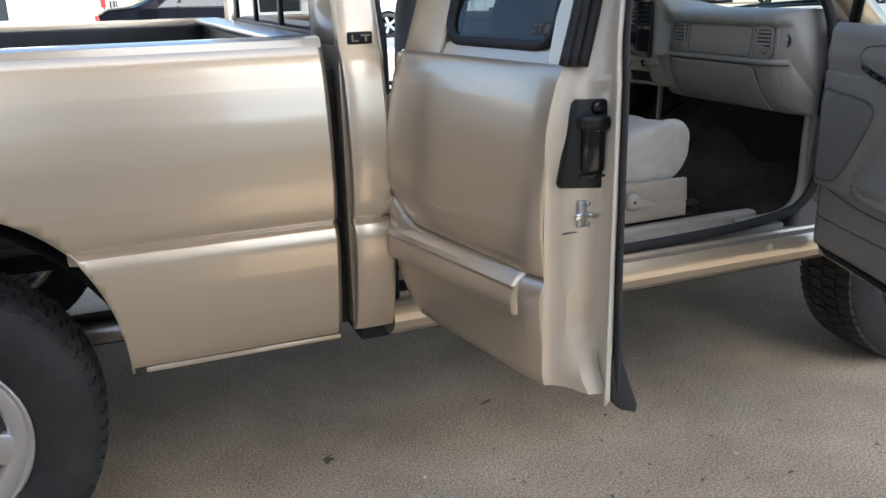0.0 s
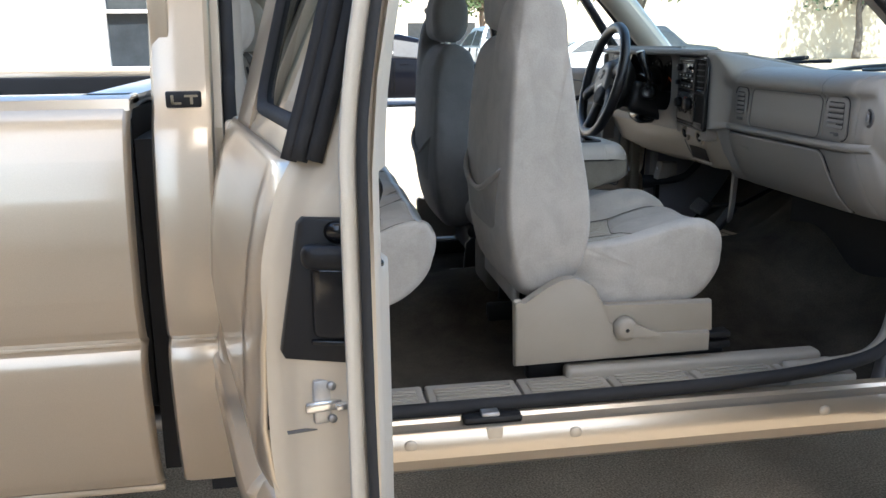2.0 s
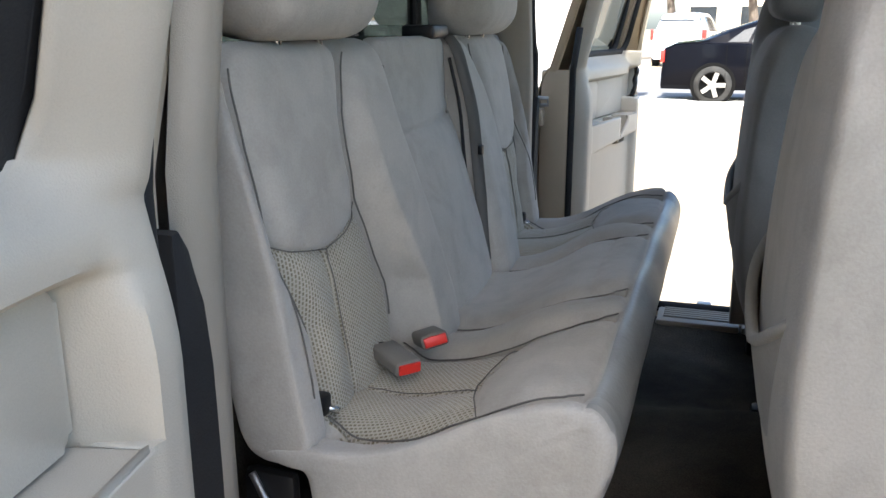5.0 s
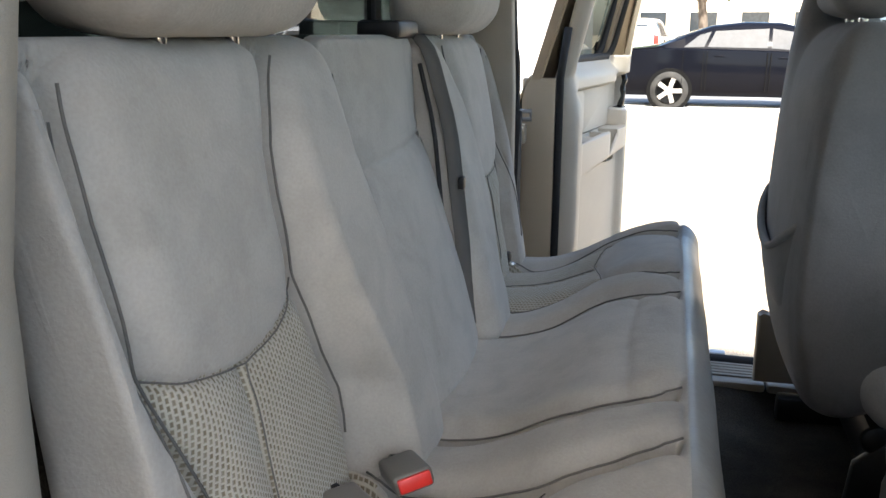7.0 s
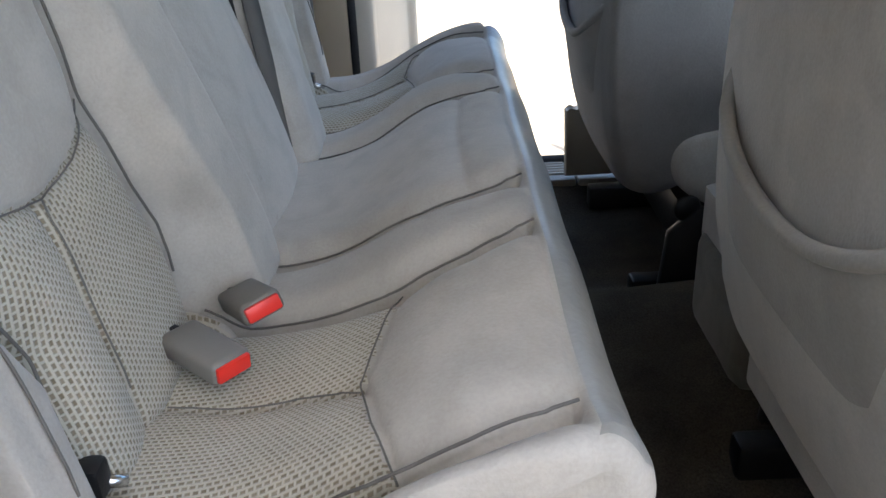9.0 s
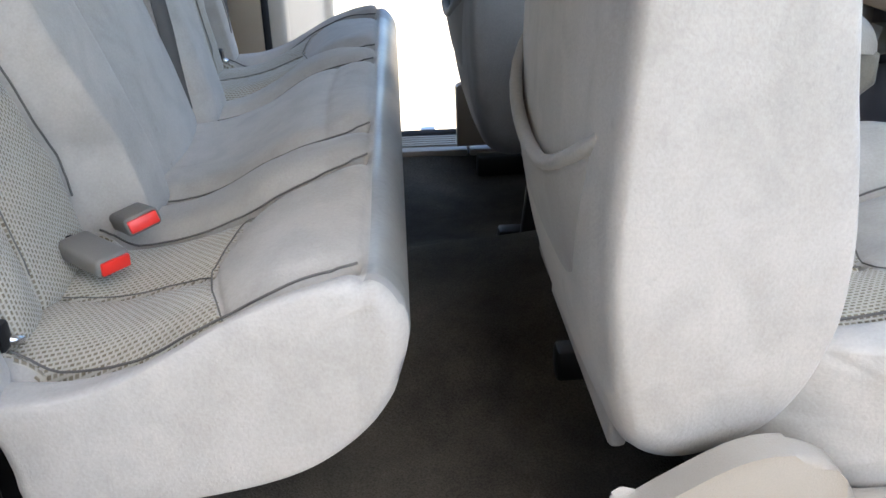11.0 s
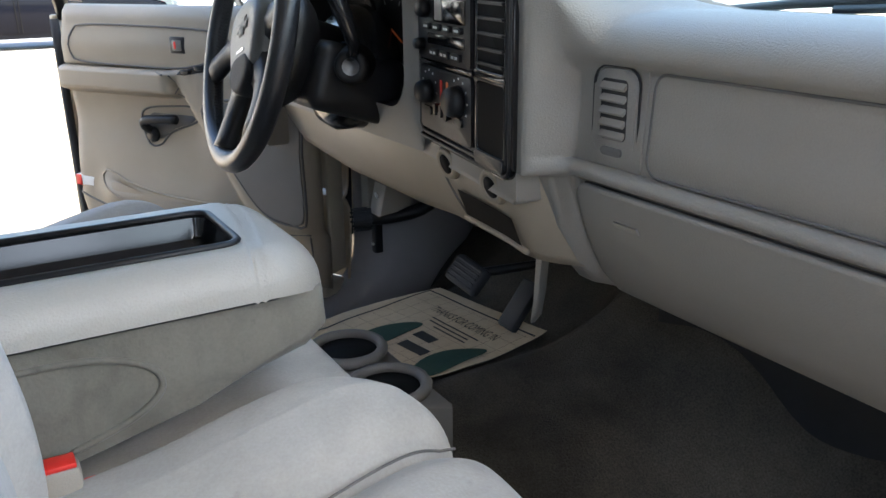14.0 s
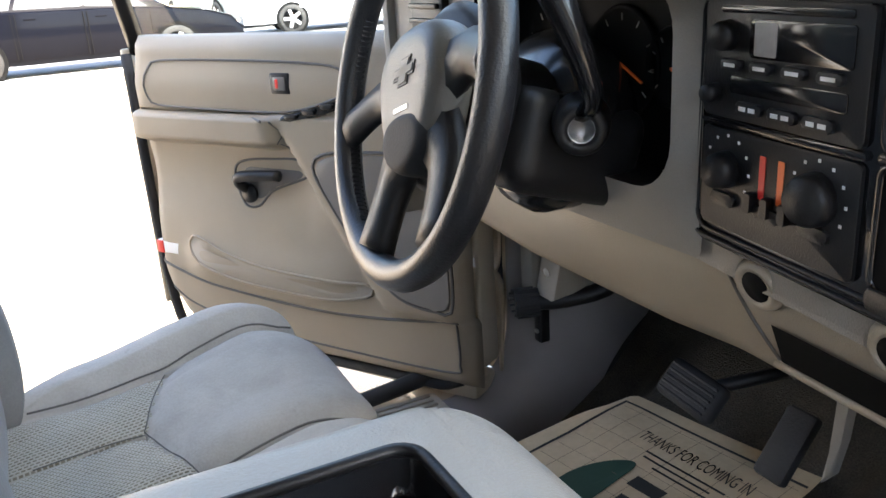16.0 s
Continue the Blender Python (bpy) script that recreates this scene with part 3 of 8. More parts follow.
    for wx in wheels:
        for sgn in (-1, 1):
            ys_ = at(wx)[2]
            # Black disc stands in for the shaded opening round the wheel
            part("wheel_arch", revolve([(0.0, -0.02), (wheel_r * 1.16, -0.02), (wheel_r * 1.16, 0.004), (0.0, 0.004)], 28, "y", (wx, sgn * ys_, wheel_r)), VOID, t, smooth=False)
            tyre = part("wheel", revolve([(wheel_r * 0.66, -0.1), (wheel_r * 0.93, -0.11), (wheel_r, -0.08), (wheel_r, 0.06), (wheel_r * 0.93, 0.09), (wheel_r * 0.66, 0.08)], 28, "y", (wx, sgn * (ys_ - 0.07), wheel_r)), TYRE, t, "black tyre", smooth=True)
            rm = Matrix.Translation((wx, sgn * (ys_ + (0.036 if sgn < 0 else 0.018)), wheel_r)) @ Matrix.Diagonal((1, sgn, 1, 1))
            hub = part("rim", revolve([(0.0, 0.0), (wheel_r * 0.62, 0.0), (wheel_r * 0.66, 0.010), (wheel_r * 0.70, 0.006)], 28, "y"), VOID, tyre, "", smooth=True, m=rm)
            bm = bmesh.new()
            for k in range(5):
                box((0.03, -0.002, -wheel_r * 0.115), (wheel_r * 0.66, 0.016, wheel_r * 0.115), 0.0, 1, bm, Matrix.Rotation(2 * math.pi * k / 5, 4, "Y"))
            part("wheel_cover", bm, rim, tyre, "silver spoked wheel cover", m=rm)
            part("hub_cap", revolve([(0.0, 0.024), (wheel_r * 0.18, 0.020), (wheel_r * 0.22, 0.0)], 20, "y"), rim, tyre, smooth=True, m=rm)
    return t, w


BLACKP = mat("gloss black car paint", (0.004, 0.0045, 0.007), 0.10, 0.0, spec=0.08, vary=0.05)
WHITEP = mat("white car paint", (0.72, 0.73, 0.74), 0.25, coat=0.8, vary=0.02)
SILVERP = mat("silver green car paint", (0.30, 0.33, 0.32), 0.3, 0.6, coat=0.8, vary=0.03)
GREYP = mat("dark grey truck paint", (0.045, 0.05, 0.055), 0.28, 0.4, coat=0.8, vary=0.05)
SEDAN = [(-2.53, 0.60, 0.60), (-2.50, 0.95, 0.96), (-2.30, 1.03, 1.05), (-1.85, 1.06, 1.10), (-1.40, 1.06, 1.28), (-0.95, 1.05, 1.43), (-0.40, 1.035, 1.49), (0.20, 1.02, 1.475), (0.60, 1.0, 1.38), (1.10, 0.97, 1.10), (1.32, 0.945, 0.96), (1.90, 0.86, 0.88), (2.32, 0.73, 0.75), (2.50, 0.52, 0.53)]
SEDAN_W = [(0.02, 0.98, 0.03, 0.52), (-1.02, -0.04, -0.90, -0.03), (-1.42, -1.08, -1.16, -0.97)]
SUVS = [(-2.38, 0.70, 0.71), (-2.36, 1.05, 1.10), (-2.28, 1.12, 1.55), (-2.10, 1.13, 1.74), (-1.20, 1.13, 1.80), (0.10, 1.12, 1.78), (0.45, 1.11, 1.62), (1.00, 1.10, 1.15), (2.05, 1.01, 1.04), (2.34, 0.86, 0.88), (2.40, 0.55, 0.56)]
SUV_W = [(0.0, 0.82, 0.02, 0.36), (-1.0, -0.08, -0.98, -0.06), (-2.15, -1.08, -2.02, -1.06)]
PICK = [(-2.88, 0.62, 0.63), (-2.86, 1.12, 1.14), (-0.82, 1.14, 1.16), (-0.78, 1.15, 1.40), (-0.62, 1.15, 1.75), (-0.20, 1.15, 1.81), (0.45, 1.15, 1.78), (0.75, 1.15, 1.56), (1.15, 1.15, 1.20), (2.40, 1.07, 1.09), (2.76, 0.86, 0.88), (2.80, 0.56, 0.57)]
PICK_W = [(0.05, 0.98, 0.07, 0.62), (-0.66, -0.03, -0.56, -0.02)]


def tail(t, w, x, z0, z1):
    for sgn in (-1, 1):
        bx("tail_light", (x - 0.02, sgn * w * 0.93 - 0.08, z0), (x + 0.05, sgn * w * 0.93 + 0.03 if sgn > 0 else sgn * w * 0.93 + 0.08, z1), RED, t, "red tail light", 0.01)


t, w = parked("sedan", "gloss black four-door sedan parked on the street", "car", pose(2.12, 15.25, 0.004, 0, 0, 0), BLACKP, SEDAN, 1.85, 0.335, (-1.62, 1.35), SEDAN_W, rim=ALLOY)
tail(t, w, -2.53, 0.72, 0.93)
t, w = parked("sport_utility", "white sport utility parked across the street", "car", pose(-0.6, 31.0, 0, 0, 0, 82), WHITEP, SUVS, 1.9, 0.36, (-1.45, 1.45), SUV_W)
tail(t, w, -2.36, 0.9, 1.25)
t, w = parked("pickup", "silver green pickup parked across the street", "truck", pose(6.9, 26.0, 0, 0, 0, 100), SILVERP, PICK, 1.95, 0.38, (-1.75, 1.75), PICK_W)
tail(t, w, -2.87, 0.8, 1.1)
t, w = parked("pickup", "dark grey pickup parked beside the silver one", "truck", pose(12.0, 25.5, 0, 0, 0, 12), GREYP, PICK, 1.95, 0.38, (-1.75, 1.75), PICK_W)
t, w = parked("sedan", "white sedan parked past the black one", "car", pose(8.6, 20.4, 0.004, 0, 0, 170), WHITEP, SEDAN, 1.85, 0.335, (-1.62, 1.35), SEDAN_W)
t, w = parked("sport_utility", "white sport utility parked far down the lot", "car", pose(35.0, 30.0, 0, 0, 0, -50), WHITEP, SUVS, 1.9, 0.36, (-1.45, 1.45), SUV_W)
t, w = parked("sport_utility", "white sport utility standing next to its twin", "car", pose(50.0, 37.5, 0, 0, 0, 122), WHITEP, SUVS, 1.9, 0.36, (-1.45, 1.45), SUV_W)
t, w = parked("sedan", "silver green sedan parked by the far row", "car", pose(33.0, 36.0, 0, 0, 0, 140), SILVERP, SEDAN, 1.85, 0.335, (-1.62, 1.35), SEDAN_W)


# ---------------------------------------------------------------- the pickup truck: x forward, y to its left, z up
truck = thing("pickup_truck", "champagne metallic extended-cab pickup with all four doors open", "truck")
PROF = [(0.482, -0.925), (0.495, -0.952), (0.52, -0.965), (0.60, -0.985), (0.70, -0.999), (0.755, -1.002), (0.780, -0.998), (0.794, -0.990), (0.801, -0.980), (0.806, -0.976), (0.811, -0.981), (0.818, -0.990), (0.835, -0.996), (0.90, -1.003), (1.0, -0.998), (1.08, -0.988), (1.15, -0.974), (1.20, -0.958), (1.225, -0.945), (1.24, -0.928), (1.246, -0.905)]
PZ, PY = [p[0] for p in PROF], [p[1] for p in PROF]


def ys(z):
    return float(np.interp(z, PZ, PY))


# --- bed
WHEEL_X, WHEEL_R = -1.0, 0.39


def arch(x):
    d = abs(x - WHEEL_X)
    if d >= 0.4719:
        return 0.482
    return 0.482 + 0.47 * (1 - (d / 0.472) ** 2.6) ** (1 / 2.2)


BX = sorted(set([-2.05 + 0.12 * i for i in range(18)] + [WHEEL_X + 0.472 * math.sin(radians(a)) for a in range(-90, 91, 3)] + [-0.4, -0.25, -0.12, -0.03, -0.012, 0.0]))


def bed_side(s):
    V, F = [], []
    zs_full = sorted(set(PZ + [0.482 + 0.764 * i / 24 for i in range(25)]))
    n = len(zs_full)
    for x in BX:
        z0 = arch(x)
        edge = 0.012 * max(0.0, 1 - (0 - x) / 0.012)
        for z in zs_full:
            zz = max(z, z0)
            V.append((x, s * (-ys(zz) - edge), zz))
    for i in range(len(BX) - 1):
        for j in range(n - 1):
            q = (i * n + j, (i + 1) * n + j, (i + 1) * n + j + 1, i * n + j + 1)
            if V[q[0]][2] == V[q[3]][2]:
                q = q[:3]
            if V[q[1]][2] == V[q[2]][2]:
                q = (q[0],) + tuple(q[2:])
            if len(q) > 2:
                F.append(q)
    ob = raw("bed_side", V, F, PAINT, truck, "champagne metallic bed side with a pressed crease")
    bm = bmesh.new()
    bm.from_mesh(ob.data)
    bmesh.ops.remove_doubles(bm, verts=bm.verts, dist=1e-5)
    bm.to_mesh(ob.data)
    bm.free()
    soft(ob, 25)
    thick(ob, 0.03, 1 if s > 0 else -1)
    # wheel-arch lip and black inner liner
    lip = [(x, s * (-ys(max(arch(x), 0.5)) - 0.004), arch(x)) for x in BX if abs(x - WHEEL_X) <= 0.4721]
    part("arch_lip", tube(lip, 0.004, 6), PAINT, truck, smooth=True)
    V, F = [], []
    pts = [(WHEEL_X + 0.5 * math.cos(radians(a)), 0.42 + 0.5 * math.sin(radians(a))) for a in range(10, 171, 10)]
    for x, z in pts:
        V += [(x, s * 0.945, z), (x, s * 0.55, z)]
    for i in range(len(pts) - 1):
        F.append((2 * i, 2 * i + 1, 2 * i + 3, 2 * i + 2))
    raw("wheel_liner", V, F, RUBBER, truck, "black wheel housing")
    # rail cap
    bm = prism([(s * 0.93, 1.235), (s * 0.925, 1.256), (s * 0.90, 1.262), (s * 0.84, 1.262), (s * 0.83, 1.25), (s * 0.83, 1.235)], "x", -2.05, -0.0, 0.004)
    soft(part("bed_rail", bm, PAINT, truck, "pale rolled top rail of the bed"), 40)
    bx("bed_liner", (-2.03, s * 0.80, 0.80), (-0.04, s * 0.835, 1.235), BLACK, truck, "black plastic liner wall", 0.01)
    # bright pinch flange along the lower edge
    bx("lower_flange", (-0.50, s * 0.935 - 0.008, 0.472), (0.0, s * 0.935 + 0.008, 0.488), PAINT, truck, "", 0.006)


bed_side(1), bed_side(-1)
bx("bed_floor", (-2.03, -0.80, 0.77), (-0.03, 0.80, 0.80), BLACK, truck, "black ribbed bed floor", 0.004)
bx("bed_front", (-0.075, -0.86, 0.62), (-0.012, 0.86, 1.235), BLACK, truck, "black front wall of the bed", 0.01)
bx("bed_front_rail", (-0.10, -0.90, 1.237), (0.0, 0.90, 1.262), ALLOY, truck, "silver top rail of the bed's front wall", 0.008)
bx("tailgate", (-2.10, -0.80, 0.62), (-2.055, 0.80, 1.25), PAINT, truck, "champagne tailgate", 0.02, 3)
bx("gap_filler", (-0.004, -0.90, 0.50), (0.033, 0.90, 1.18), BLACK, truck, "dark gap between bed and cab", 0.0)
for s in (1, -1):
    bx("frame_rail", (-2.0, s * 0.42 - 0.04, 0.37), (2.9, s * 0.42 + 0.04, 0.455), RUBBER, truck, "black chassis rail", 0.01)
part("exhaust_pipe", tube([(-1.4, -0.55, 0.46), (-0.4, -0.56, 0.45), (0.8, -0.5, 0.45)], 0.035, 8), STEEL, truck, smooth=True)
bx("axle", (WHEEL_X - 0.05, -0.8, 0.34), (WHEEL_X + 0.05, 0.8, 0.44), RUBBER, truck, "", 0.02)


# --- wheels
def wheel(x, s):
    R = WHEEL_R
    c = (x, s * 0.86, R)
    o = s
    prof = [(0.235, -0.11), (0.27, -0.125), (0.33, -0.128), (0.37, -0.12), (R - 0.004, -0.105), (R, -0.09), (R, 0.09), (R - 0.004, 0.105), (0.37, 0.12), (0.33, 0.128), (0.27, 0.125), (0.235, 0.11)]
    tyre = part("wheel", revolve(prof, 72, "y", caps=False), TYRE, truck, "black all-season tyre", smooth=True, m=Matrix.Translation(c) @ Matrix.Diagonal((1, o, 1, 1)))
    # tread blocks
    vs, fs = [], []
    for j in range(60):
        for lane, (y0, y1) in enumerate(((-0.112, -0.066), (-0.056, -0.006), (0.004, 0.054), (0.064, 0.110))):
            a0 = 2 * math.pi * (j + 0.5 * (lane % 2)) / 60
            a1 = a0 + 2 * math.pi / 60 * 0.74
            k = len(vs)
            for r in (R - 0.004, R + 0.008):
                for a, y in ((a0, y0), (a1, y0 + 0.004), (a1, y1 + 0.004), (a0, y1)):
                    rr = r - (0.007 if abs(y) > 0.105 else 0)
                    vs.append((rr * math.cos(a), y, rr * math.sin(a)))
            fs += [(k + 4, k + 5, k + 6, k + 7), (k, k + 1, k + 5, k + 4), (k + 1, k + 2, k + 6, k + 5), (k + 2, k + 3, k + 7, k + 6), (k + 3, k, k + 4, k + 7)]
    tread = raw("tread", vs, fs, TYRE, tyre, "blocky tread", smooth=False)
    part("rim", revolve([(0.225, 0.10), (0.237, 0.118), (0.228, 0.118), (0.215, 0.10), (0.205, 0.03), (0.205, -0.1), (0.22, -0.1), (0.237, -0.1)], 48, "y", caps=False), ALLOY, tyre, "polished alloy rim", smooth=True)
    bm = bmesh.new()
    for j in range(6):
        a = radians(60 * j + 15)
        m = Matrix.Rotation(a, 4, "Y")
        box((0.05, 0.052, -0.042), (0.205, 0.097, 0.042), 0.012, 2, bm, m)
    part("rim_face", revolve([(0.172, 0.05), (0.176, 0.09), (0.19, 0.098), (0.222, 0.106), (0.226, 0.10)], 60, "y", caps=False), ALLOY, tyre, "broad outer ring of the alloy wheel", smooth=True)
    soft(part("spoke", bm, ALLOY, tyre, "six broad alloy spokes"), 40)
    part("hub_cap", revolve([(0.0, 0.108), (0.05, 0.105), (0.062, 0.09), (0.07, 0.04)], 32, "y"), ALLOY, tyre, smooth=True)
    part("brake_disc", revolve([(0.06, 0.0), (0.165, 0.0), (0.165, -0.03), (0.06, -0.03)], 40, "y"), STEEL, tyre, "rusty brake disc", smooth=False)


for x in (WHEEL_X, 2.19):
    for s in (-1, 1):
        wheel(x, s)

# --- cab shell
CAB_REAR, GAP = 0.037, 0.148
UP = [(1.20, -0.958), (1.215, -0.95), (1.235, -0.935), (1.30, -0.918), (1.50, -0.862), (1.66, -0.812), (1.72, -0.785), (1.76, -0.74)]


def cab_side(s):
    zs = [p for p in PROF if p[0] <= 1.2] + UP[1:]
    xs = [CAB_REAR, CAB_REAR + 0.006, CAB_REAR + 0.02, 0.09, GAP - 0.012, GAP - 0.004, GAP]
    V, F = [], []
    for x in xs:
        e = 0.012 if x in (xs[0], xs[-1]) else (0.004 if x in (xs[1], xs[-2]) else 0)
        for z, y in zs:
            V.append((x, s * (-y - e), z))
    n = len(zs)
    for i in range(len(xs) - 1):
        for j in range(n - 1):
            F.append((i * n + j, (i + 1) * n + j, (i + 1) * n + j + 1, i * n + j + 1))
    ob = raw("cab_corner", V, F, PAINT, truck, "champagne cab corner behind the rear door")
    soft(ob, 25)
    thick(ob, 0.05, 1 if s > 0 else -1)
    # badge
    bdg = bx("trim_badge", (0.064, s * 0.962 - 0.004, 1.239), (0.128, s * 0.962 + 0.004, 1.269), BLACK, truck, "black badge with gold letter shapes", 0.008, m=pose(0, s * -0.0285, 0))
    bars("badge_shape", [(0.074, 1.245, 0.079, 1.262), (0.074, 1.245, 0.092, 1.249), (0.098, 1.258, 0.122, 1.262), (0.108, 1.245, 0.113, 1.258)], lambda a, b, h: (a, s * (0.9375 + h), b), GOLD, truck)
    # jamb inside the corner, seal and inner pillar trim
    jz = [(0.52, 0.93), (1.2, 0.915), (1.3, 0.88), (1.5, 0.82), (1.7, 0.755)]
    for (za, ya), (zb, yb) in zip(jz, jz[1:]):
        bm = prism([(s * ya, za), (s * (ya - 0.11), za), (s * (yb - 0.11), zb), (s * yb, zb)], "x", 0.09, 0.16)
        part("door_jamb", bm, JAMB, truck)
    seal = [(0.172, s * (y - 0.035), z) for z, y in jz]
    part("door_seal", tube(spline(seal, 16), 0.013, 8), RUBBER, truck, "black rubber door seal", smooth=True)
    pil = [(0.60, 0.735), (0.9, 0.738), (1.2, 0.735), (1.45, 0.685), (1.72, 0.62)]
    V, F = [], []
    sec = [(0.165, 0.06), (0.188, 0.05), (0.195, 0.03), (0.19, 0.008), (0.17, 0.0), (0.10, -0.012), (0.05, -0.014)]
    for z, y in pil:
        V += [(a, s * (y + b), z) for a, b in sec]
    n = len(sec)
    for i in range(len(pil) - 1):
        for j in range(n - 1):
            F.append((i * n + j, (i + 1) * n + j, (i + 1) * n + j + 1, i * n + j + 1))
    raw("pillar_trim", V, F, TRIM, truck, "beige grey rear pillar trim")
    bm = prism([(s * 0.838, 0.57), (s * 0.787, 0.57), (s * 0.786, 0.87), (s * 0.788, 1.0), (s * 0.796, 1.07), (s * 0.812, 1.13), (s * 0.826, 1.152), (s * 0.838, 1.15)], "x", 0.14, 0.199, 0.004)
    soft(part("pillar_seal", bm, RUBBER, truck, "black rubber strip along the rear pillar"), 40)
    for z in (0.70, 1.06):
        bx("door_hinge", (0.135, s * 0.945 - 0.02, z), (0.19, s * 0.945 + 0.02, z + 0.05), JAMB, truck, "", 0.006)
    part("striker", tube([(0.165, s * 0.935, 1.12), (0.20, s * 0.95, 1.12), (0.20, s * 0.95, 1.14), (0.165, s * 0.935, 1.14)], 0.006, 6), STEEL, truck, smooth=True)


cab_side(1), cab_side(-1)
# back wall of the cab with its window
bx("cab_back", (0.04, -0.93, 0.50), (0.075, 0.93, 1.235), PAINT, truck, "champagne rear wall of the cab", 0.004)
for y0, y1 in ((-0.90, -0.66), (0.66, 0.90)):
    bx("cab_back", (0.04, y0, 1.235), (0.075, y1, 1.70), PAINT, truck, "", 0.004)
bx("cab_back", (0.04, -0.9, 1.64), (0.075, 0.9, 1.76), PAINT, truck, "", 0.004)
bx("rear_window", (0.052, -0.66, 1.235), (0.058, 0.66, 1.64), TINT, truck, "tinted sliding rear window", 0.0)
for y in (-0.645, -0.22, 0.22, 0.645):
    bx("window_bar", (0.045, y - 0.015, 1.235), (0.066, y + 0.015, 1.64), BLACK, truck, "", 0.003)
bx("window_bar", (0.043, -0.66, 1.232), (0.068, 0.66, 1.262), BLACK, truck, "", 0.003)
# rear inner wall and shelf behind the bench
bx("back_trim", (0.078, -0.76, 0.55), (0.095, 0.76, 1.22), CARPET, truck, "dark carpeted rear wall", 0.004)
# roof
V, F = sheet(np.linspace(0.04, 1.42, 12), np.linspace(-0.78, 0.78, 15), lambda x, y: (x, y, 1.81 - 0.06 * (y / 0.78) ** 4 - 0.05 * max(0, (x - 0.9) / 0.5) ** 2 - 0.03 * max(0, (0.3 - x) / 0.3) ** 2))
roof = raw("roof", V, F, PAINT, truck, "champagne cab roof")
thick(roof, 0.02, 0)
V, F = sheet(np.linspace(0.08, 1.40, 8), np.linspace(-0.74, 0.74, 9), lambda x, y: (x, y, 1.765 - 0.04 * (y / 0.74) ** 4 - 0.05 * max(0, (x - 0.9) / 0.5) ** 2))
raw("headliner", V, F, TRIM, truck, "grey fabric headliner")
for s in (1, -1):
    part("roof_rail", tube(spline([(0.06, s * 0.765, 1.745), (0.7, s * 0.775, 1.76), (1.35, s * 0.765, 1.725)], 12), 0.035, 8), PAINT, truck, smooth=True)

# A-pillars, windscreen, cowl, bonnet
for s in (1, -1):
    path = [(1.36, s * 0.75, 1.725), (1.60, s * 0.80, 1.50), (1.80, s * 0.845, 1.30), (1.90, s * 0.86, 1.20)]
    part("windscreen_pillar", tube(spline(path, 12), 0.05, 8), PAINT, truck, smooth=True)
    path = [(1.30, s * 0.745, 1.70), (1.52, s * 0.795, 1.50), (1.68, s * 0.83, 1.32), (1.73, s * 0.845, 1.18), (1.74, s * 0.85, 0.95), (1.73, s * 0.85, 0.74), (1.66, s * 0.855, 0.63), (1.5, s * 0.86, 0.592), (1.2, s * 0.865, 0.575), (0.6, s * 0.865, 0.568), (0.19, s * 0.865, 0.566)]
    part("door_seal", tube(spline(path, 60), 0.016, 8), RUBBER, truck, "black rubber door seal", smooth=True)
    path = [(1.33, s * 0.71, 1.71), (1.56, s * 0.765, 1.50), (1.76, s * 0.80, 1.30), (1.82, s * 0.81, 1.24)]
    part("pillar_trim", tube(spline(path, 12), 0.042, 8), TRIM, truck, "grey windscreen pillar trim", smooth=True)
    # hinge pillar below the screen
    bm = prism([(1.745, 0.62), (1.82, 0.66), (1.86, 0.70), (1.90, 1.22), (1.76, 1.22)], "y", s * 0.82, s * 0.93, 0.01)
    soft(part("hinge_pillar", bm, JAMB, truck, "painted door hinge pillar"), 40)
    V, F = sheet(np.linspace(1.74, 3.2, 10), range(11), lambda x, j: (x, s * (0.995 + 0.01 - 0.05 * max(0, (x - 2.9)) - (0.06 if j < 1 else 0) - 0.16 * max(0, (j - 8) / 2) ** 2), max(0.50, (0.47 + 0.5 * (1 - (abs(x - 2.19) / 0.5) ** 2.5) ** 0.45) if abs(x - 2.19) < 0.5 else 0.5) * (1 - j / 10) + (1.22 - 0.12 * (x - 1.74) / 1.46) * j / 10))
    fw = raw("front_wing", V, F, PAINT, truck, "champagne front wing")
    thick(fw, 0.02, 0)
V, F = sheet(np.linspace(1.98, 3.25, 10), np.linspace(-0.88, 0.88, 13), lambda x, y: (x, y, 1.225 - 0.10 * (x - 1.98) / 1.27 - 0.05 * (abs(y) / 0.88) ** 3))
bn = raw("bonnet", V, F, PAINT, truck, "champagne bonnet")
thick(bn, 0.03, -1)
bx("cowl", (1.93, -0.86, 1.15), (2.14, 0.86, 1.215), BLACK, truck, "black cowl panel below the windscreen", 0.02)
bx("front_bumper", (3.2, -0.92, 0.5), (3.35, 0.92, 1.08), CHROME, truck, "", 0.04)
V, F = sheet(np.linspace(0, 1, 12), np.linspace(-1, 1, 15), lambda a, y: (1.36 + 0.66 * a - 0.05 * y * y, y * (0.72 + 0.12 * a), 1.735 - 0.515 * a))
ws = raw("windscreen", V, F, SCREEN, truck, "clear windscreen")
ws.visible_shadow = False
for y, dy in ((0.62, 0.0), (-0.03, 0.0)):
    wa = part("wiper", tube([(2.02, y + 0.05, 1.245), (1.995, y - 0.12, 1.262), (1.985, y - 0.32, 1.276), (1.97, y - 0.56, 1.290)], 0.007, 6), BLACK, truck, "black wiper arm and blade", smooth=True)
    part("wiper_blade", tube([(1.972, y - 0.20, 1.258), (1.968, y - 0.40, 1.270), (1.962, y - 0.70, 1.282)], 0.006, 6), BLACK, wa, "", smooth=True)
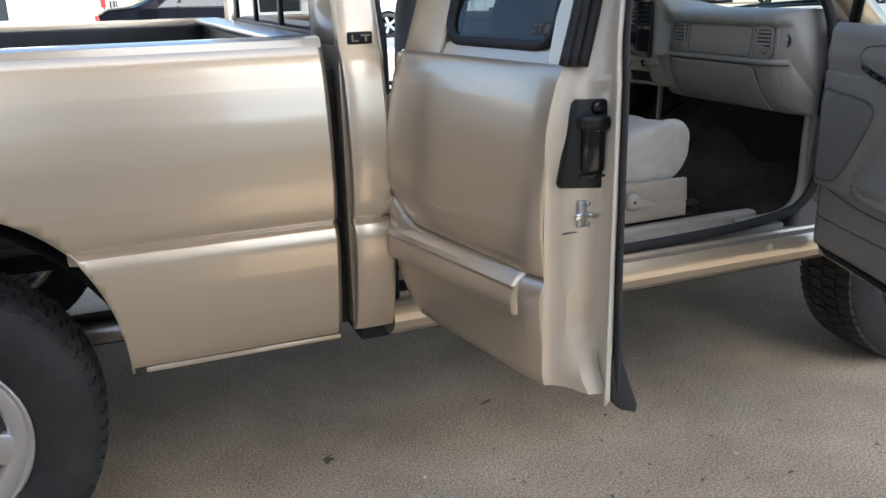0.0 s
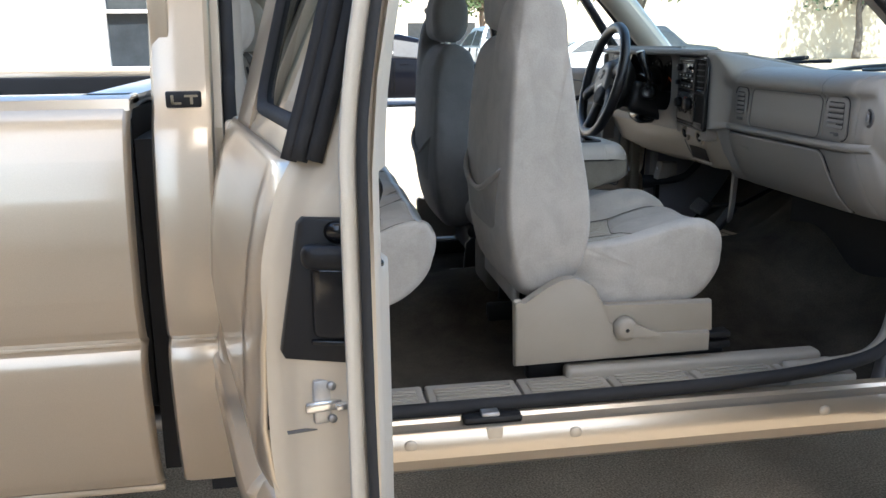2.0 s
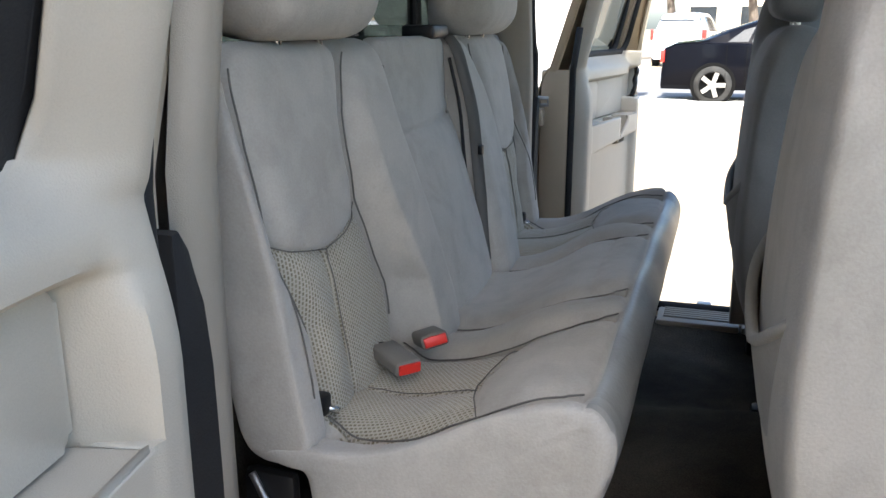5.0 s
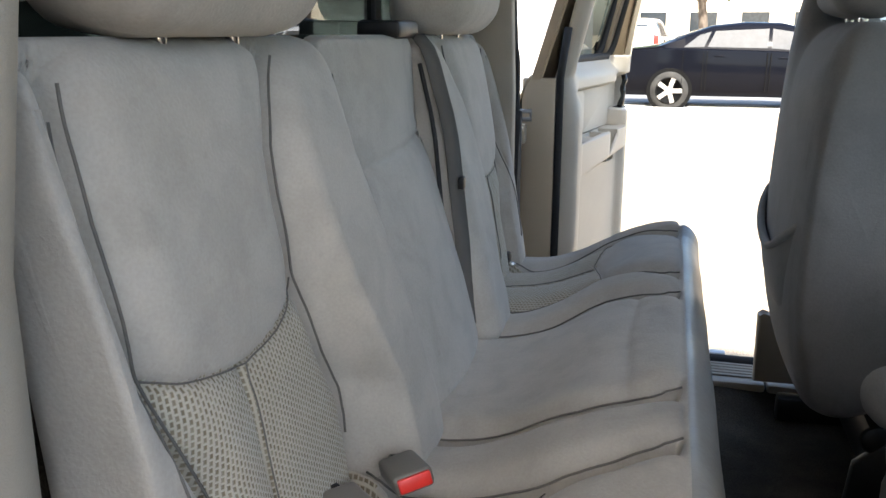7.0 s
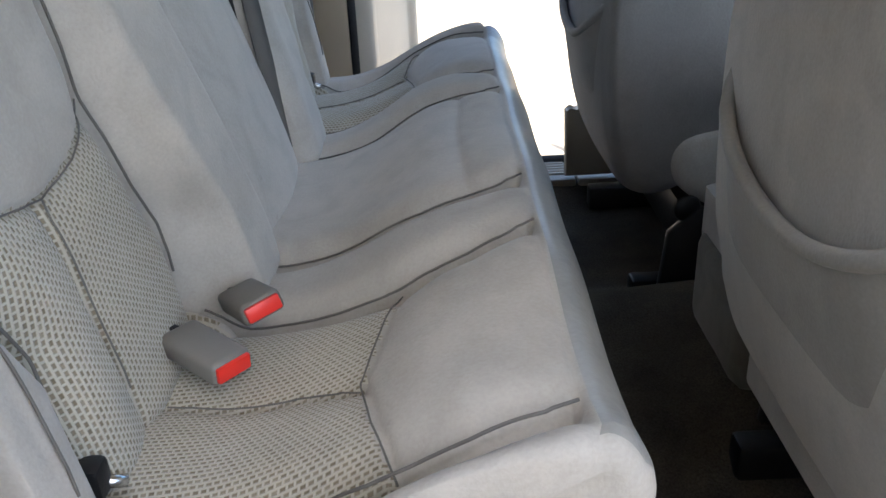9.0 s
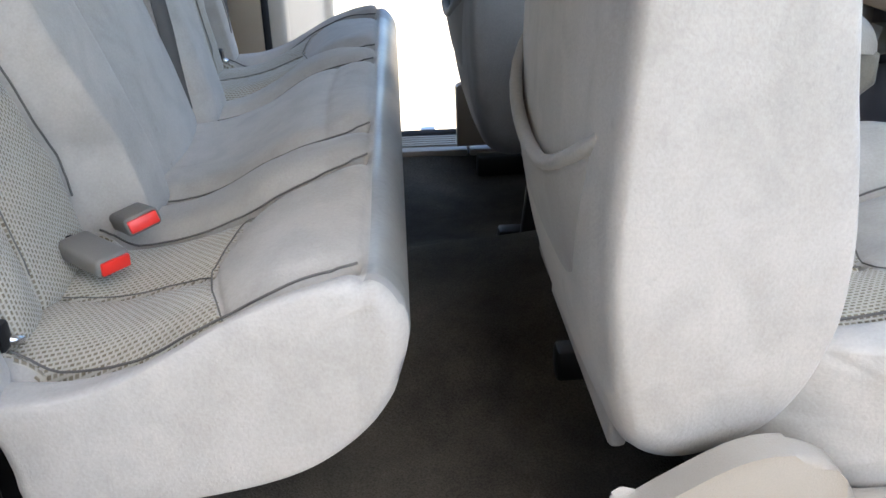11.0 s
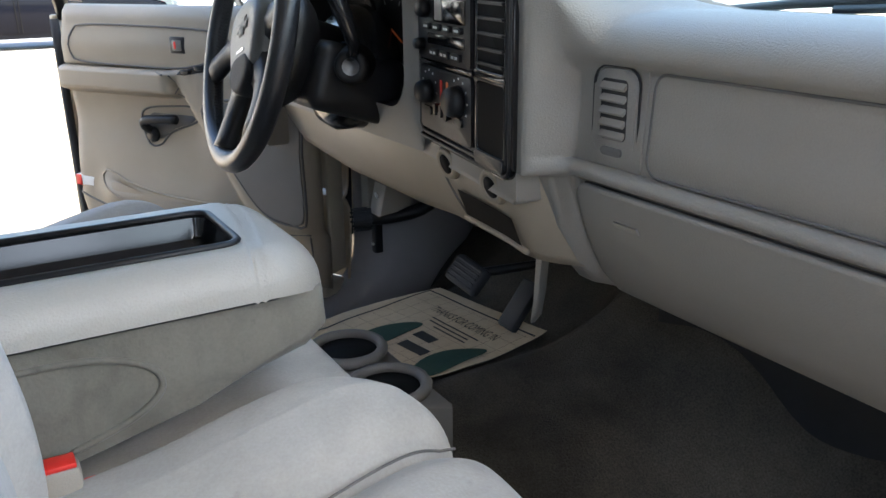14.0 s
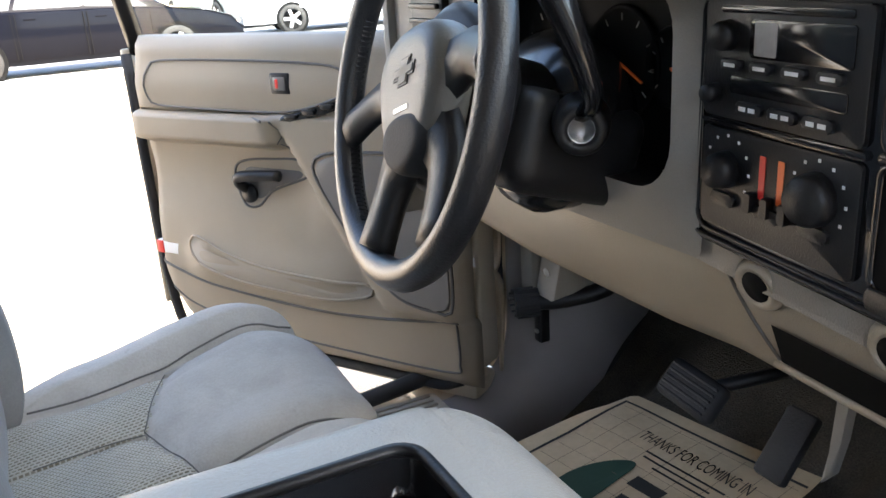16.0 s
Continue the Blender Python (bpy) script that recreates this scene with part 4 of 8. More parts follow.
part("screen_band", tube([(1.955 - 0.08 * (y / 0.84) ** 2, y, 1.247) for y in np.linspace(-0.84, 0.84, 20)], 0.009, 6), BLACK, truck, "black band at the foot of the windscreen", smooth=True)


# --- rocker, sill plates, floor
def sill(s):
    prof = [(0.945, 0.47), (0.957, 0.497), (0.955, 0.515), (0.949, 0.545), (0.942, 0.553), (0.925, 0.552), (0.922, 0.544), (0.89, 0.548), (0.885, 0.556), (0.86, 0.556), (0.80, 0.45), (0.90, 0.44)]
    bm = prism([(s * a, b) for a, b in prof], "x", GAP, 1.76)
    soft(part("rocker", bm, PAINT, truck, "champagne rocker panel under the doors"), 30)
    for x in (0.50, 0.86, 1.45):
        part("rubber_plug", revolve([(0.0, 0.004), (0.012, 0.003), (0.015, 0.0)], 16, "y", (x, 0, 0)), JAMB, truck, smooth=True, m=Matrix.Translation((0, s * 0.951, 0.527)) @ Matrix.Diagonal((1, s, 1, 1)))
    # latch striker on the sill
    bx("sill_striker", (0.62, s * 0.905 - 0.018, 0.549), (0.75, s * 0.905 + 0.018, 0.566), BLACK, truck, "black latch striker on the sill", 0.006)
    bx("striker_bar", (0.66, s * 0.91 - 0.008, 0.560), (0.70, s * 0.91 + 0.02, 0.574), STEEL, truck, "", 0.004)
    bx("striker_plate", (0.664, s * 0.948 - 0.004, 0.515), (0.70, s * 0.948 + 0.006, 0.556), JAMB, truck, "", 0.004)
    # ribbed tread plates
    x0 = 0.17
    for x1 in (0.335, 0.556, 0.777, 0.994, 1.205, 1.42, 1.60):
        plate = bx("sill_plate", (x0 + 0.002, s * 0.855 if s < 0 else s * 0.735, 0.535), (x1 - 0.002, s * 0.735 if s < 0 else s * 0.855, 0.571), TRIM, truck, "grey ribbed sill plate", 0.008)
        for k in range(5):
            yy = 0.77 + 0.017 * k
            bx("rib", (x0 + 0.02, s * yy - 0.0045, 0.570), (x1 - 0.02, s * yy + 0.0045, 0.5755), TRIM, plate, "", 0.002)
        x0 = x1
    bx("sill_cover", (0.90, s * 0.742 - 0.025, 0.55), (1.56, s * 0.742 + 0.025, 0.596), TRIM, truck, "pale seat-track sill cover", 0.012, 3)
    # kick panel curving up at the front of the opening
    if s < 0:
        path = [(1.44, s * 0.79, 0.572), (1.62, s * 0.79, 0.578), (1.695, s * 0.785, 0.606), (1.728, s * 0.78, 0.67), (1.736, s * 0.775, 0.78), (1.74, s * 0.775, 0.95)]
        part("kick_trim", tube(spline(path, 30), 0.015, 8), TRIM, truck, "grey kick trim", smooth=True)
        bm = prism([(1.70, 0.5), (2.15, 0.5), (2.15, 1.05), (1.745, 1.05), (1.735, 0.70)], "y", s * 0.76, s * 0.80, 0.01)
        soft(part("kick_panel", bm, KICK, truck, "grey kick panel"), 40)
        return
    rear = spline([(1.36, 0.0, 0.566), (1.50, 0.0, 0.564), (1.60, 0.0, 0.566), (1.672, 0.0, 0.582), (1.722, 0.0, 0.622), (1.744, 0.0, 0.68), (1.748, 0.0, 0.78), (1.748, 0.0, 0.98)], 42)
    V, F = [], []
    sec = [(-0.006, 0.812), (0.0, 0.806), (0.006, 0.796), (0.016, 0.776), (0.030, 0.758), (0.048, 0.746), (0.075, 0.738), (0.115, 0.735), (0.40, 0.735)]
    for i, p in enumerate(rear):
        d = (rear[min(i + 1, len(rear) - 1)] - rear[max(i - 1, 0)]).normalized()
        up = max(0.0, min(1.0, (p.x - 1.50) / 0.22))
        for k, (o, y) in enumerate(sec):
            o2 = o * (0.35 + 0.65 * up) if k < 8 else 0.115 * (0.35 + 0.65 * up) + 0.29 * up
            V.append((p.x + o2 * d.z, y, p.z - o2 * d.x))
    n = len(sec)
    for i in range(len(rear) - 1):
        for j in range(n - 1):
            F.append((i * n + j, (i + 1) * n + j, (i + 1) * n + j + 1, i * n + j + 1))
    kp = raw("kick_panel", V, F, KICK, truck, "mauve grey moulded kick panel sweeping into the sill")
    soft(kp, 60)
    thick(kp, 0.004, 0)
    for k in range(5):
        bx("sill_rib", (1.48 + 0.014 * k, 0.760, 0.5655), (1.485 + 0.014 * k, 0.796, 0.5695), KICK, kp, "", 0.001)
    # painted jamb foot with pressed squares
    ft = bx("jamb_foot", (1.56, 0.815, 0.50), (1.76, 0.93, 0.568), JAMB, truck, "painted jamb foot with pressed squares", 0.01)
    for k in range(3):
        bx("pressed_square", (1.655 + 0.034 * k, 0.845, 0.566), (1.680 + 0.034 * k, 0.885, 0.574), JAMB, ft, "", 0.004)
    # hinge bracket on the pillar, brake release, parking brake
    bx("hinge_bracket", (1.715, 0.830, 0.70), (1.748, 0.850, 0.80), BLACK, truck, "black bracket on the door pillar", 0.006)
    post = bx("cowl_post", (1.730, 0.705, 0.768), (1.752, 0.742, 0.90), TRIM, truck, "pale upright trim post by the pillar", 0.004)
    bx("latch_plate", (1.742, 0.700, 0.690), (1.762, 0.722, 0.770), BLACK, post, "black plate", 0.003)
    bx("latch_pin", (1.738, 0.706, 0.708), (1.744, 0.716, 0.715), STEEL, post, "", 0.002)
    rel = soft(part("release_handle", prism([(1.72, 0.80), (1.735, 0.868), (1.80, 0.868), (1.80, 0.808)], "y", 0.625, 0.682, 0.006), TRIM, truck, "grey brake release handle with a pale symbol"), 40)
    part("symbol", revolve([(0.0, 0.002), (0.007, 0.0015), (0.008, 0.0)], 14, "x"), WHITE, rel, smooth=True, m=pose(1.7275, 0.655, 0.842, 0, -12, 0) @ Matrix.Diagonal((-1, 1, 1, 1)))
    pb = part("parking_brake", tube([(1.686, 0.690, 0.784), (1.722, 0.672, 0.786)], 0.024, 14), RUBBER, truck, "ribbed black parking brake pedal", smooth=False)
    for k in range(14):
        t = 2 * math.pi * k / 14
        part("grip_rib", tube([(1.687, 0.6895 + 0.0245 * math.cos(t), 0.784 + 0.0245 * math.sin(t)), (1.716, 0.675 + 0.0245 * math.cos(t), 0.786 + 0.0245 * math.sin(t))], 0.0024, 5), RUBBER, pb)
    part("brake_arm", tube(spline([(1.715, 0.676, 0.786), (1.76, 0.64, 0.792), (1.83, 0.60, 0.82), (1.90, 0.60, 0.90)], 12), 0.015, 8), BLACK, pb, smooth=True)


sill(1), sill(-1)


def floor_z(x, y):
    z = 0.52
    hump = 0.165 * math.exp(-(abs(y) / 0.24) ** 4) * min(1, max(0.25, (x - 0.5) / 1.2 + 0.3))
    front = max(0.0, x - 1.72)
    z += hump - 0.03 * (1 if x > 1.35 else max(0, (x - 1.15) / 0.2)) * (1 - math.exp(-(abs(y) / 0.24) ** 4)) + front * front * 2.2 + 0.05 * max(0, (0.45 - x) / 0.3)
    z += 0.012 * noise.noise((x * 3.1, y * 3.1, 0)) + 0.005 * noise.noise((x * 11, y * 11, 2))
    foot = min(1.0, max(0.0, (x - 1.30) / 0.16)) * min(1.0, max(0.0, (y - 0.05) / 0.12))
    foot = foot * foot * (3 - 2 * foot)
    edge = min(1.0, max(0.0, (y - 0.50) / 0.16))
    foot *= 1 - edge * edge * (3 - 2 * edge)
    z = z * (1 - foot) + foot * (0.648 + max(0.0, x - 1.80) ** 2 * 2.4 + 0.05 * max(0.0, (0.17 - y) / 0.12) + 0.005 * noise.noise((x * 9, y * 9, 2)))
    if abs(y) > 0.64 and x < 1.5:
        z += 0.36 * (abs(y) - 0.64)
    return z


V, F = sheet(np.linspace(0.09, 2.12, 80), np.linspace(-0.765, 0.765, 70), lambda x, y: (x, y, floor_z(x, y)))
raw("carpet", V, F, CARPET, truck, "dark taupe carpet with dusty wear")
bx("firewall", (2.12, -0.85, 0.45), (2.16, 0.85, 1.2), CARPET, truck, "dark firewall", 0.0)
bx("floor_pan", (0.08, -0.86, 0.42), (2.12, 0.86, 0.46), RUBBER, truck, "", 0.0)


# ---------------------------------------------------------------- doors
def skin(us, zs, fn, name, material, parent, label="", t=0.0, off=0, ang=28):
    V, F = sheet(us, zs, fn)
    ob = raw(name, V, F, material, parent, label)
    soft(ob, ang)
    if t:
        thick(ob, t, off)
    return ob


def flat_loop(name, pts, w0, w1, material, parent, label="", bevel=0.004):
    """A plate in the door's plane: outline (u, z), from w0 to w1 across the door."""
    return soft(part(name, prism(pts, "y", w0, w1, bevel, 2), material, parent, label), 40)


def rear_door(m):
    """Local: x from hinge to leading edge, y inwards, z up."""
    L = 0.615
    z_low = 0.575

    def wz(z):
        return ys(z) + 0.985 if z <= 1.2 else float(np.interp(z, [p[0] for p in UP], [p[1] for p in UP])) + 0.985

    zs = sorted(set([z_low + i * 0.0275 for i in range(24)] + [p[0] for p in PROF if z_low < p[0] < 1.2] + [1.2, 1.222]))
    us = np.r_[0, 0.006, 0.02, np.linspace(0.06, L - 0.05, 9), L - 0.02, L - 0.006, L]

    def outer(u, z):
        bulge = 0.0
        if u > L - 0.05:
            bulge = 0.012 * ((u - L + 0.05) / 0.05) ** 2
        if u < 0.02:
            bulge = 0.008 * (1 - u / 0.02)
        zm = z_low + 0.108 * max(0.0, (0.137 - u) / 0.137) ** 1.7
        zz = zm + (z - z_low) * (1.222 - zm) / (1.222 - z_low)
        return (u, wz(min(z, 1.222)) + bulge, zz)

    door = skin(us, zs, outer, "rear_door", PAINT, truck, "champagne rear-hinged door standing open", 0.006, 1)
    door.matrix_basis = m
    # window frame and glass
    lean = lambda z: float(np.interp(z, [1.2, 1.24, 1.72], [0.035, 0.06, 0.19]))
    quad = lambda a, b, c, d, name, mt, t0=0.0, t1=0.03: soft(part(name, _hexa(a, b, c, d, lean, t0, t1), mt, door), 30)
    quad((0.0, 1.21), (0.17, 1.21), (0.17, 1.72), (0.04, 1.72), "window_frame", PAINT)
    quad((L - 0.06, 1.21), (L, 1.21), (L - 0.045, 1.72), (L - 0.095, 1.72), "window_frame", PAINT)
    quad((0.17, 1.21), (L - 0.06, 1.21), (L - 0.06, 1.25), (0.17, 1.25), "window_frame", PAINT)
    quad((0.17, 1.655), (L - 0.085, 1.655), (L - 0.09, 1.72), (0.17, 1.72), "window_frame", PAINT)
    # black gasket and pane
    loopu = [(u, z) for u, z in rrect(0.172, 1.252, L - 0.066, 1.655, 0.05)]
    part("window_gasket", tube([(u, lean(z) + 0.002, z) for u, z in loopu], 0.012, 6, closed=True), RUBBER, door, "black glass gasket", smooth=True)
    V = [(u, lean(z) + 0.004, z) for u, z in loopu]
    raw("window_glass", V, [tuple(range(len(V)))], TINT, door, "dark tinted fixed window", smooth=False)
    bars("window_sticker", [(0.47, 1.275, 0.535, 1.30)], lambda a, b, h: (a, lean(b) + 0.0025 - h, b), BLACK, door, 0.001)
    bars("sticker_shape", [(0.475, 1.279, 0.487, 1.283), (0.475, 1.292, 0.487, 1.296), (0.493, 1.292, 0.507, 1.296), (0.498, 1.279, 0.502, 1.292), (0.515, 1.279, 0.53, 1.296)], lambda a, b, h: (a, lean(b) + 0.0010 - h, b), WEB, door, 0.001)
    # black weather strips on the leading window post
    for k, (u0, u1, w) in enumerate(((0.0, 0.018, 0.045), (0.024, 0.04, 0.055), (0.046, 0.066, 0.07))):
        path = [(L + 0.004 + u0 * 0.5, w - 0.01, 1.225), (L - 0.004 + u0 * 0.4, w + lean(1.4) - 0.06, 1.4), (L - 0.05 + u0 * 0.3, w + lean(1.7) - 0.06, 1.7)]
        part("weather_strip", tube(spline(path, 10), 0.0105, 6), RUBBER, door, "black ribbed weather strip", smooth=True)
    # side moulding
    mz = lambda u: 0.803 + 0.02 * u

    def rib(u, j):
        f = j / 10
        end = min(1.0, (u - 0.012) / 0.010, (0.556 - u) / 0.010)
        chord = wz(mz(u)) * (1 - f) + wz(mz(u) - 0.105) * f
        out = (0.0, 0.013, 0.019, 0.020, 0.012, 0.014, 0.016, 0.017, 0.018, 0.015, 0.0)[j]
        return (u, min(chord, wz(mz(u) - 0.105 * f)) - out * max(0.0, end) ** 0.5, mz(u) - 0.105 * (0.04 * (1 - end) + f * (1 - 0.08 * (1 - end))))
    V, F = sheet(np.r_[0.012, 0.014, 0.018, 0.022, np.linspace(0.05, 0.52, 12), 0.546, 0.550, 0.554, 0.556], range(11), rib)
    soft(raw("side_moulding", V, F, PAINT, door, "ribbed body-coloured side moulding"), 24)
    tum = lambda z: 0.27 * (math.sqrt(max(0.0, z - 1.2) ** 2 + 0.0225) - 0.15)
    # jamb: closing face at the leading edge, bottom and hinge side
    jz = np.r_[np.linspace(0.575, 1.22, 24), 1.32, 1.45, 1.6, 1.71]
    sec = [(0.0, -0.004), (0.003, 0.006), (0.008, 0.014), (0.020, 0.022), (0.032, 0.030), (0.040, 0.045), (0.057, 0.082), (0.066, 0.088), (0.088, 0.086), (0.094, 0.090), (0.098, 0.112)]
    V, F = [], []
    for z in jz:
        top = max(0.0, z - 1.22)
        w0 = wz(z) if z <= 1.2 else wz(1.2) + (lean(z) - 0.035)
        dip = -0.03 * math.exp(-((z - 0.73) / 0.06) ** 2)
        foot = 0.045 * max(0, (0.70 - z) / 0.13) ** 1.6
        for a, b in sec:
            bb = b + (0.0 if z <= 1.22 else 0.02 * top)
            ww = min(max(w0, 0.0 if z < 1.2 else w0) + bb, 0.107 if z <= 1.2 else 0.107 + tum(z))
            if z > 1.23:
                ww = max(ww, min(lean(z) + 0.016, 0.104 + tum(z)))
            V.append((L + a - (0.0 if z <= 1.22 else 0.085 * top) + (dip if 0.04 < b < 0.085 else 0) * 0.3 + (foot if 0.04 < b < 0.085 else 0), ww, z))
    n = len(sec)
    for i in range(len(jz) - 1):
        for j in range(n - 1):
            F.append((i * n + j, (i + 1) * n + j, (i + 1) * n + j + 1, i * n + j + 1))
    soft(raw("jamb", V, F, JAMB, door, "painted jamb edge of the door"), 40)
    bx("jamb_bottom", (0.10, 0.02, 0.578), (L + 0.02, 0.115, 0.60), JAMB, door, "", 0.01)
    bx("jamb_hinge_side", (0.0, 0.02, 0.69), (0.02, 0.11, 1.22), JAMB, door, "", 0.008)
    bx("jamb_seam", (L + 0.034, 0.012, 0.909), (L + 0.0408, 0.085, 0.9107), TRIM_D, door, "", 0.0)
    # handle recess on the jamb
    E = L + 0.040
    h = flat_loop_u("handle_plate", [(0.016, 0.998), (0.090, 0.995), (0.094, 1.0), (0.092, 1.160), (0.088, 1.165), (0.042, 1.165), (0.036, 1.158), (0.012, 1.006)], E - 0.012, E + 0.004, BLACK, door, "black recessed door handle plate")
    hp = bx("handle_grip", (E + 0.0, 0.046, 1.028), (E + 0.018, 0.084, 1.115), GLOSS, h, "glossy black pull handle", 0.008, 3)
    bx("handle_hood", (E + 0.002, 0.036, 1.108), (E + 0.024, 0.090, 1.138), BLACK, h, "", 0.012, 3)
    part("handle_button", revolve([(0.0, 0.006), (0.010, 0.005), (0.013, 0.0)], 18, "x", (E + 0.004, 0.075, 1.150)), GLOSS, h, smooth=True)
    bx("handle_lip", (E + 0.001, 0.044, 1.018), (E + 0.010, 0.088, 1.024), GLOSS, h, "", 0.002)
    for ob in [h] + list(h.children):
        for v in ob.data.vertices:
            v.co.x += 0.47 * (v.co.y - 0.045) - 0.001
    # latch
    la = bx("latch", (E - 0.002, 0.042, 0.918), (E + 0.008, 0.078, 0.974), STEEL, door, "bright metal door latch", 0.006)
    bx("latch_arm", (E + 0.006, 0.032, 0.936), (E + 0.014, 0.088, 0.950), CHROME, la, "", 0.004)
    bx("latch_jaw", (E + 0.006, 0.066, 0.938), (E + 0.022, 0.100, 0.947), CHROME, la, "", 0.003)
    for z in (0.925, 0.966):
        part("bolt", revolve([(0.0, 0.004), (0.005, 0.0035), (0.006, 0.0)], 10, "x", (E + 0.008, 0.064, z)), STEEL, la, smooth=True)
    # rubber seal round the inner edge
    path = [(L + 0.088, 0.116, 0.56), (L + 0.097, 0.104, 0.66), (L + 0.100, 0.097, 0.9), (L + 0.099, 0.096, 1.1), (L + 0.098, 0.096, 1.2)] + [(L + 0.098 - 0.11 * (z - 1.2), 0.096 + tum(z), z) for z in (1.25, 1.3, 1.4, 1.5, 1.6, 1.71)]
    part("seal_lip", tube([(q[0] + 0.010, q[1] - 0.002, q[2]) for q in spline(path, 30)], 0.006, 8), RUBBER, door, "", smooth=True)
    bm = tube(spline(path, 30), 0.006, 8)
    part("door_seal", bm, RUBBER, door, "black rubber seal", smooth=True)
    bm = prism([(0.092, 0.66), (0.118, 0.66), (0.132, 0.60), (0.170, 0.525), (0.166, 0.508), (0.128, 0.525), (0.095, 0.56)], "x", L + 0.082, L + 0.104, 0.004)
    soft(part("seal_flap", bm, RUBBER, door, "black rubber flap at the foot of the seal"), 40)
    part("door_seal", tube([(0.003, 0.118, 0.66), (0.0, 0.120, 0.9), (0.0, 0.120, 1.22), (0.004, 0.135, 1.34)], 0.010, 8), RUBBER, door, "black rubber seal along the hinges", smooth=True)
    # inner trim: hinge-side pad, ledge under the window, sunk inset, armrest face, lower panel
    LT = L + 0.108
    st = lambda v, a, b: (lambda t: t * t * (3 - 2 * t))(min(1.0, max(0.0, (v - a) / (b - a))))

    def inner(u, z):
        zc = 0.958 + 0.05 * u
        w = 0.128 + 0.026 * st(z, zc - 0.006, zc + 0.006)
        if z > 1.0505:
            w = 0.086 + 0.040 * st(z, 1.172, 1.190) * (1 - st(z, 1.205, 1.266))
        wide = st(z, 1.15, 1.21)
        pil = (1 - st(u, 0.070, 0.092)) * (1 - wide) + (1 - st(u, 0.030, 0.150)) * wide
        low = 0.02 * st(0.80 - z, 0, 0.1)
        w = w * (1 - pil) + (0.157 - low - 0.022 * st(z, 1.10, 1.26)) * pil
        lead = st(u, 0.558, 0.580)
        w = w * (1 - lead) + (0.150 - 0.030 * st(u, 0.592, 0.684) - 0.016 * st(u, 0.67, 0.72)) * lead
        rec = st(u, 0.548, 0.560) * (1 - st(u, 0.652, 0.664)) * st(z, 1.096, 1.102) * (1 - st(z, 1.196, 1.214))
        w = w * (1 - rec) + 0.094 * rec
        if z > 1.22:
            w += (lean(z) - 0.05) * 0.9 * max(pil, st(z, 1.24, 1.3)) * (1 - lead)
        w += tum(z) * lead
        e = min(u - 0.010, LT - u)
        if e < 0.03:
            w -= 0.035 * (1 - max(0, e) / 0.03) ** 2
        return w
    us = np.r_[0.010, 0.013, 0.018, 0.026, 0.036, 0.05, 0.062, 0.070, 0.074, 0.078, 0.082, 0.086, 0.090, 0.094, 0.105, 0.115, 0.13, 0.15, np.linspace(0.18, 0.36, 7), np.linspace(0.378, 0.46, 18), 0.48, 0.50, 0.53, 0.555, 0.562, 0.568, 0.574, 0.58, 0.586, 0.592, 0.60, 0.615, 0.63, 0.645, 0.652, 0.656, 0.660, 0.664, 0.676, 0.69, LT - 0.022, LT - 0.010, LT - 0.004, LT]
    zs = np.r_[0.555, 0.562, np.linspace(0.58, 0.94, 30), np.linspace(0.945, 1.044, 26), 1.048, 1.0505, 1.0515, 1.06, 1.08, 1.094, 1.097, 1.099, 1.102, 1.12, 1.14, 1.155, 1.165, 1.170, 1.175, 1.180, 1.185, 1.190, 1.196, 1.202, 1.208, 1.214, 1.22, 1.226, 1.232, 1.238, 1.244, 1.25, 1.256, 1.262, 1.30, 1.35, 1.42, 1.5, 1.6, 1.71]
    V, F = [], []
    for u in us:
        for z in zs:
            uu = u - (0.11 * max(0, z - 1.2) if u > 0.5 else 0)
            V.append((uu, inner(u, z), z))
    n = len(zs)
    for i in range(len(us) - 1):
        for j in range(n - 1):
            uc, zc2 = (us[i] + us[i + 1]) / 2, (zs[j] + zs[j + 1]) / 2
            if 0.115 < uc < 0.60 and 1.262 < zc2 < 1.66:
                continue
            if 0.086 < uc < 0.57 and 1.0505 < zc2 < 1.0515:
                continue
            if 0.378 < uc < 0.46 and zc2 < 1.0505 and zc2 > 0.985 + 0.55 * max(0.0, uc - 0.378):
                continue
            F.append((i * n + j, (i + 1) * n + j, (i + 1) * n + j + 1, i * n + j + 1))
    tr = raw("door_trim", V, F, TRIM_L, door, "pale beige moulded inner door trim")
    soft(tr, 50)
    thick(tr, 0.004, -1)
    part("inner_gasket", tube([(u - (0.11 * max(0, z - 1.2) if u > 0.5 else 0), lean(z) + 0.026, z) for u, z in rrect(0.110, 1.258, 0.604, 1.662, 0.05)], 0.011, 6, closed=True), RUBBER, door, "black inner window gasket", smooth=True)
    quad((0.085, 1.252), (0.176, 1.252), (0.176, 1.70), (0.085, 1.70), "window_liner", RUBBER, 0.031, 0.036)
    quad((0.176, 1.240), (0.56, 1.240), (0.56, 1.257), (0.176, 1.257), "window_liner", RUBBER, 0.031, 0.036)
    # armrest top with a sunken tray and an open cup scoop
    A, B, T = (0.084, 0.240, 0.362, 0.378, 0.460, 0.575), (0.080, 0.100, 0.142, 0.1555), 1.0515
    V, F = [(a, b, T) for a in A for b in B], []
    for i in range(5):
        for j in range(3):
            if not ((i == 1 and j == 1) or (i == 3 and j >= 1)):
                F.append((4 * i + j, 4 * i + j + 1, 4 * i + j + 5, 4 * i + j + 4))
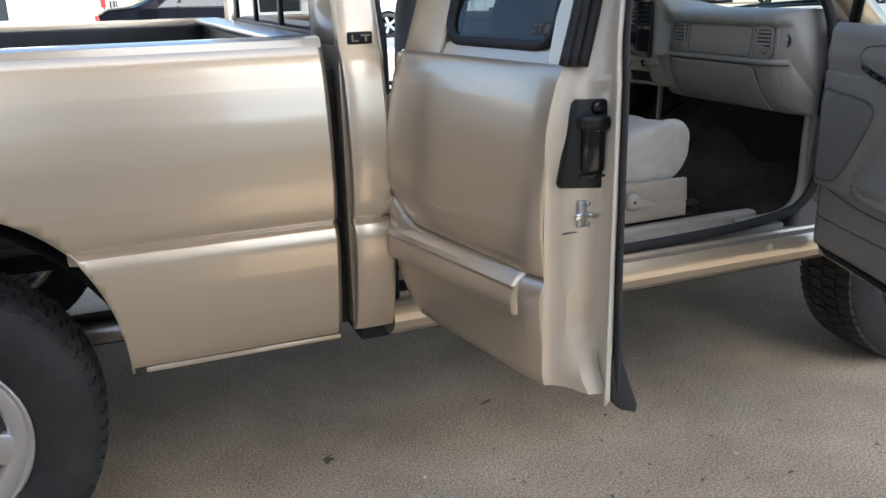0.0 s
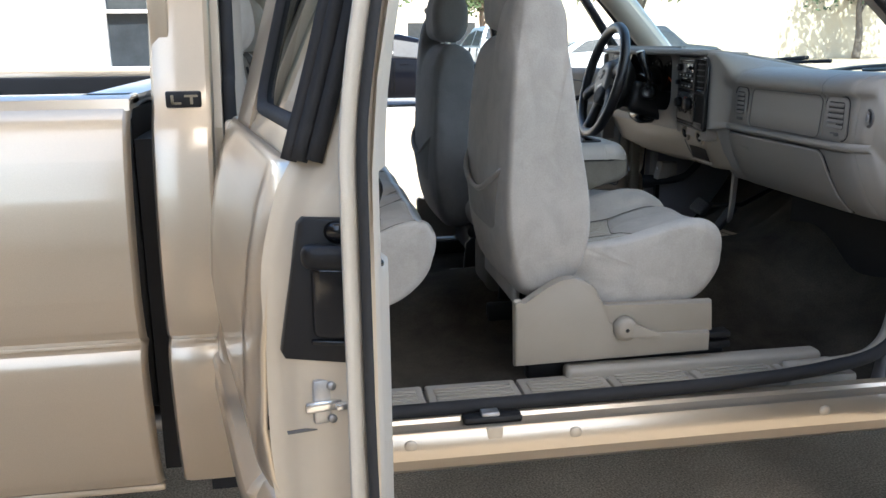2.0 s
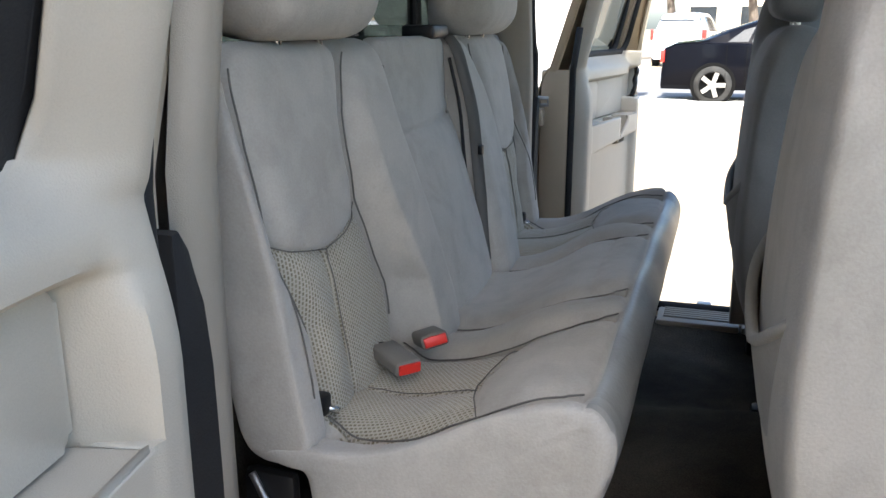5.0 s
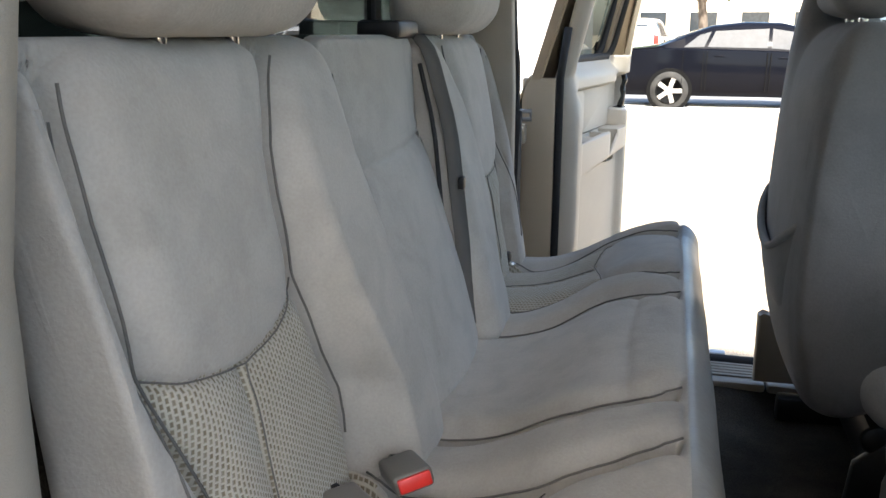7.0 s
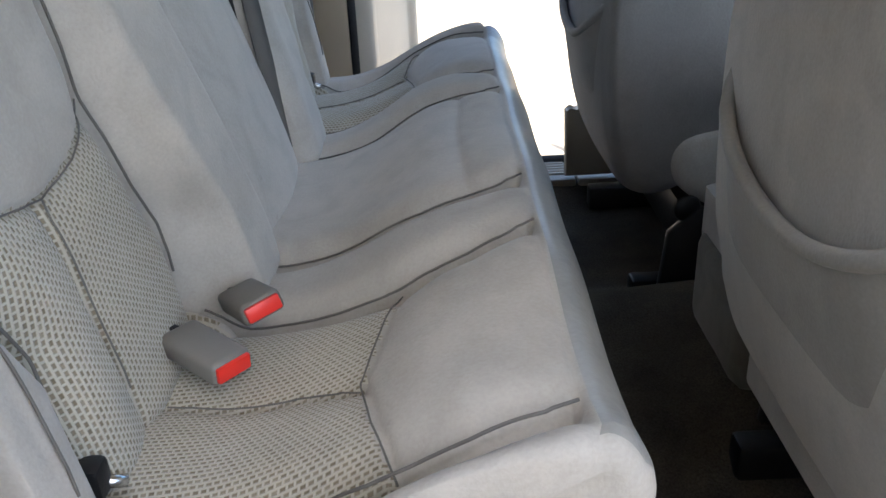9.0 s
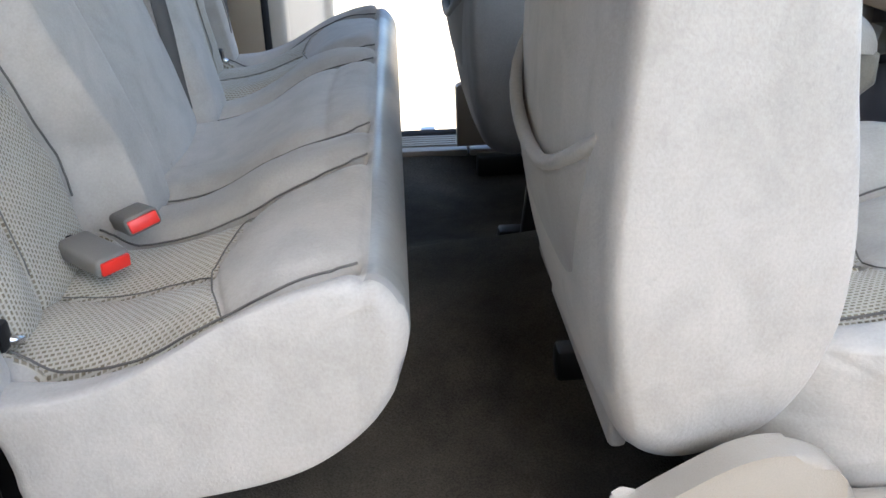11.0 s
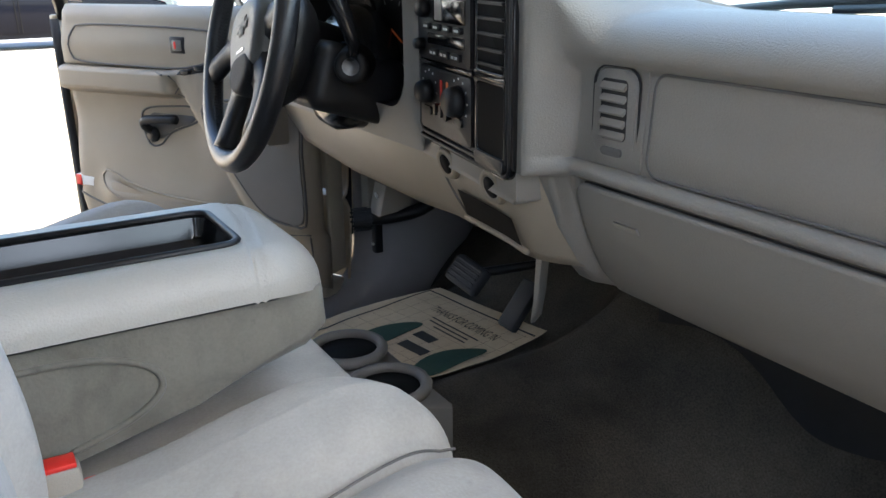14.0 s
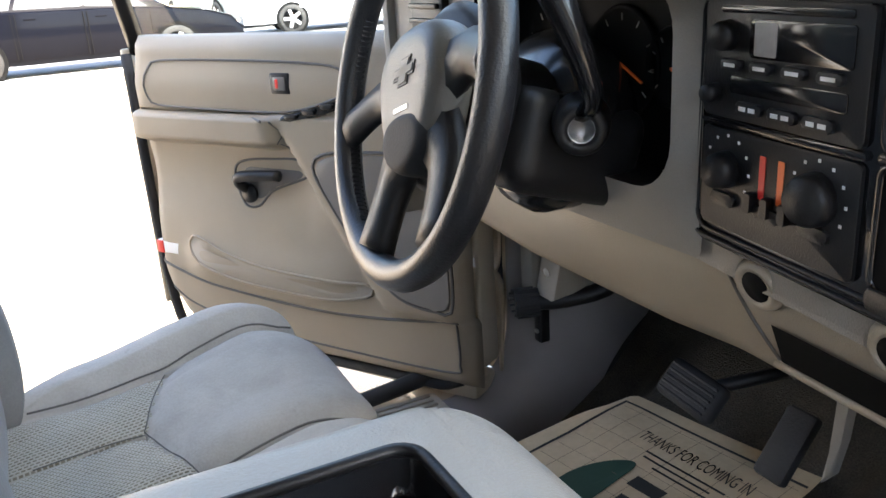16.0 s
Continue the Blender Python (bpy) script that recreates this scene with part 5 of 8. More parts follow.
    def well(a0, a1, b0, b1, z0, z1, open_front):
        k = len(V)
        V.extend([(a0, b0, T), (a1, b0, T), (a1, b1, T), (a0, b1, T), (a0 + 0.004, b0 + 0.004, z0), (a1 - 0.004, b0 + 0.004, z0), (a1 - 0.004, b1 - 0.003, z1), (a0 + 0.004, b1 - 0.003, z1)])
        F.extend([(k, k + 1, k + 5, k + 4), (k + 1, k + 2, k + 6, k + 5), (k + 3, k, k + 4, k + 7), (k + 4, k + 5, k + 6, k + 7)] + ([] if open_front else [(k + 2, k + 3, k + 7, k + 6)]))
    well(A[1], A[2], B[1], B[2], T - 0.032, T - 0.030, False)
    well(A[3], A[4], B[1], B[3] - 0.004, 0.955, 0.965, True)
    raw("armrest_top", V, F, TRIM_L, tr, "flat armrest top with a sunken tray and cup scoop", smooth=False)
    part("armrest_edge", tube([(0.082, 0.1525, 1.0488), (0.378, 0.1525, 1.0488)], 0.0048, 8), TRIM_L, tr, smooth=True)
    part("scoop_rim", tube(spline([(0.378, 0.154, 1.050), (0.379, 0.154, 1.0), (0.384, 0.154, 0.985), (0.392, 0.154, 0.990), (0.42, 0.154, 1.006), (0.455, 0.154, 1.028), (0.465, 0.154, 1.046)], 24), 0.0035, 6), TRIM_L, tr, smooth=True)
    # padded inset in two panels, pull-handle surround, speaker
    flat_loop("trim_pad", rrect(0.095, 1.056, 0.281, 1.174, 0.012), 0.080, 0.104, TRIM_L, door, "padded trim inset", 0.006)
    flat_loop("trim_pad", rrect(0.285, 1.056, 0.560, 1.174, 0.008), 0.080, 0.101, TRIM_L, door, "", 0.004)
    part("inset_gap", tube([(u, 0.0885, z) for u, z in rrect(0.0935, 1.0535, 0.5625, 1.1705, 0.013)], 0.0022, 5, closed=True), TRIM_D, tr, smooth=True)
    out = [(0.570, 1.245), (0.63, 1.240), (0.662, 1.230), (0.671, 1.20), (0.672, 1.10), (0.671, 1.05), (0.664, 1.020), (0.654, 1.020), (0.63, 1.045), (0.585, 1.075)]
    part("surround_groove", tube([(q[0] - 0.11 * max(0.0, q[2] - 1.2), inner(q[0], q[2]) + 0.0010, q[2]) for q in spline([(u, 0.0, z) for u, z in out], 90)], 0.0015, 5), TRIM_D, tr, smooth=True)
    pull = part("grab_handle", tube(spline([(0.640, 0.100, 1.214), (0.637, 0.122, 1.207), (0.630, 0.132, 1.186), (0.626, 0.128, 1.162), (0.622, 0.131, 1.136), (0.615, 0.122, 1.104)], 24), 0.008, 8, radii=[0.0085 + 0.0011 * math.sin(i * 1.1) for i in range(26)]), GLOSS, door, "black wavy grab handle", smooth=True)
    bx("handle_foot", (0.598, 0.104, 1.098), (0.648, 0.136, 1.106), GLOSS, pull, "", 0.003)
    sp = part("speaker_grille", revolve([(0.0, 0.006), (0.075, 0.004), (0.085, -0.004)], 30, "y", (0.11, 0.130, 0.665)), TRIM, door, "round grey speaker grille", smooth=True)
    part("speaker_ring", tube([(0.11 + 0.09 * math.cos(t), 0.131, 0.665 + 0.105 * math.sin(t)) for t in np.linspace(0, 6.1, 28)], 0.006, 6, closed=True), TRIM_L, sp, smooth=True)
    return door


def _hexa(a, b, c, d, lean, t0, t1):
    bm = bmesh.new()
    v = [bm.verts.new((u, lean(z) + t, z)) for t in (t0, t1) for u, z in (a, b, c, d)]
    for f in ((0, 1, 2, 3), (4, 5, 6, 7), (0, 1, 5, 4), (1, 2, 6, 5), (2, 3, 7, 6), (3, 0, 4, 7)):
        bm.faces.new([v[i] for i in f])
    bmesh.ops.bevel(bm, geom=list(bm.edges), offset=0.004, segments=2, affect="EDGES")
    return bm


def flat_loop_u(name, pts, u0, u1, material, parent, label="", bevel=0.003):
    """A plate across the door's edge: outline (w, z), from u0 to u1."""
    return soft(part(name, prism(pts, "x", u0, u1, bevel, 2), material, parent, label), 40)


rear_door(pose(0.150, -0.985, 0, 0, 0, -80))
rear_door(pose(0.150, 0.985, 0, 0, 0, 80) @ Matrix.Diagonal((1, -1, 1, 1)))


def front_door(m, label, skin_trim, L=0.83, z0=0.53):
    """Local: x from hinge to rear edge, y inwards, z up."""

    def wz(z):
        return ys(z) + 0.985

    zs = sorted(set([z0 + i * (1.205 - z0) / 24 for i in range(24)] + [p[0] for p in PROF if z0 < p[0] < 1.2] + [1.205]))
    us = np.r_[0, 0.01, np.linspace(0.05, L - 0.05, 8), L - 0.01, L]
    door = skin(us, zs, lambda u, z: (u, wz(z) + (0.012 if u in (0, L) else 0), z), "front_door", PAINT, truck, label, 0.006, 1)
    door.matrix_basis = m
    lean = lambda z: float(np.interp(z, [1.2, 1.24, 1.72], [0.035, 0.06, 0.19]))
    # window posts and glass (the pane is up)
    part("window_post", tube([(L - 0.02, 0.06, 1.2), (L - 0.05, 0.19, 1.70)], 0.018, 6), BLACK, door, smooth=True)
    part("window_post", tube([(0.02, 0.06, 1.2), (0.34, 0.19, 1.70)], 0.018, 6), BLACK, door, smooth=True)
    part("window_post", tube([(0.34, 0.19, 1.70), (L - 0.05, 0.19, 1.70)], 0.018, 6), BLACK, door, smooth=True)
    raw("window_glass", [(0.03, 0.06, 1.21), (L - 0.02, 0.06, 1.21), (L - 0.05, 0.185, 1.69), (0.34, 0.185, 1.69)], [(0, 1, 2, 3)], GLASS, door, "clear door window", smooth=False).visible_shadow = False
    # inner trim panel: pad field, armrest shelf, hollow round the handle, raised speaker corner, pocket
    st = lambda v, p, q: (lambda t: t * t * (3 - 2 * t))(min(1.0, max(0.0, (v - p) / (q - p))))
    edge_u = lambda z: (L - 0.025) * float(np.interp(z, [z0, z0 + 0.05, z0 + 0.10, max(0.72, z0 + 0.14), 1.03, 1.235], [0.86, 0.94, 0.985, 1.0, 0.985, 0.945]))

    def surf(u, z):
        w = 0.104
        arm = st(z, 1.026, 1.046) * (1 - st(z, 1.084, 1.094))
        w += 0.034 * arm * st(u, 0.372, 0.40)
        w += 0.014 * st(z, 1.092, 1.10) + 0.006 * math.exp(-((z - 1.147) / 0.03) ** 2)
        diag = 0.215 + (z - 0.814) * 0.63
        corner = 1 - st(u, diag - 0.006, diag + 0.010)
        w += 0.020 * corner * (1 - st(z, 1.09, 1.10)) * st(z, 0.735, 0.75)
        w -= 0.012 * math.exp(-((z - 0.955) / 0.07) ** 2) * (1 - corner) * st(u, 0.28, 0.36)
        w += 0.016 * math.exp(-((z - 0.775) / 0.045) ** 2) * (1 - corner) * st(u, 0.2, 0.3) * (1 - st(u, 0.62, 0.72))
        e = min(u, edge_u(z) - u, z - z0, 1.235 - z)
        if e < 0.025:
            w -= 0.028 * (1 - max(0, e) / 0.025) ** 2
        return w

    def inner(v, z):
        u = v * edge_u(z)
        return (u, surf(u, z), z)
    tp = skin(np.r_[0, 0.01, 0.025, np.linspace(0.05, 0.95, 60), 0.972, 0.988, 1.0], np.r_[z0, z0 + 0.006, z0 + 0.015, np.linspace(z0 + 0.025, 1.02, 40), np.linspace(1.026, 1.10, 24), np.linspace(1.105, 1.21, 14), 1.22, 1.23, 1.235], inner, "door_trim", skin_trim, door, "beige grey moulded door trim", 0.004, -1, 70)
    on = lambda pts, lift=0.0005: [(u, surf(u, z) + 0.004 + lift, z) for u, z in pts]
    bx("door_edge", (L - 0.006, 0.012, z0 + 0.04), (L + 0.004, 0.09, 1.21), JAMB, door, "painted door edge", 0.006)
    bx("door_edge", (0.0, 0.012, z0 + 0.03), (0.012, 0.070, 1.21), JAMB, door, "", 0.006)
    bx("door_bottom", (0.01, 0.005, z0 - 0.03), (L - 0.06, 0.085, z0 + 0.005), JAMB, door, "", 0.01)
    part("door_seal", tube(spline([(0.03, 0.088, 1.2), (0.03, 0.088, z0 + 0.09), (0.06, 0.088, z0), (0.2, 0.088, z0 - 0.008), (L - 0.14, 0.088, z0 - 0.008), (L - 0.03, 0.088, z0 + 0.06), (L - 0.012, 0.088, 1.2)], 40), 0.011, 6), RUBBER, door, smooth=True)
    # outline of the padded upper field, lock switch
    def dense(pts, closed=False, n=60):
        if closed:
            return [tuple(q) for q in loop2(pts, n)]
        return [(q[0], q[2]) for q in spline([(u, 0.0, z) for u, z in pts], n)]
    def seam(name, pts, r=0.0024, closed=False, mt=TRIM_D, lift=0.0005):
        return part(name, tube(on(dense(pts, closed), lift), r, 5, closed=closed), mt, tp, smooth=True)
    seam("pad_groove", [(0.715, 1.144), (0.70, 1.175), (0.66, 1.192), (0.43, 1.192), (0.27, 1.186), (0.215, 1.175), (0.200, 1.15), (0.235, 1.128), (0.336, 1.103), (0.448, 1.099), (0.676, 1.104), (0.708, 1.116)], closed=True)
    seam("armrest_gap", [(0.755, 1.092), (0.60, 1.090), (0.449, 1.0885), (0.40, 1.085)], 0.003)
    seam("armrest_split", [(0.384, 1.084), (0.378, 1.06), (0.386, 1.04)], 0.0022)
    lk = bx("lock_switch", (0.332, 0.116, 1.133), (0.378, 0.129, 1.171), BLACK, door, "black lock switch bezel", 0.004)
    bx("lock_rocker", (0.341, 0.126, 1.140), (0.369, 0.131, 1.164), GREY, lk, "", 0.003)
    bx("lock_mark", (0.356, 0.130, 1.144), (0.363, 0.1318, 1.160), RED, lk, "red lock mark", 0.001)
    sw = flat_loop("switch_panel", [(0.372, 1.084), (0.36, 1.094), (0.30, 1.106), (0.235, 1.124), (0.205, 1.130), (0.21, 1.116), (0.27, 1.098), (0.34, 1.083)], 0.112, 0.129, GLOSS, door, "glossy black window switch panel", 0.004)
    for u, z in ((0.335, 1.094), (0.292, 1.104), (0.25, 1.115)):
        bx("switch_key", (u - 0.014, 0.126, z - 0.005), (u + 0.014, 0.136, z + 0.005), BLACK, sw, "", 0.003)
    # inner handle in its pear-shaped bowl
    pear = [(0.527, 0.949), (0.522, 0.985), (0.487, 1.0), (0.42, 1.006), (0.358, 1.008), (0.333, 0.991), (0.35, 0.972), (0.432, 0.942), (0.470, 0.910), (0.505, 0.908)]
    bowl = seam("handle_bowl", pear, 0.0026, True)
    # No real hollow: a darker plate carries its shade
    flat_loop("bowl_hollow", [(0.42 + (u - 0.42) * 0.80, 0.962 + (z - 0.962) * 0.72) for u, z in dense(pear, True, 30)], 0.080, surf(0.45, 0.96) + 0.0062, TRIM_D, bowl, "shaded hollow behind the lever", 0.002)
    hw = surf(0.45, 0.96) + 0.004
    part("door_handle", tube(spline([(0.496, hw, 0.938), (0.503, hw + 0.018, 0.955), (0.495, hw + 0.024, 0.970), (0.45, hw + 0.024, 0.975), (0.398, hw + 0.018, 0.977)], 16), 0.011, 8), BLACK, bowl, "dark pull lever", smooth=True)
    part("handle_pivot", revolve([(0.0, 0.012), (0.018, 0.01), (0.02, 0.0)], 18, "y", (0.492, hw, 0.933)), BLACK, bowl, smooth=True)
    # speaker corner, long pocket, lower panel, reflector
    seam("speaker_edge", [(0.383, 1.04), (0.34, 1.0), (0.28, 0.91), (0.219, 0.814), (0.199, 0.773)], 0.002)
    spk_l = [(0.03, 0.925), (0.03, 1.03), (0.10, 1.035), (0.228, 1.03), (0.276, 1.021), (0.293, 1.005), (0.285, 0.975), (0.235, 0.895), (0.169, 0.81), (0.124, 0.777), (0.06, 0.768), (0.03, 0.78)]
    spk = flat_loop("speaker_panel", [tuple(q) for q in loop2(spk_l, 60)], 0.10, 0.1315, GREY, door, "grey brown speaker grille", 0.004)
    part("panel_groove", tube([(q[0], 0.1285, q[1]) for q in loop2([(0.15 + (u - 0.15) * 1.05, 0.90 + (z - 0.90) * 1.04) for u, z in spk_l], 60)], 0.003, 5, closed=True), TRIM_D, spk, smooth=True)
    pk_l = [(0.675, 0.817), (0.649, 0.829), (0.565, 0.805), (0.445, 0.788), (0.276, 0.784), (0.214, 0.783), (0.204, 0.769), (0.237, 0.754), (0.336, 0.742), (0.513, 0.747), (0.621, 0.767), (0.666, 0.79)]
    pk = seam("pocket_rim", pk_l, 0.0032, True, skin_trim, 0.002)
    V = on(dense(pk_l, True, 40), 0.0015)
    c = (sum(q[0] for q in V) / 40, 0, sum(q[2] for q in V) / 40)
    ring2 = on([(c[0] + (q[0] - c[0]) * 0.93, c[2] + (q[2] - c[2]) * 0.6) for q in V], 0.0022)
    raw("pocket_slot", V + ring2 + on([(c[0], c[2])], 0.0024), [(k, (k + 1) % 40, 40 + (k + 1) % 40, 40 + k) for k in range(40)] + [(40 + k, 40 + (k + 1) % 40, 80) for k in range(40)], TRIM, pk, "long map pocket")
    seam("panel_groove", [(0.785, 0.762), (0.70, 0.738), (0.581, 0.722), (0.398, 0.712), (0.231, 0.716), (0.10, 0.73), (0.02, 0.744)], 0.003)
    seam("panel_groove", [(0.03, 0.735), (0.028, 0.66), (0.05, 0.638), (0.25, 0.636), (0.45, 0.640), (0.60, 0.652), (0.70, 0.672), (0.755, 0.70)], 0.0024)
    rf = bx("reflector", (L - 0.115, 0.094, 0.776), (L - 0.03, 0.108, 0.806), WHITE, door, "white and red door reflector", 0.003)
    bx("red_lens", (L - 0.05, 0.106, 0.777), (L - 0.029, 0.110, 0.805), RED, rf, "red lens", 0.002)
    # door mirror outside
    return door


DRIVER_DOOR = pose(1.72, 0.80, 0, 0, 0, 122) @ Matrix.Diagonal((1, 1, 1, 1))
PASS_DOOR = pose(1.69, -1.015, 0, 0, 0, 252)
front_door(DRIVER_DOOR @ Matrix.Diagonal((1, 1, 1, 1)), "champagne driver's door standing open", TAN, 0.815, 0.605)
# Same trim as the driver's door; darker DASH stands in for its shade
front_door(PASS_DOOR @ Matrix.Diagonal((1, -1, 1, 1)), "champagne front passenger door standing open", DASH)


# ---------------------------------------------------------------- rear bench
def add_parts(pieces, specs, parent):
    """specs: index -> (name, material, label)."""
    out = {}
    for k, (V, F) in pieces.items():
        n, m, l = specs.get(k, ("seam", SEAM_SHADE, "sunken dark stitched seam"))
        out[k] = raw(n, V, F, m, parent, l)
    return out


def ssum(G, fn, depth, w, cond=None):
    d = np.abs(fn(G))
    if cond is not None:
        d = np.where(cond(G), d, 1.0)
    return d, depth, w


def line(known, other, knots, side=1, lo=-9.0, hi=9.0):
    """Signed distance from a seam: a line of (known, other) knots; side -1 mirrors it across the truck."""
    ks = np.array([k[0] for k in knots])
    vs = np.array([k[1] for k in knots])

    def f(G):
        a, b = G[..., known], G[..., other]
        if other == 1:
            b = b * side
        if known == 1:
            a = a * side
        d = b - np.interp(a, ks, vs)
        return np.where((a < lo) | (a > hi), 1.0, d)
    return f


def groove(f, cond, depth=0.013, w=0.006, puff=0.020, pw=0.027):
    """A stitched seam: a narrow groove between soft shoulders."""
    d = lambda G: np.where(cond(G), np.abs(f(G)), 1.0)
    return [lambda G: (d(G), depth, w), lambda G: (d(G), puff, pw)]


def crease_line(V, pts, plane, out, parent, r=0.0014, lift=0.0168):
    """A thin cord laid in a seam groove; its dark colour stands for the crevice's shade."""
    part("seam", tube(drape(V, pts, plane, out, 1, lift), r, 5), SEAM_SHADE, parent, "dark sewn seam", smooth=True)


def along(knots, a, b, n, side=1, known_first=True):
    ks, vs = zip(*knots)
    return [((k, side * float(np.interp(k, ks, vs))) if known_first else (float(np.interp(k, ks, vs)), side * k)) for k in np.linspace(a, b, n)]


SATIN = mat("worn satin grey vinyl", (0.26, 0.26, 0.242), 0.42, bump=0.0006, bump_scale=160, vary=0.16, vary_scale=9, fine=0.05)
bench = bx("rear_bench", (0.14, -0.56, 0.56), (0.34, 0.56, 0.72), BLACK, truck, "grey velour rear bench seat with woven inserts", 0.02)
# cushion: outline in (x, z)
CUSH = loop2([(0.236, 0.77), (0.238, 0.735), (0.256, 0.716), (0.38, 0.722), (0.50, 0.748), (0.572, 0.80), (0.605, 0.87), (0.598, 0.915), (0.565, 0.94), (0.50, 0.934), (0.44, 0.912), (0.37, 0.872), (0.30, 0.849), (0.22, 0.843), (0.17, 0.838), (0.165, 0.828), (0.19, 0.820), (0.225, 0.812)], 240)
KB = [(0.2, 0.315), (0.31, 0.328), (0.43, 0.358), (0.5, 0.347), (0.58, 0.303)]
KC = [(0.2, 0.585), (0.3, 0.605), (0.42, 0.632), (0.49, 0.631), (0.54, 0.62), (0.58, 0.606)]
KM = [(0.2, 0.453), (0.28, 0.47), (0.35, 0.482), (0.405, 0.504)]
KF = [(0.355, 0.435), (0.42, 0.421), (0.505, 0.406), (0.57, 0.420), (0.635, 0.443)]


def bench_post(G):
    y = np.abs(G[..., 1])
    k = np.clip((G[..., 2] - 0.83) / 0.05, 0, 1)
    G[..., 2] += k * (0.010 * np.clip((y - 0.60) / 0.05, 0, 1) - 0.005 * np.exp(-((y - 0.47) / 0.1) ** 2))
    G[..., 2] += 0.0035 * k * np.sin(G[..., 1] * 23 + 1.0) * np.sin(G[..., 0] * 19)
    return G


top = lambda G: (G[..., 2] > 0.80) & (G[..., 0] > 0.18)
bs = []
for s in (-1, 1):
    bs += groove(line(0, 1, [(0.2, 0.178), (0.36, 0.195), (0.45, 0.214), (0.505, 0.205), (0.575, 0.178)], s, hi=0.566), top)
    bs += groove(line(0, 1, KB, s, hi=0.566), top)
    bs += groove(line(0, 1, KC, s, hi=0.566), top)
    bs += groove(line(0, 1, KM, s, hi=0.405), top, 0.005, 0.0042, 0.006)
    bs += groove(line(1, 0, KF, s, 0.355, 0.635), top, 0.005, 0.0042, 0.006)
bs += groove(line(1, 0, [(-0.2, 0.502), (0.0, 0.493), (0.2, 0.502)], 1, -0.205, 0.205), top, 0.003, 0.006, 0.004)
bs += groove(lambda G: G[..., 0] - 0.569, lambda G: G[..., 2] > 0.86, 0.005, 0.004, 0.003, 0.012)
bs += groove(lambda G: np.abs(G[..., 1]) - 0.652, lambda G: (G[..., 0] < 0.60) & (G[..., 2] > 0.84), 0.003, 0.004, 0.0)


def bench_split(c):
    y = np.abs(c[:, 1])
    ins = (c[:, 2] > 0.80) & (y > np.interp(c[:, 0], *zip(*KB))) & (y < np.interp(c[:, 0], *zip(*KC))) & (c[:, 0] < np.interp(y, *zip(*KF)))
    band = (c[:, 0] > 0.5692) & (c[:, 2] > 0.80) & (y < 0.652)
    return np.where(band, 3, np.where(ins & (c[:, 1] < 0), 1, np.where(ins, 2, 0)))


pcs = pillow(CUSH, "y", -0.672, 0.672, 0.028, 560, bench_post, bs, bench_split)
ob = add_parts(pcs, {0: ("cushion", VELOUR, "long grey velour cushion"), 1: ("insert", WOVEN, "woven dotted insert"), 2: ("insert", WOVEN, "woven dotted insert"), 3: ("front_band", SATIN, "smooth worn grey front band")}, bench)
for k in (1, 2):
    uv_plan(ob[k], lambda c: c.x, lambda c: c.y)
CV = np.vstack([q[0] for q in pcs.values()])
KA = [(0.2, 0.178), (0.36, 0.195), (0.45, 0.214), (0.505, 0.205), (0.575, 0.178)]
for s in (-1, 1):
    crease_line(CV, along(KA, 0.23, 0.564, 60, s), (0, 1), 2, bench)
    crease_line(CV, along(KB, 0.23, 0.564, 60, s), (0, 1), 2, bench)
    crease_line(CV, along(KC, 0.23, 0.562, 60, s), (0, 1), 2, bench)
    crease_line(CV, along(KM, 0.23, 0.405, 36, s), (0, 1), 2, bench, 0.0009, 0.005)
    crease_line(CV, along(KF, 0.358, 0.632, 50, s, False), (0, 1), 2, bench, 0.0009, 0.005)
# backrest in three sections: outboard, middle, outboard
BL = loop2([(0.152, 0.82), (0.19, 0.812), (0.228, 0.835), (0.226, 0.88), (0.212, 0.96), (0.198, 1.05), (0.180, 1.16), (0.160, 1.26), (0.145, 1.305), (0.12, 1.322), (0.105, 1.31), (0.110, 1.2), (0.126, 1.0), (0.137, 0.88)], 240)
KW = [(0.80, 0.322), (0.89, 0.32), (0.95, 0.317), (1.0, 0.34), (1.09, 0.366), (1.17, 0.370), (1.22, 0.364), (1.31, 0.325)]
KO = [(0.80, 0.588), (0.90, 0.586), (0.967, 0.582), (1.04, 0.612), (1.09, 0.628), (1.2, 0.636), (1.31, 0.634)]
KV = [(0.365, 1.090), (0.44, 1.061), (0.50, 1.051), (0.59, 1.069), (0.634, 1.088)]
KE = [(0.80, 0.150), (0.91, 0.150), (1.036, 0.170), (1.2, 0.20), (1.31, 0.190)]


def outer_post(s):
    def post(G):
        k = np.clip((G[..., 0] - 0.13) / 0.04, 0, 1)
        z = G[..., 2].copy()
        y = G[..., 1] * s
        e = np.interp(z, *zip(*KE))
        y = e + 0.003 + (y - 0.172) * (0.668 - e) / (0.665 - 0.172)
        w = np.interp(z, *zip(*KW))
        o = np.interp(z, *zip(*KO))
        wing = np.clip((w - y) / 0.05, 0, 1)
        bol = np.clip((y - o) / 0.03, 0, 1)
        sm = lambda t: t * t * (3 - 2 * t)
        G[..., 0] += k * ((0.036 * sm(wing) - 0.014 * np.clip((e + 0.04 - y) / 0.04, 0, 1) ** 2) * np.interp(z, [0.88, 1.0, 1.12, 1.22, 1.30], [1.45, 1.2, 0.75, 0.35, 0.1]) + 0.014 * sm(bol) * np.clip((1.30 - z) / 0.2, 0.1, 1))
        G[..., 1] = y * s
        return G
    return post


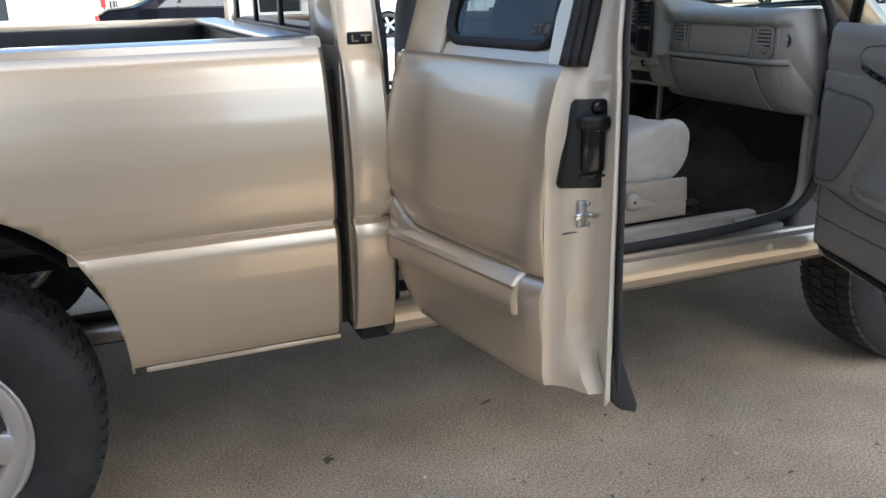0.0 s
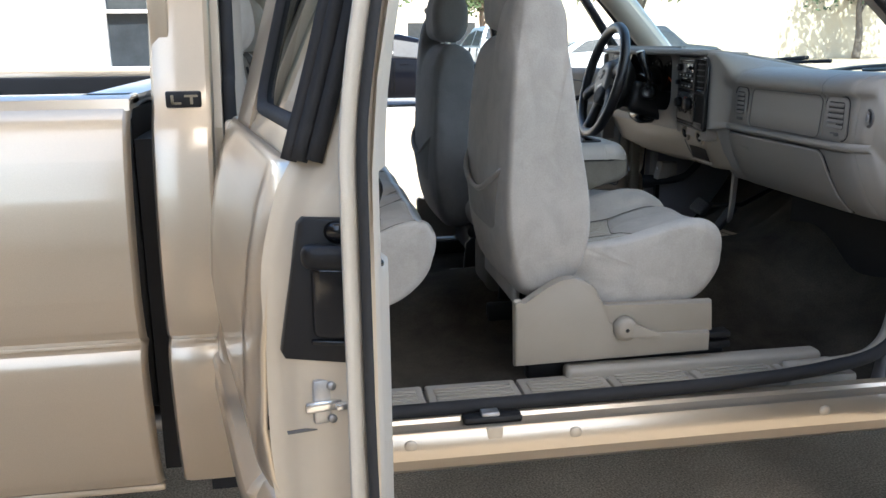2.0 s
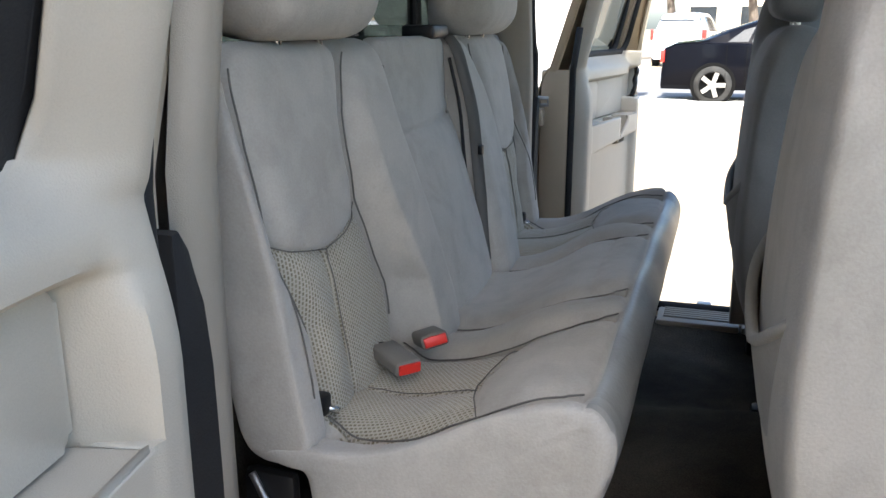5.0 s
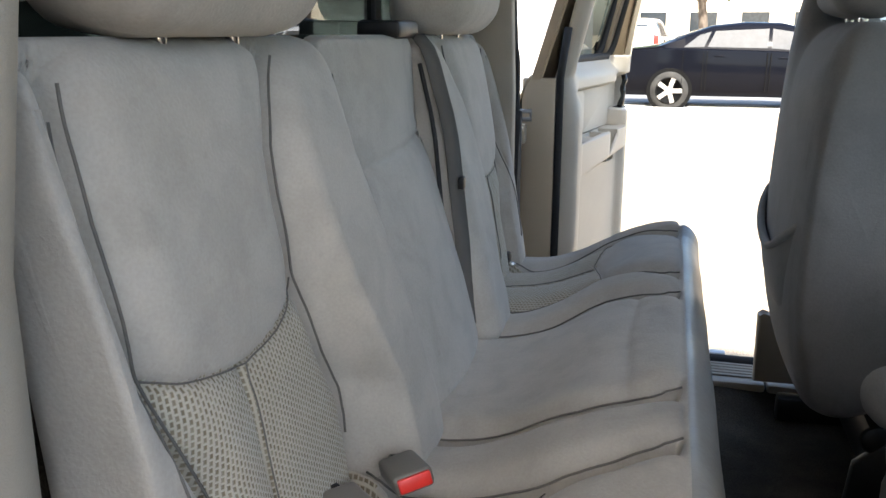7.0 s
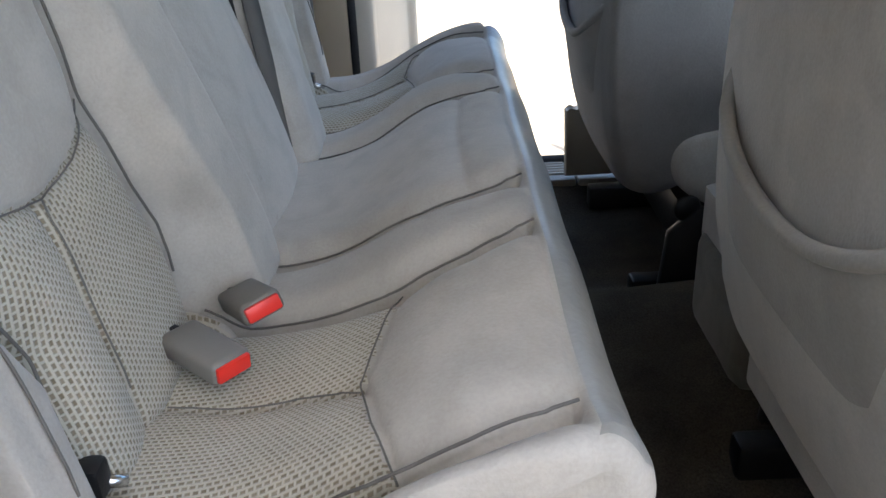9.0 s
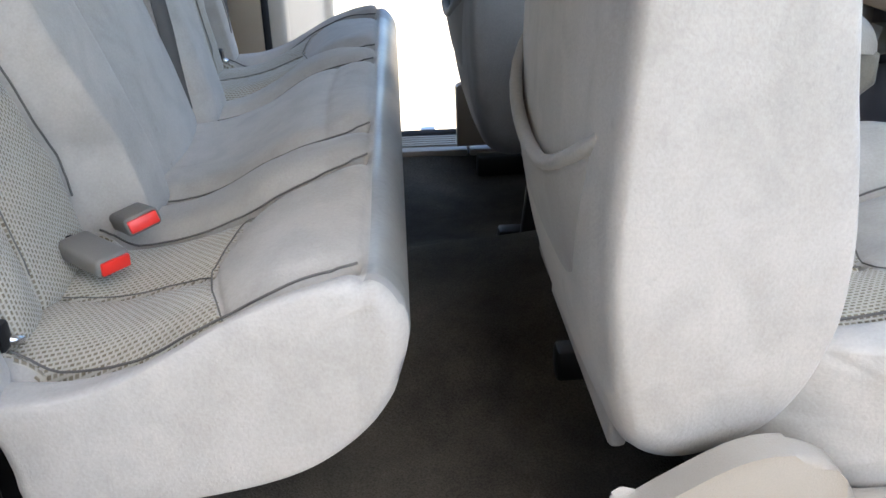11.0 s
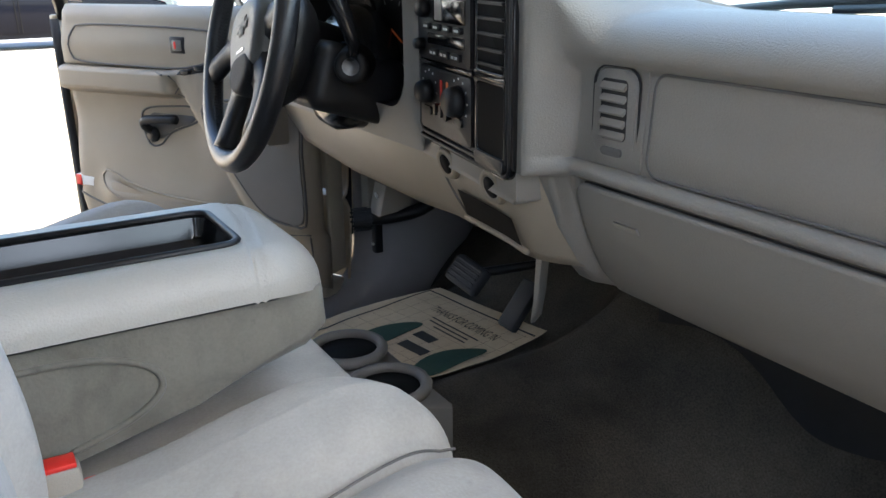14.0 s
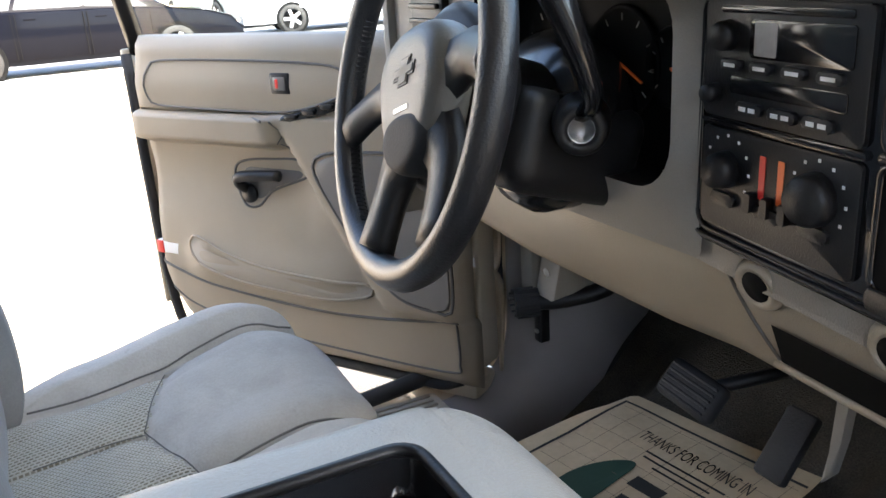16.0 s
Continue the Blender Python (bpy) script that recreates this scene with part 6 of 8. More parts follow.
def mid_post(G):
    e = np.interp(G[..., 2], *zip(*KE))
    G[..., 1] *= (e - 0.003) / 0.178
    k = np.clip((G[..., 0] - 0.13) / 0.04, 0, 1)
    G[..., 0] += k * (0.022 * (1 - (np.abs(G[..., 1]) / 0.19) ** 2) - 0.012 + np.interp(G[..., 2], [0.86, 0.95, 1.08, 1.20, 1.31], [0.026, 0.018, -0.004, -0.024, -0.028]))
    return G


fr = lambda G: G[..., 0] > 0.125
for s in (-1, 1):
    a, b = (-0.665, -0.172) if s < 0 else (0.172, 0.665)
    sm = groove(line(2, 1, KW, s), fr) + groove(line(2, 1, KO, s), fr)
    sm += groove(line(2, 1, [(0.8, 0.49), (0.95, 0.498), (1.055, 0.502)], s, hi=1.053), fr, 0.005, 0.0042, 0.006)
    sm += groove(line(1, 2, KV, s, 0.36, 0.637), fr, 0.005, 0.0042, 0.006)
    sm += groove(lambda G: np.abs(G[..., 1]) - 0.648, lambda G: (G[..., 0] > 0.10) & (G[..., 2] > 0.9), 0.003, 0.004, 0.0)

    def sp(c, s=s):
        y = c[:, 1] * s
        ins = (c[:, 0] > 0.13) & (c[:, 2] < np.interp(y, *zip(*KV))) & (y > np.interp(c[:, 2], *zip(*KW))) & (y < np.interp(c[:, 2], *zip(*KO)))
        return ins.astype(int)
    p = pillow(BL, "y", a, b, 0.026, 230, outer_post(s), sm, sp)
    ob = add_parts(p, {0: ("backrest", VELOUR, "grey velour outer backrest"), 1: ("insert", WOVEN, "woven dotted insert")}, bench)
    uv_plan(ob[1], lambda c: c.z, lambda c: c.y)
    BV = np.vstack([q[0] for q in p.values()])
    BV = BV[BV[:, 0] > 0.12]
    swap = lambda ps: [(b, a) for a, b in ps]
    crease_line(BV, swap(along(KW, 0.90, 1.305, 64, s)), (1, 2), 0, bench)
    crease_line(BV, swap(along(KO, 0.90, 1.295, 64, s)), (1, 2), 0, bench)
    part("piping", tube([(float(np.interp(z, [0.85, 1.18, 1.29], [0.203, 0.163, 0.145])), s * 0.6625, z) for z in np.linspace(0.87, 1.28, 40)], 0.0036, 6), VELOUR, bench, "corded edge of the side panel", smooth=True)
    crease_line(BV, [(s * 0.640, z) for z in np.linspace(0.90, 1.27, 50)], (1, 2), 0, bench, 0.0012, 0.003)
    crease_line(BV, [(s * 0.498, z) for z in np.linspace(0.885, 1.05, 30)], (1, 2), 0, bench, 0.0009, 0.005)
    crease_line(BV, [(s * y, float(np.interp(y, *zip(*KV)))) for y in np.linspace(0.368, 0.625, 40)], (1, 2), 0, bench, 0.0009, 0.005)
p = pillow(BL, "y", -0.178, 0.178, 0.026, 120, mid_post, groove(lambda G: G[..., 2] - 1.165 - 0.05 * G[..., 1], fr, 0.006, 0.006, 0.006))
add_parts(p, {0: ("backrest", VELOUR, "grey velour middle backrest")}, bench)
for s in (-1, 1):
    # Dark cord stands in for the shade in the crease beside the middle section
    part("section_gap", tube([(float(np.interp(z, [0.86, 1.0, 1.16, 1.30], [0.224, 0.202, 0.178, 0.148])) - 0.0075, s * (float(np.interp(z, *zip(*KE))) - 0.010), z) for z in np.linspace(0.865, 1.28, 40)], 0.004, 6), RUBBER, bench, "dark gap between backrest sections", smooth=True)
HL = loop2([(0.06, 1.335), (0.15, 1.325), (0.195, 1.36), (0.20, 1.42), (0.18, 1.48), (0.12, 1.505), (0.07, 1.48), (0.05, 1.40)], 48)
for s in (-1, 1):
    p = pillow(HL, "y", s * 0.43 - 0.155, s * 0.43 + 0.155, 0.06, 26)
    add_parts(p, {0: ("headrest", VELOUR, "rounded grey headrest")}, bench)
    for d in (-0.06, 0.06):
        part("headrest_post", tube([(0.125, s * 0.43 + d, 1.30), (0.125, s * 0.43 + d, 1.36)], 0.007, 8), CHROME, bench, smooth=True)
# belt anchors at the outer corners, buckles between cushion and back
for s in (-1, 1):
    bx("belt_slot", (0.195, s * 0.580 - 0.012, 0.848), (0.226, s * 0.580 + 0.012, 0.878), BLACK, bench, "dark belt anchor slot", 0.006)
    part("anchor_tongue", tube([(0.215, s * 0.578, 0.858), (0.236, s * 0.570, 0.852)], 0.005, 6), CHROME, bench, "bright anchor", smooth=True)
# seat hinge and bracket in the gap by the near end
for s in (-1, 1):
    bx("hinge_bracket", (0.14, s * 0.65 - 0.012, 0.60), (0.215, s * 0.65 + 0.012, 0.80), BLACK, bench, "black bench hinge bracket", 0.012)
    part("hinge_bar", tube([(0.16, s * 0.668, 0.80), (0.21, s * 0.668, 0.70)], 0.005, 6), STEEL, bench, "", smooth=True)
    bx("bench_leg", (0.24, s * 0.45 - 0.02, 0.53), (0.30, s * 0.45 + 0.02, 0.72), BLACK, bench, "", 0.008)


def buckle(x, y, z, rz, ry, rx=0):
    m = pose(x, y, z, rx, ry, rz)
    b = soft(part("belt_buckle", box((-0.048, -0.021, -0.011), (0.03, 0.021, 0.011), 0.006, 3), GREY, bench, "grey seat belt buckle with a red button", m=m), 40)
    bx("red_button", (0.0280, -0.0175, -0.0075), (0.0335, 0.0175, 0.0075), RED, b, "red release button", 0.002)
    part("buckle_stalk", tube([(-0.05, 0, 0), (-0.09, 0.004, -0.01)], 0.009, 6), BLACK, b, "", smooth=True)


buckle(0.268, -0.436, 0.874, -38, 4)
buckle(0.292, -0.362, 0.884, -58, -14, 12)
# centre belt running down the split
bz = np.linspace(0.868, 1.325, 24)
bw = [(float(np.interp(z, [0.86, 1.0, 1.16, 1.30, 1.33], [0.238, 0.222, 0.196, 0.160, 0.135])), float(np.interp(z, *zip(*KE))) - 0.004, float(z)) for z in bz]
V, F = sheet(range(len(bw)), (-1, 1), lambda i, k: (bw[i][0] - 0.010 * k, bw[i][1] - 0.008 * k, bw[i][2]))
thick(raw("centre_belt", V, F, WEB, bench, "grey seat belt webbing in the backrest split"), 0.002, 0)
bx("belt_guide", (0.07, 0.10, 1.318), (0.14, 0.20, 1.345), BLACK, bench, "black belt guide", 0.008)
bx("belt_tongue", (0.212, 0.165, 1.085), (0.222, 0.180, 1.105), BLACK, bench, "", 0.002)


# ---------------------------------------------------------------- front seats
# Same velour darkened: cabin shade put into the driver's backrest and headrest colour
SEAT_SHADE = velour("velour darkened for cabin shade", (0.19, 0.184, 0.176))
# Velour with the rear-facing pocket's shade put into its colour
POCKET_SHADE = velour("velour darkened for pocket shade", (0.27, 0.26, 0.24))


def front_seat(m, label, driver=False):
    """Built as the passenger's: outboard is -y."""
    hump = spline([(0.772, 0.0, 0.762), (0.788, 0.0, 0.757), (0.82, 0.0, 0.777), (0.868, 0.0, 0.806), (0.905, 0.0, 0.815), (0.945, 0.0, 0.806), (0.978, 0.0, 0.770), (0.998, 0.0, 0.715), (1.012, 0.0, 0.682), (1.045, 0.0, 0.664)], 30)
    base = [(0.775, 0.605)] + [(q[0], q[2]) for q in hump] + [(1.258, 0.666), (1.264, 0.660), (1.264, 0.612)]
    seat = soft(part("front_seat", prism(base, "y", -0.752, -0.722, 0.008, 2), TRIM, truck, label), 40)
    seat.matrix_basis = m
    bm = prism([(0.86, 0.60), (0.87, 0.70), (0.92, 0.745), (0.98, 0.72), (1.02, 0.66), (1.24, 0.65), (1.24, 0.60)], "y", -0.215, -0.195, 0.006)
    soft(part("side_cover", bm, BLACK, seat, "inner plastic side cover"), 40)
    bm = prism([(0.965, 0.76), (1.0, 0.735), (1.268, 0.738), (1.274, 0.66), (1.03, 0.652), (0.97, 0.69)], "y", -0.742, -0.715, 0.006)
    soft(part("front_cover", bm, TRIM, seat, "lower plastic cover"), 40)
    bx("seat_rail", (0.82, -0.70, 0.545), (1.33, -0.66, 0.60), BLACK, seat, "black seat rail", 0.008)
    bx("seat_rail", (0.82, -0.26, 0.545), (1.33, -0.22, 0.60), BLACK, seat, "", 0.008)
    if not driver:
        bx("rail_end", (1.262, -0.742, 0.612), (1.325, -0.70, 0.632), BLACK, seat, "", 0.006)
        bx("rail_end", (1.262, -0.742, 0.638), (1.325, -0.70, 0.655), BLACK, seat, "", 0.006)
    bx("underframe", (0.92, -0.70, 0.60), (1.20, -0.24, 0.70), BLACK, seat, "", 0.02)
    # recline knob and lever
    k = part("recline_knob", revolve([(0.0, 0.022), (0.016, 0.022), (0.027, 0.018), (0.03, 0.0)], 28, "y"), TRIM, seat, "round recline lever", smooth=True, m=pose(1.043, -0.748, 0.685, 0, 0, 180))
    lv = soft(part("lever_arm", prism([(1.05, 0.665), (1.06, 0.70), (1.125, 0.672), (1.13, 0.661)], "y", -0.77, -0.757, 0.004), TRIM, seat), 40)
    part("knob_screw", revolve([(0.0, 0.001), (0.005, 0.0)], 10, "y"), BLACK, k, smooth=True, m=Matrix.Translation((0, 0.0225, 0)))
    # cushion
    cl = loop2([(0.87, 0.80), (0.92, 0.745), (1.03, 0.715), (1.18, 0.712), (1.28, 0.735), (1.335, 0.79), (1.35, 0.845), (1.325, 0.893), (1.26, 0.912), (1.17, 0.895), (1.06, 0.868), (0.95, 0.855), (0.88, 0.84)], 150)

    def post(G):
        k = np.clip((G[..., 2] - 0.80) / 0.06, 0, 1)
        e = (G[..., 1] + 0.46) / 0.245
        G[..., 2] += k * (0.022 * np.clip((np.abs(e) - 0.5) / 0.3, 0, 1) - 0.012 * (1 - np.clip(np.abs(e) / 0.6, 0, 1)))
        G[..., 1] += 0.05 * np.clip((-G[..., 1] - 0.55) / 0.15, 0, 1) * np.clip((1.02 - G[..., 0]) / 0.12, 0, 1)
        fr = np.clip((G[..., 0] - 1.15) / 0.2, 0, 1)
        G[..., 0] -= 0.045 * fr * np.clip(np.abs(e), 0, 1.1) ** 3
        G[..., 2] -= k * 0.03 * fr * np.clip((np.abs(e) - 0.55) / 0.45, 0, 1) ** 2 * 0.6
        return G
    t = lambda G: G[..., 2] > 0.79
    KI = [(0.9, -0.345), (1.04, -0.348), (1.16, -0.36), (1.25, -0.357), (1.33, -0.345)]
    KX = [(0.9, -0.63), (1.0, -0.625), (1.14, -0.618), (1.25, -0.625), (1.33, -0.618)]
    KN = [(0.9, -0.512), (1.0, -0.514), (1.095, -0.506)]
    KJ = [(-0.62, 1.138), (-0.56, 1.112), (-0.506, 1.093), (-0.43, 1.112), (-0.352, 1.140)]
    sm = groove(line(0, 1, KI), t, 0.007) + groove(line(0, 1, KX), t, 0.007)
    sm += groove(line(0, 1, KN, hi=1.093), t, 0.005, 0.0042, 0.006) + groove(line(1, 0, KJ, 1, -0.62, -0.35), t, 0.005, 0.0042, 0.006)
    sm += groove(lambda G: G[..., 2] - 0.852 - 0.02 * np.sin(G[..., 0] * 9), lambda G: G[..., 1] < -0.665, 0.003, 0.004, 0.002)
    for i in range(7):
        sm.append(lambda G, i=i: ssum(G, lambda G: G[..., 0] - (1.0 + 0.034 * i) + 0.10 * (G[..., 2] - 0.78) + 0.006 * np.sin(40 * G[..., 2] + i), 0.0018, 0.007, lambda G: (G[..., 1] < -0.66) & (G[..., 2] < 0.83) & (G[..., 2] > 0.755) & (G[..., 0] > 0.96)))

    def sp(c):
        y = c[:, 1]
        ins = (c[:, 2] > 0.81) & (y < np.interp(c[:, 0], *zip(*KI))) & (y > np.interp(c[:, 0], *zip(*KX))) & (c[:, 0] < np.interp(y, *zip(*KJ)))
        return ins.astype(int)
    p = pillow(cl, "y", -0.705, -0.205, 0.035, 200, post, sm, sp)
    ob = add_parts(p, {0: ("cushion", VELOUR, "grey velour seat cushion"), 1: ("insert", WOVEN, "woven dotted insert")}, seat)
    uv_plan(ob[1], lambda c: c.x, lambda c: c.y)
    CV = np.vstack([q[0] for q in p.values()])
    crease_line(CV, along(KI, 0.97, 1.32, 60), (0, 1), 2, seat, 0.0015, 0.012)
    crease_line(CV, along(KX, 0.97, 1.31, 60), (0, 1), 2, seat, 0.0015, 0.012)
    crease_line(CV, along(KN, 0.97, 1.093, 26), (0, 1), 2, seat, 0.0009, 0.005)
    crease_line(CV, along(KJ, -0.615, -0.355, 44, 1, False), (0, 1), 2, seat, 0.0009, 0.005)
    # backrest with the outboard belt tower
    bl = loop2([(0.805, 0.762), (0.862, 0.745), (0.925, 0.785), (0.958, 0.87), (0.962, 0.96), (0.948, 1.05), (0.926, 1.16), (0.906, 1.26), (0.90, 1.33), (0.86, 1.365), (0.815, 1.36), (0.785, 1.31), (0.770, 1.20), (0.762, 1.05), (0.765, 0.92), (0.78, 0.83)], 150)

    def bpost(G):
        z = G[..., 2]
        e = (G[..., 1] + 0.455) / 0.25
        w = np.interp(z, [0.76, 0.9, 1.1, 1.25, 1.37], [0.90, 0.98, 1.0, 0.93, 0.84])
        G[..., 1] = -0.455 + (G[..., 1] + 0.455) * np.where(e > 0, w, 0.5 * w + 0.5)
        tw = np.clip((-0.50 - G[..., 1]) / 0.075, 0, 1)
        tw = tw * tw * (3 - 2 * tw)
        up = np.clip((z - 1.10) / 0.265, 0, 1.2)
        G[..., 2] += tw * up * 0.115
        G[..., 1] += -0.012 * up * tw + 0.02 * tw * np.clip((z - 1.30) / 0.06, 0, 1)
        fr = np.clip((G[..., 0] - 0.86) / 0.08, 0, 1)
        G[..., 0] += fr * 0.02 * (np.clip((np.abs(e) - 0.5) / 0.25, 0, 1) - 0.4)
        G[..., 0] -= (1 - np.clip((G[..., 0] - 0.78) / 0.05, 0, 1)) * 0.012 * (1 - np.clip(np.abs(e), 0, 1) ** 2)
        return G
    f = lambda G: G[..., 0] > 0.90
    bsm = groove(lambda G: G[..., 1] + 0.60, f, 0.007) + groove(lambda G: G[..., 1] + 0.31, f, 0.007)
    bk = lambda G: (G[..., 0] < 0.80) & (G[..., 2] > 0.84)
    bsm += groove(lambda G: G[..., 1] + 0.668, bk, 0.003, 0.004, 0.002) + groove(lambda G: G[..., 1] + 0.245, bk, 0.003, 0.004, 0.002)
    bsm += groove(lambda G: G[..., 0] - 0.79, lambda G: (G[..., 1] < -0.66) & (G[..., 2] > 0.84), 0.002, 0.004, 0.0)
    p = pillow(bl, "y", -0.705, -0.205, 0.05, 150, bpost, bsm)
    # The driver's seat takes the darkened velour in place of real shade
    cloth = SEAT_SHADE if driver else VELOUR
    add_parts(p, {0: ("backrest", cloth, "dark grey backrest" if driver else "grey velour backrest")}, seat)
    bx("belt_guide", (0.80, -0.655, 1.474), (0.90, -0.60, 1.50), TRIM, seat, "belt outlet", 0.01)
    hl = loop2([(0.80, 1.385), (0.87, 1.375), (0.905, 1.42), (0.905, 1.49), (0.875, 1.55), (0.82, 1.56), (0.79, 1.50), (0.785, 1.43)], 40)
    p = pillow(hl, "y", -0.545, -0.305, 0.05, 20)
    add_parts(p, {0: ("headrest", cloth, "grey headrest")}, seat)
    for y in (-0.48, -0.37):
        part("headrest_post", tube([(0.84, y, 1.34), (0.84, y, 1.40)], 0.007, 8), CHROME, seat, smooth=True)
    # map pocket on the back
    V, F = [], []
    us, vs = np.linspace(-1, 1, 19), np.linspace(0, 1, 12)
    def pk(u, v):
        ztop = 1.075 - 0.085 * (1 - u * u) ** 0.8 * 1.0
        z = 0.875 + v * (ztop - 0.875)
        x = float(np.interp(z, [0.83, 0.92, 1.05, 1.2], [0.776, 0.763, 0.760, 0.768])) - 0.022 * (1 - u ** 4) * (0.15 + 0.85 * v) * min(1, v * 4) + 0.016 * abs(u) ** 7 - 0.001
        return (x, -0.455 + 0.208 * u * (0.86 + 0.14 * v), z)
    V, F = sheet(us, vs, pk)
    thick(raw("map_pocket", V, F, SEAT_SHADE if driver else POCKET_SHADE, seat, "sagging map pocket on the seat back"), 0.006, 0)
    part("pocket_hem", tube([pk(u, 1.0) for u in us], 0.008, 6), SEAT_SHADE if driver else POCKET_SHADE, seat, "", smooth=True)
    if not driver:
        bx("back_skirt", (0.800, -0.62, 0.72), (0.82, -0.29, 0.80), VELOUR, seat, "fabric skirt under the seat back", 0.008, 3)
    # tilt release and belt buckle on the inboard side
    if not driver:
        for x0, zt in ((0.966, 0.908), (1.002, 0.878)):
            b = bx("belt_buckle", (x0, -0.232, zt - 0.075), (x0 + 0.038, -0.204, zt - 0.004), TRIM, seat, "pale grey seat belt buckle", 0.006)
            bx("red_button", (x0 + 0.003, -0.229, zt - 0.006), (x0 + 0.035, -0.207, zt), RED, b, "red release button", 0.002)
            bx("buckle_stalk", (x0 + 0.008, -0.215, zt - 0.16), (x0 + 0.026, -0.205, zt - 0.07), BLACK, b, "", 0.003)
    part("recline_hinge", revolve([(0.0, 0.006), (0.02, 0.005), (0.024, 0.0)], 20, "y"), BLACK, seat, smooth=True, m=pose(0.90, -0.205, 0.74))
    return seat


front_seat(Matrix.Identity(4), "grey velour front passenger seat with a map pocket")
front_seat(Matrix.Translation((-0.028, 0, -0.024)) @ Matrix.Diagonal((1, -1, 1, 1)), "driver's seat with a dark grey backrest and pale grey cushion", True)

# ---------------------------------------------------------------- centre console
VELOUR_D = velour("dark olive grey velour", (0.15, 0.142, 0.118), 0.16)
console = soft(part("centre_console", prism([(0.86, 0.850), (0.88, 1.016), (1.10, 1.016), (1.240, 1.014), (1.262, 1.004), (1.264, 0.962), (1.240, 0.942), (1.12, 0.910), (0.98, 0.878)], "y", -0.188, 0.042, 0.016, 4), VELOUR_D, truck, "fold-down dark velour centre console with a vinyl lid"), 40)
part("console_bolster", tube(spline([(0.93, -0.189, 0.985), (1.02, -0.189, 0.984), (1.075, -0.189, 0.966), (1.088, -0.189, 0.940), (1.06, -0.189, 0.915), (1.0, -0.189, 0.895)], 30), 0.0035, 6), VELOUR_D, console, "arched seam on the console side", smooth=True)
LX0, LX1, LY0, LY1 = 0.87, 1.274, -0.200, 0.052
TX1, TY0, TY1 = 1.188, -0.152, -0.020


def lid_z(x, y):
    e = min(LX1 - x, y - LY0, LY1 - y)
    if x > LX1 - 0.07 and (y < LY0 + 0.07 or y > LY1 - 0.07):
        e = 0.07 - math.hypot(x - (LX1 - 0.07), (LY0 + 0.07 - y) if y < LY0 + 0.07 else (y - (LY1 - 0.07)))
    z = 1.010 + 0.046 * math.sqrt(max(0.0, 1 - (1 - min(max(e, 0.0), 0.04) / 0.04) ** 2))
    z -= 0.014 * max(0.0, (x - 1.20) / 0.074) ** 2
    for k in (1.200, 1.207):
        z -= 0.0022 * math.exp(-((x - k - 0.02 * math.cos(y * 12)) / 0.0022) ** 2)
    return z


def in_tray(x, y):
    r = 0.018
    q = Vector((max(0, x - (TX1 - r)), max(0, y - (TY1 - r), (TY0 + r) - y), 0)).length
    return r - q


def lid_pt(x, y):
    r = 0.07
    for yc, sg in ((LY0 + r, -1), (LY1 - r, 1)):
        if x > LX1 - r and (y - yc) * sg > 0:
            q = max(x - (LX1 - r), abs(y - yc))
            l = math.hypot(x - (LX1 - r), y - yc)
            if l > 1e-6:
                x, y = LX1 - r + (x - (LX1 - r)) * q / l, yc + (y - yc) * q / l
    d = in_tray(x, y)
    z = lid_z(x, y)
    if d > 0:
        z -= 0.026 * min(1.0, d / 0.007)
    return (x, y, z)


gx = sorted(set(np.linspace(LX0, LX1, 110).round(4)) | set(np.linspace(TX1 - 0.012, TX1 + 0.002, 10).round(4)) | set(np.linspace(LX1 - 0.03, LX1, 16).round(4)))
gy = sorted(set(np.linspace(LY0, LY1, 60).round(4)) | set(np.linspace(TY0 - 0.002, TY0 + 0.01, 9).round(4)) | set(np.linspace(TY1 - 0.01, TY1 + 0.002, 9).round(4)) | set(np.linspace(LY0, LY0 + 0.02, 14).round(4)) | set(np.linspace(LY1 - 0.02, LY1, 14).round(4)))
V, F = sheet(gx, gy, lid_pt)
for nm, mt, lb, keep in (("lid", VINYL, "padded warm grey vinyl lid", False), ("lid_tray", GLOSS, "sunken black tray in the lid", True)):
    fs = [f for f in F if (in_tray(sum(V[i][0] for i in f) / 4, sum(V[i][1] for i in f) / 4) > 0) == keep]
    idx = sorted({i for f in fs for i in f})
    lut = {v: i for i, v in enumerate(idx)}
    ob = raw(nm, [V[i] for i in idx], [tuple(lut[i] for i in f) for f in fs], mt, console, lb)
    soft(ob, 60)
    if not keep:
        lid = ob
rimp = [(LX0, TY0)] + [(TX1 - 0.018 + 0.018 * math.sin(t), TY0 + 0.018 - 0.018 * math.cos(t)) for t in np.linspace(0, math.pi / 2, 6)] + [(TX1 - 0.018 + 0.018 * math.cos(t), TY1 - 0.018 + 0.018 * math.sin(t)) for t in np.linspace(0, math.pi / 2, 6)] + [(LX0, TY1)]
part("tray_rim", tube([(x, y, lid_z(x, y) + 0.001) for x, y in rimp], 0.0045, 6), BLACK, ob, "raised black rim", smooth=True)
part("lid_gap", tube([(0.88, LY0 + 0.009, 1.009), (1.15, LY0 + 0.009, 1.009), (1.205, LY0 + 0.010, 1.008), (1.24, LY0 + 0.028, 1.007), (1.262, LY0 + 0.06, 1.007), (1.265, LY1 - 0.06, 1.007)], 0.004, 5), RUBBER, lid, "", smooth=True)
bx("console_base", (0.84, -0.165, 0.60), (1.27, 0.06, 0.76), VELOUR_D, console, "lower centre seat section", 0.03, 3)
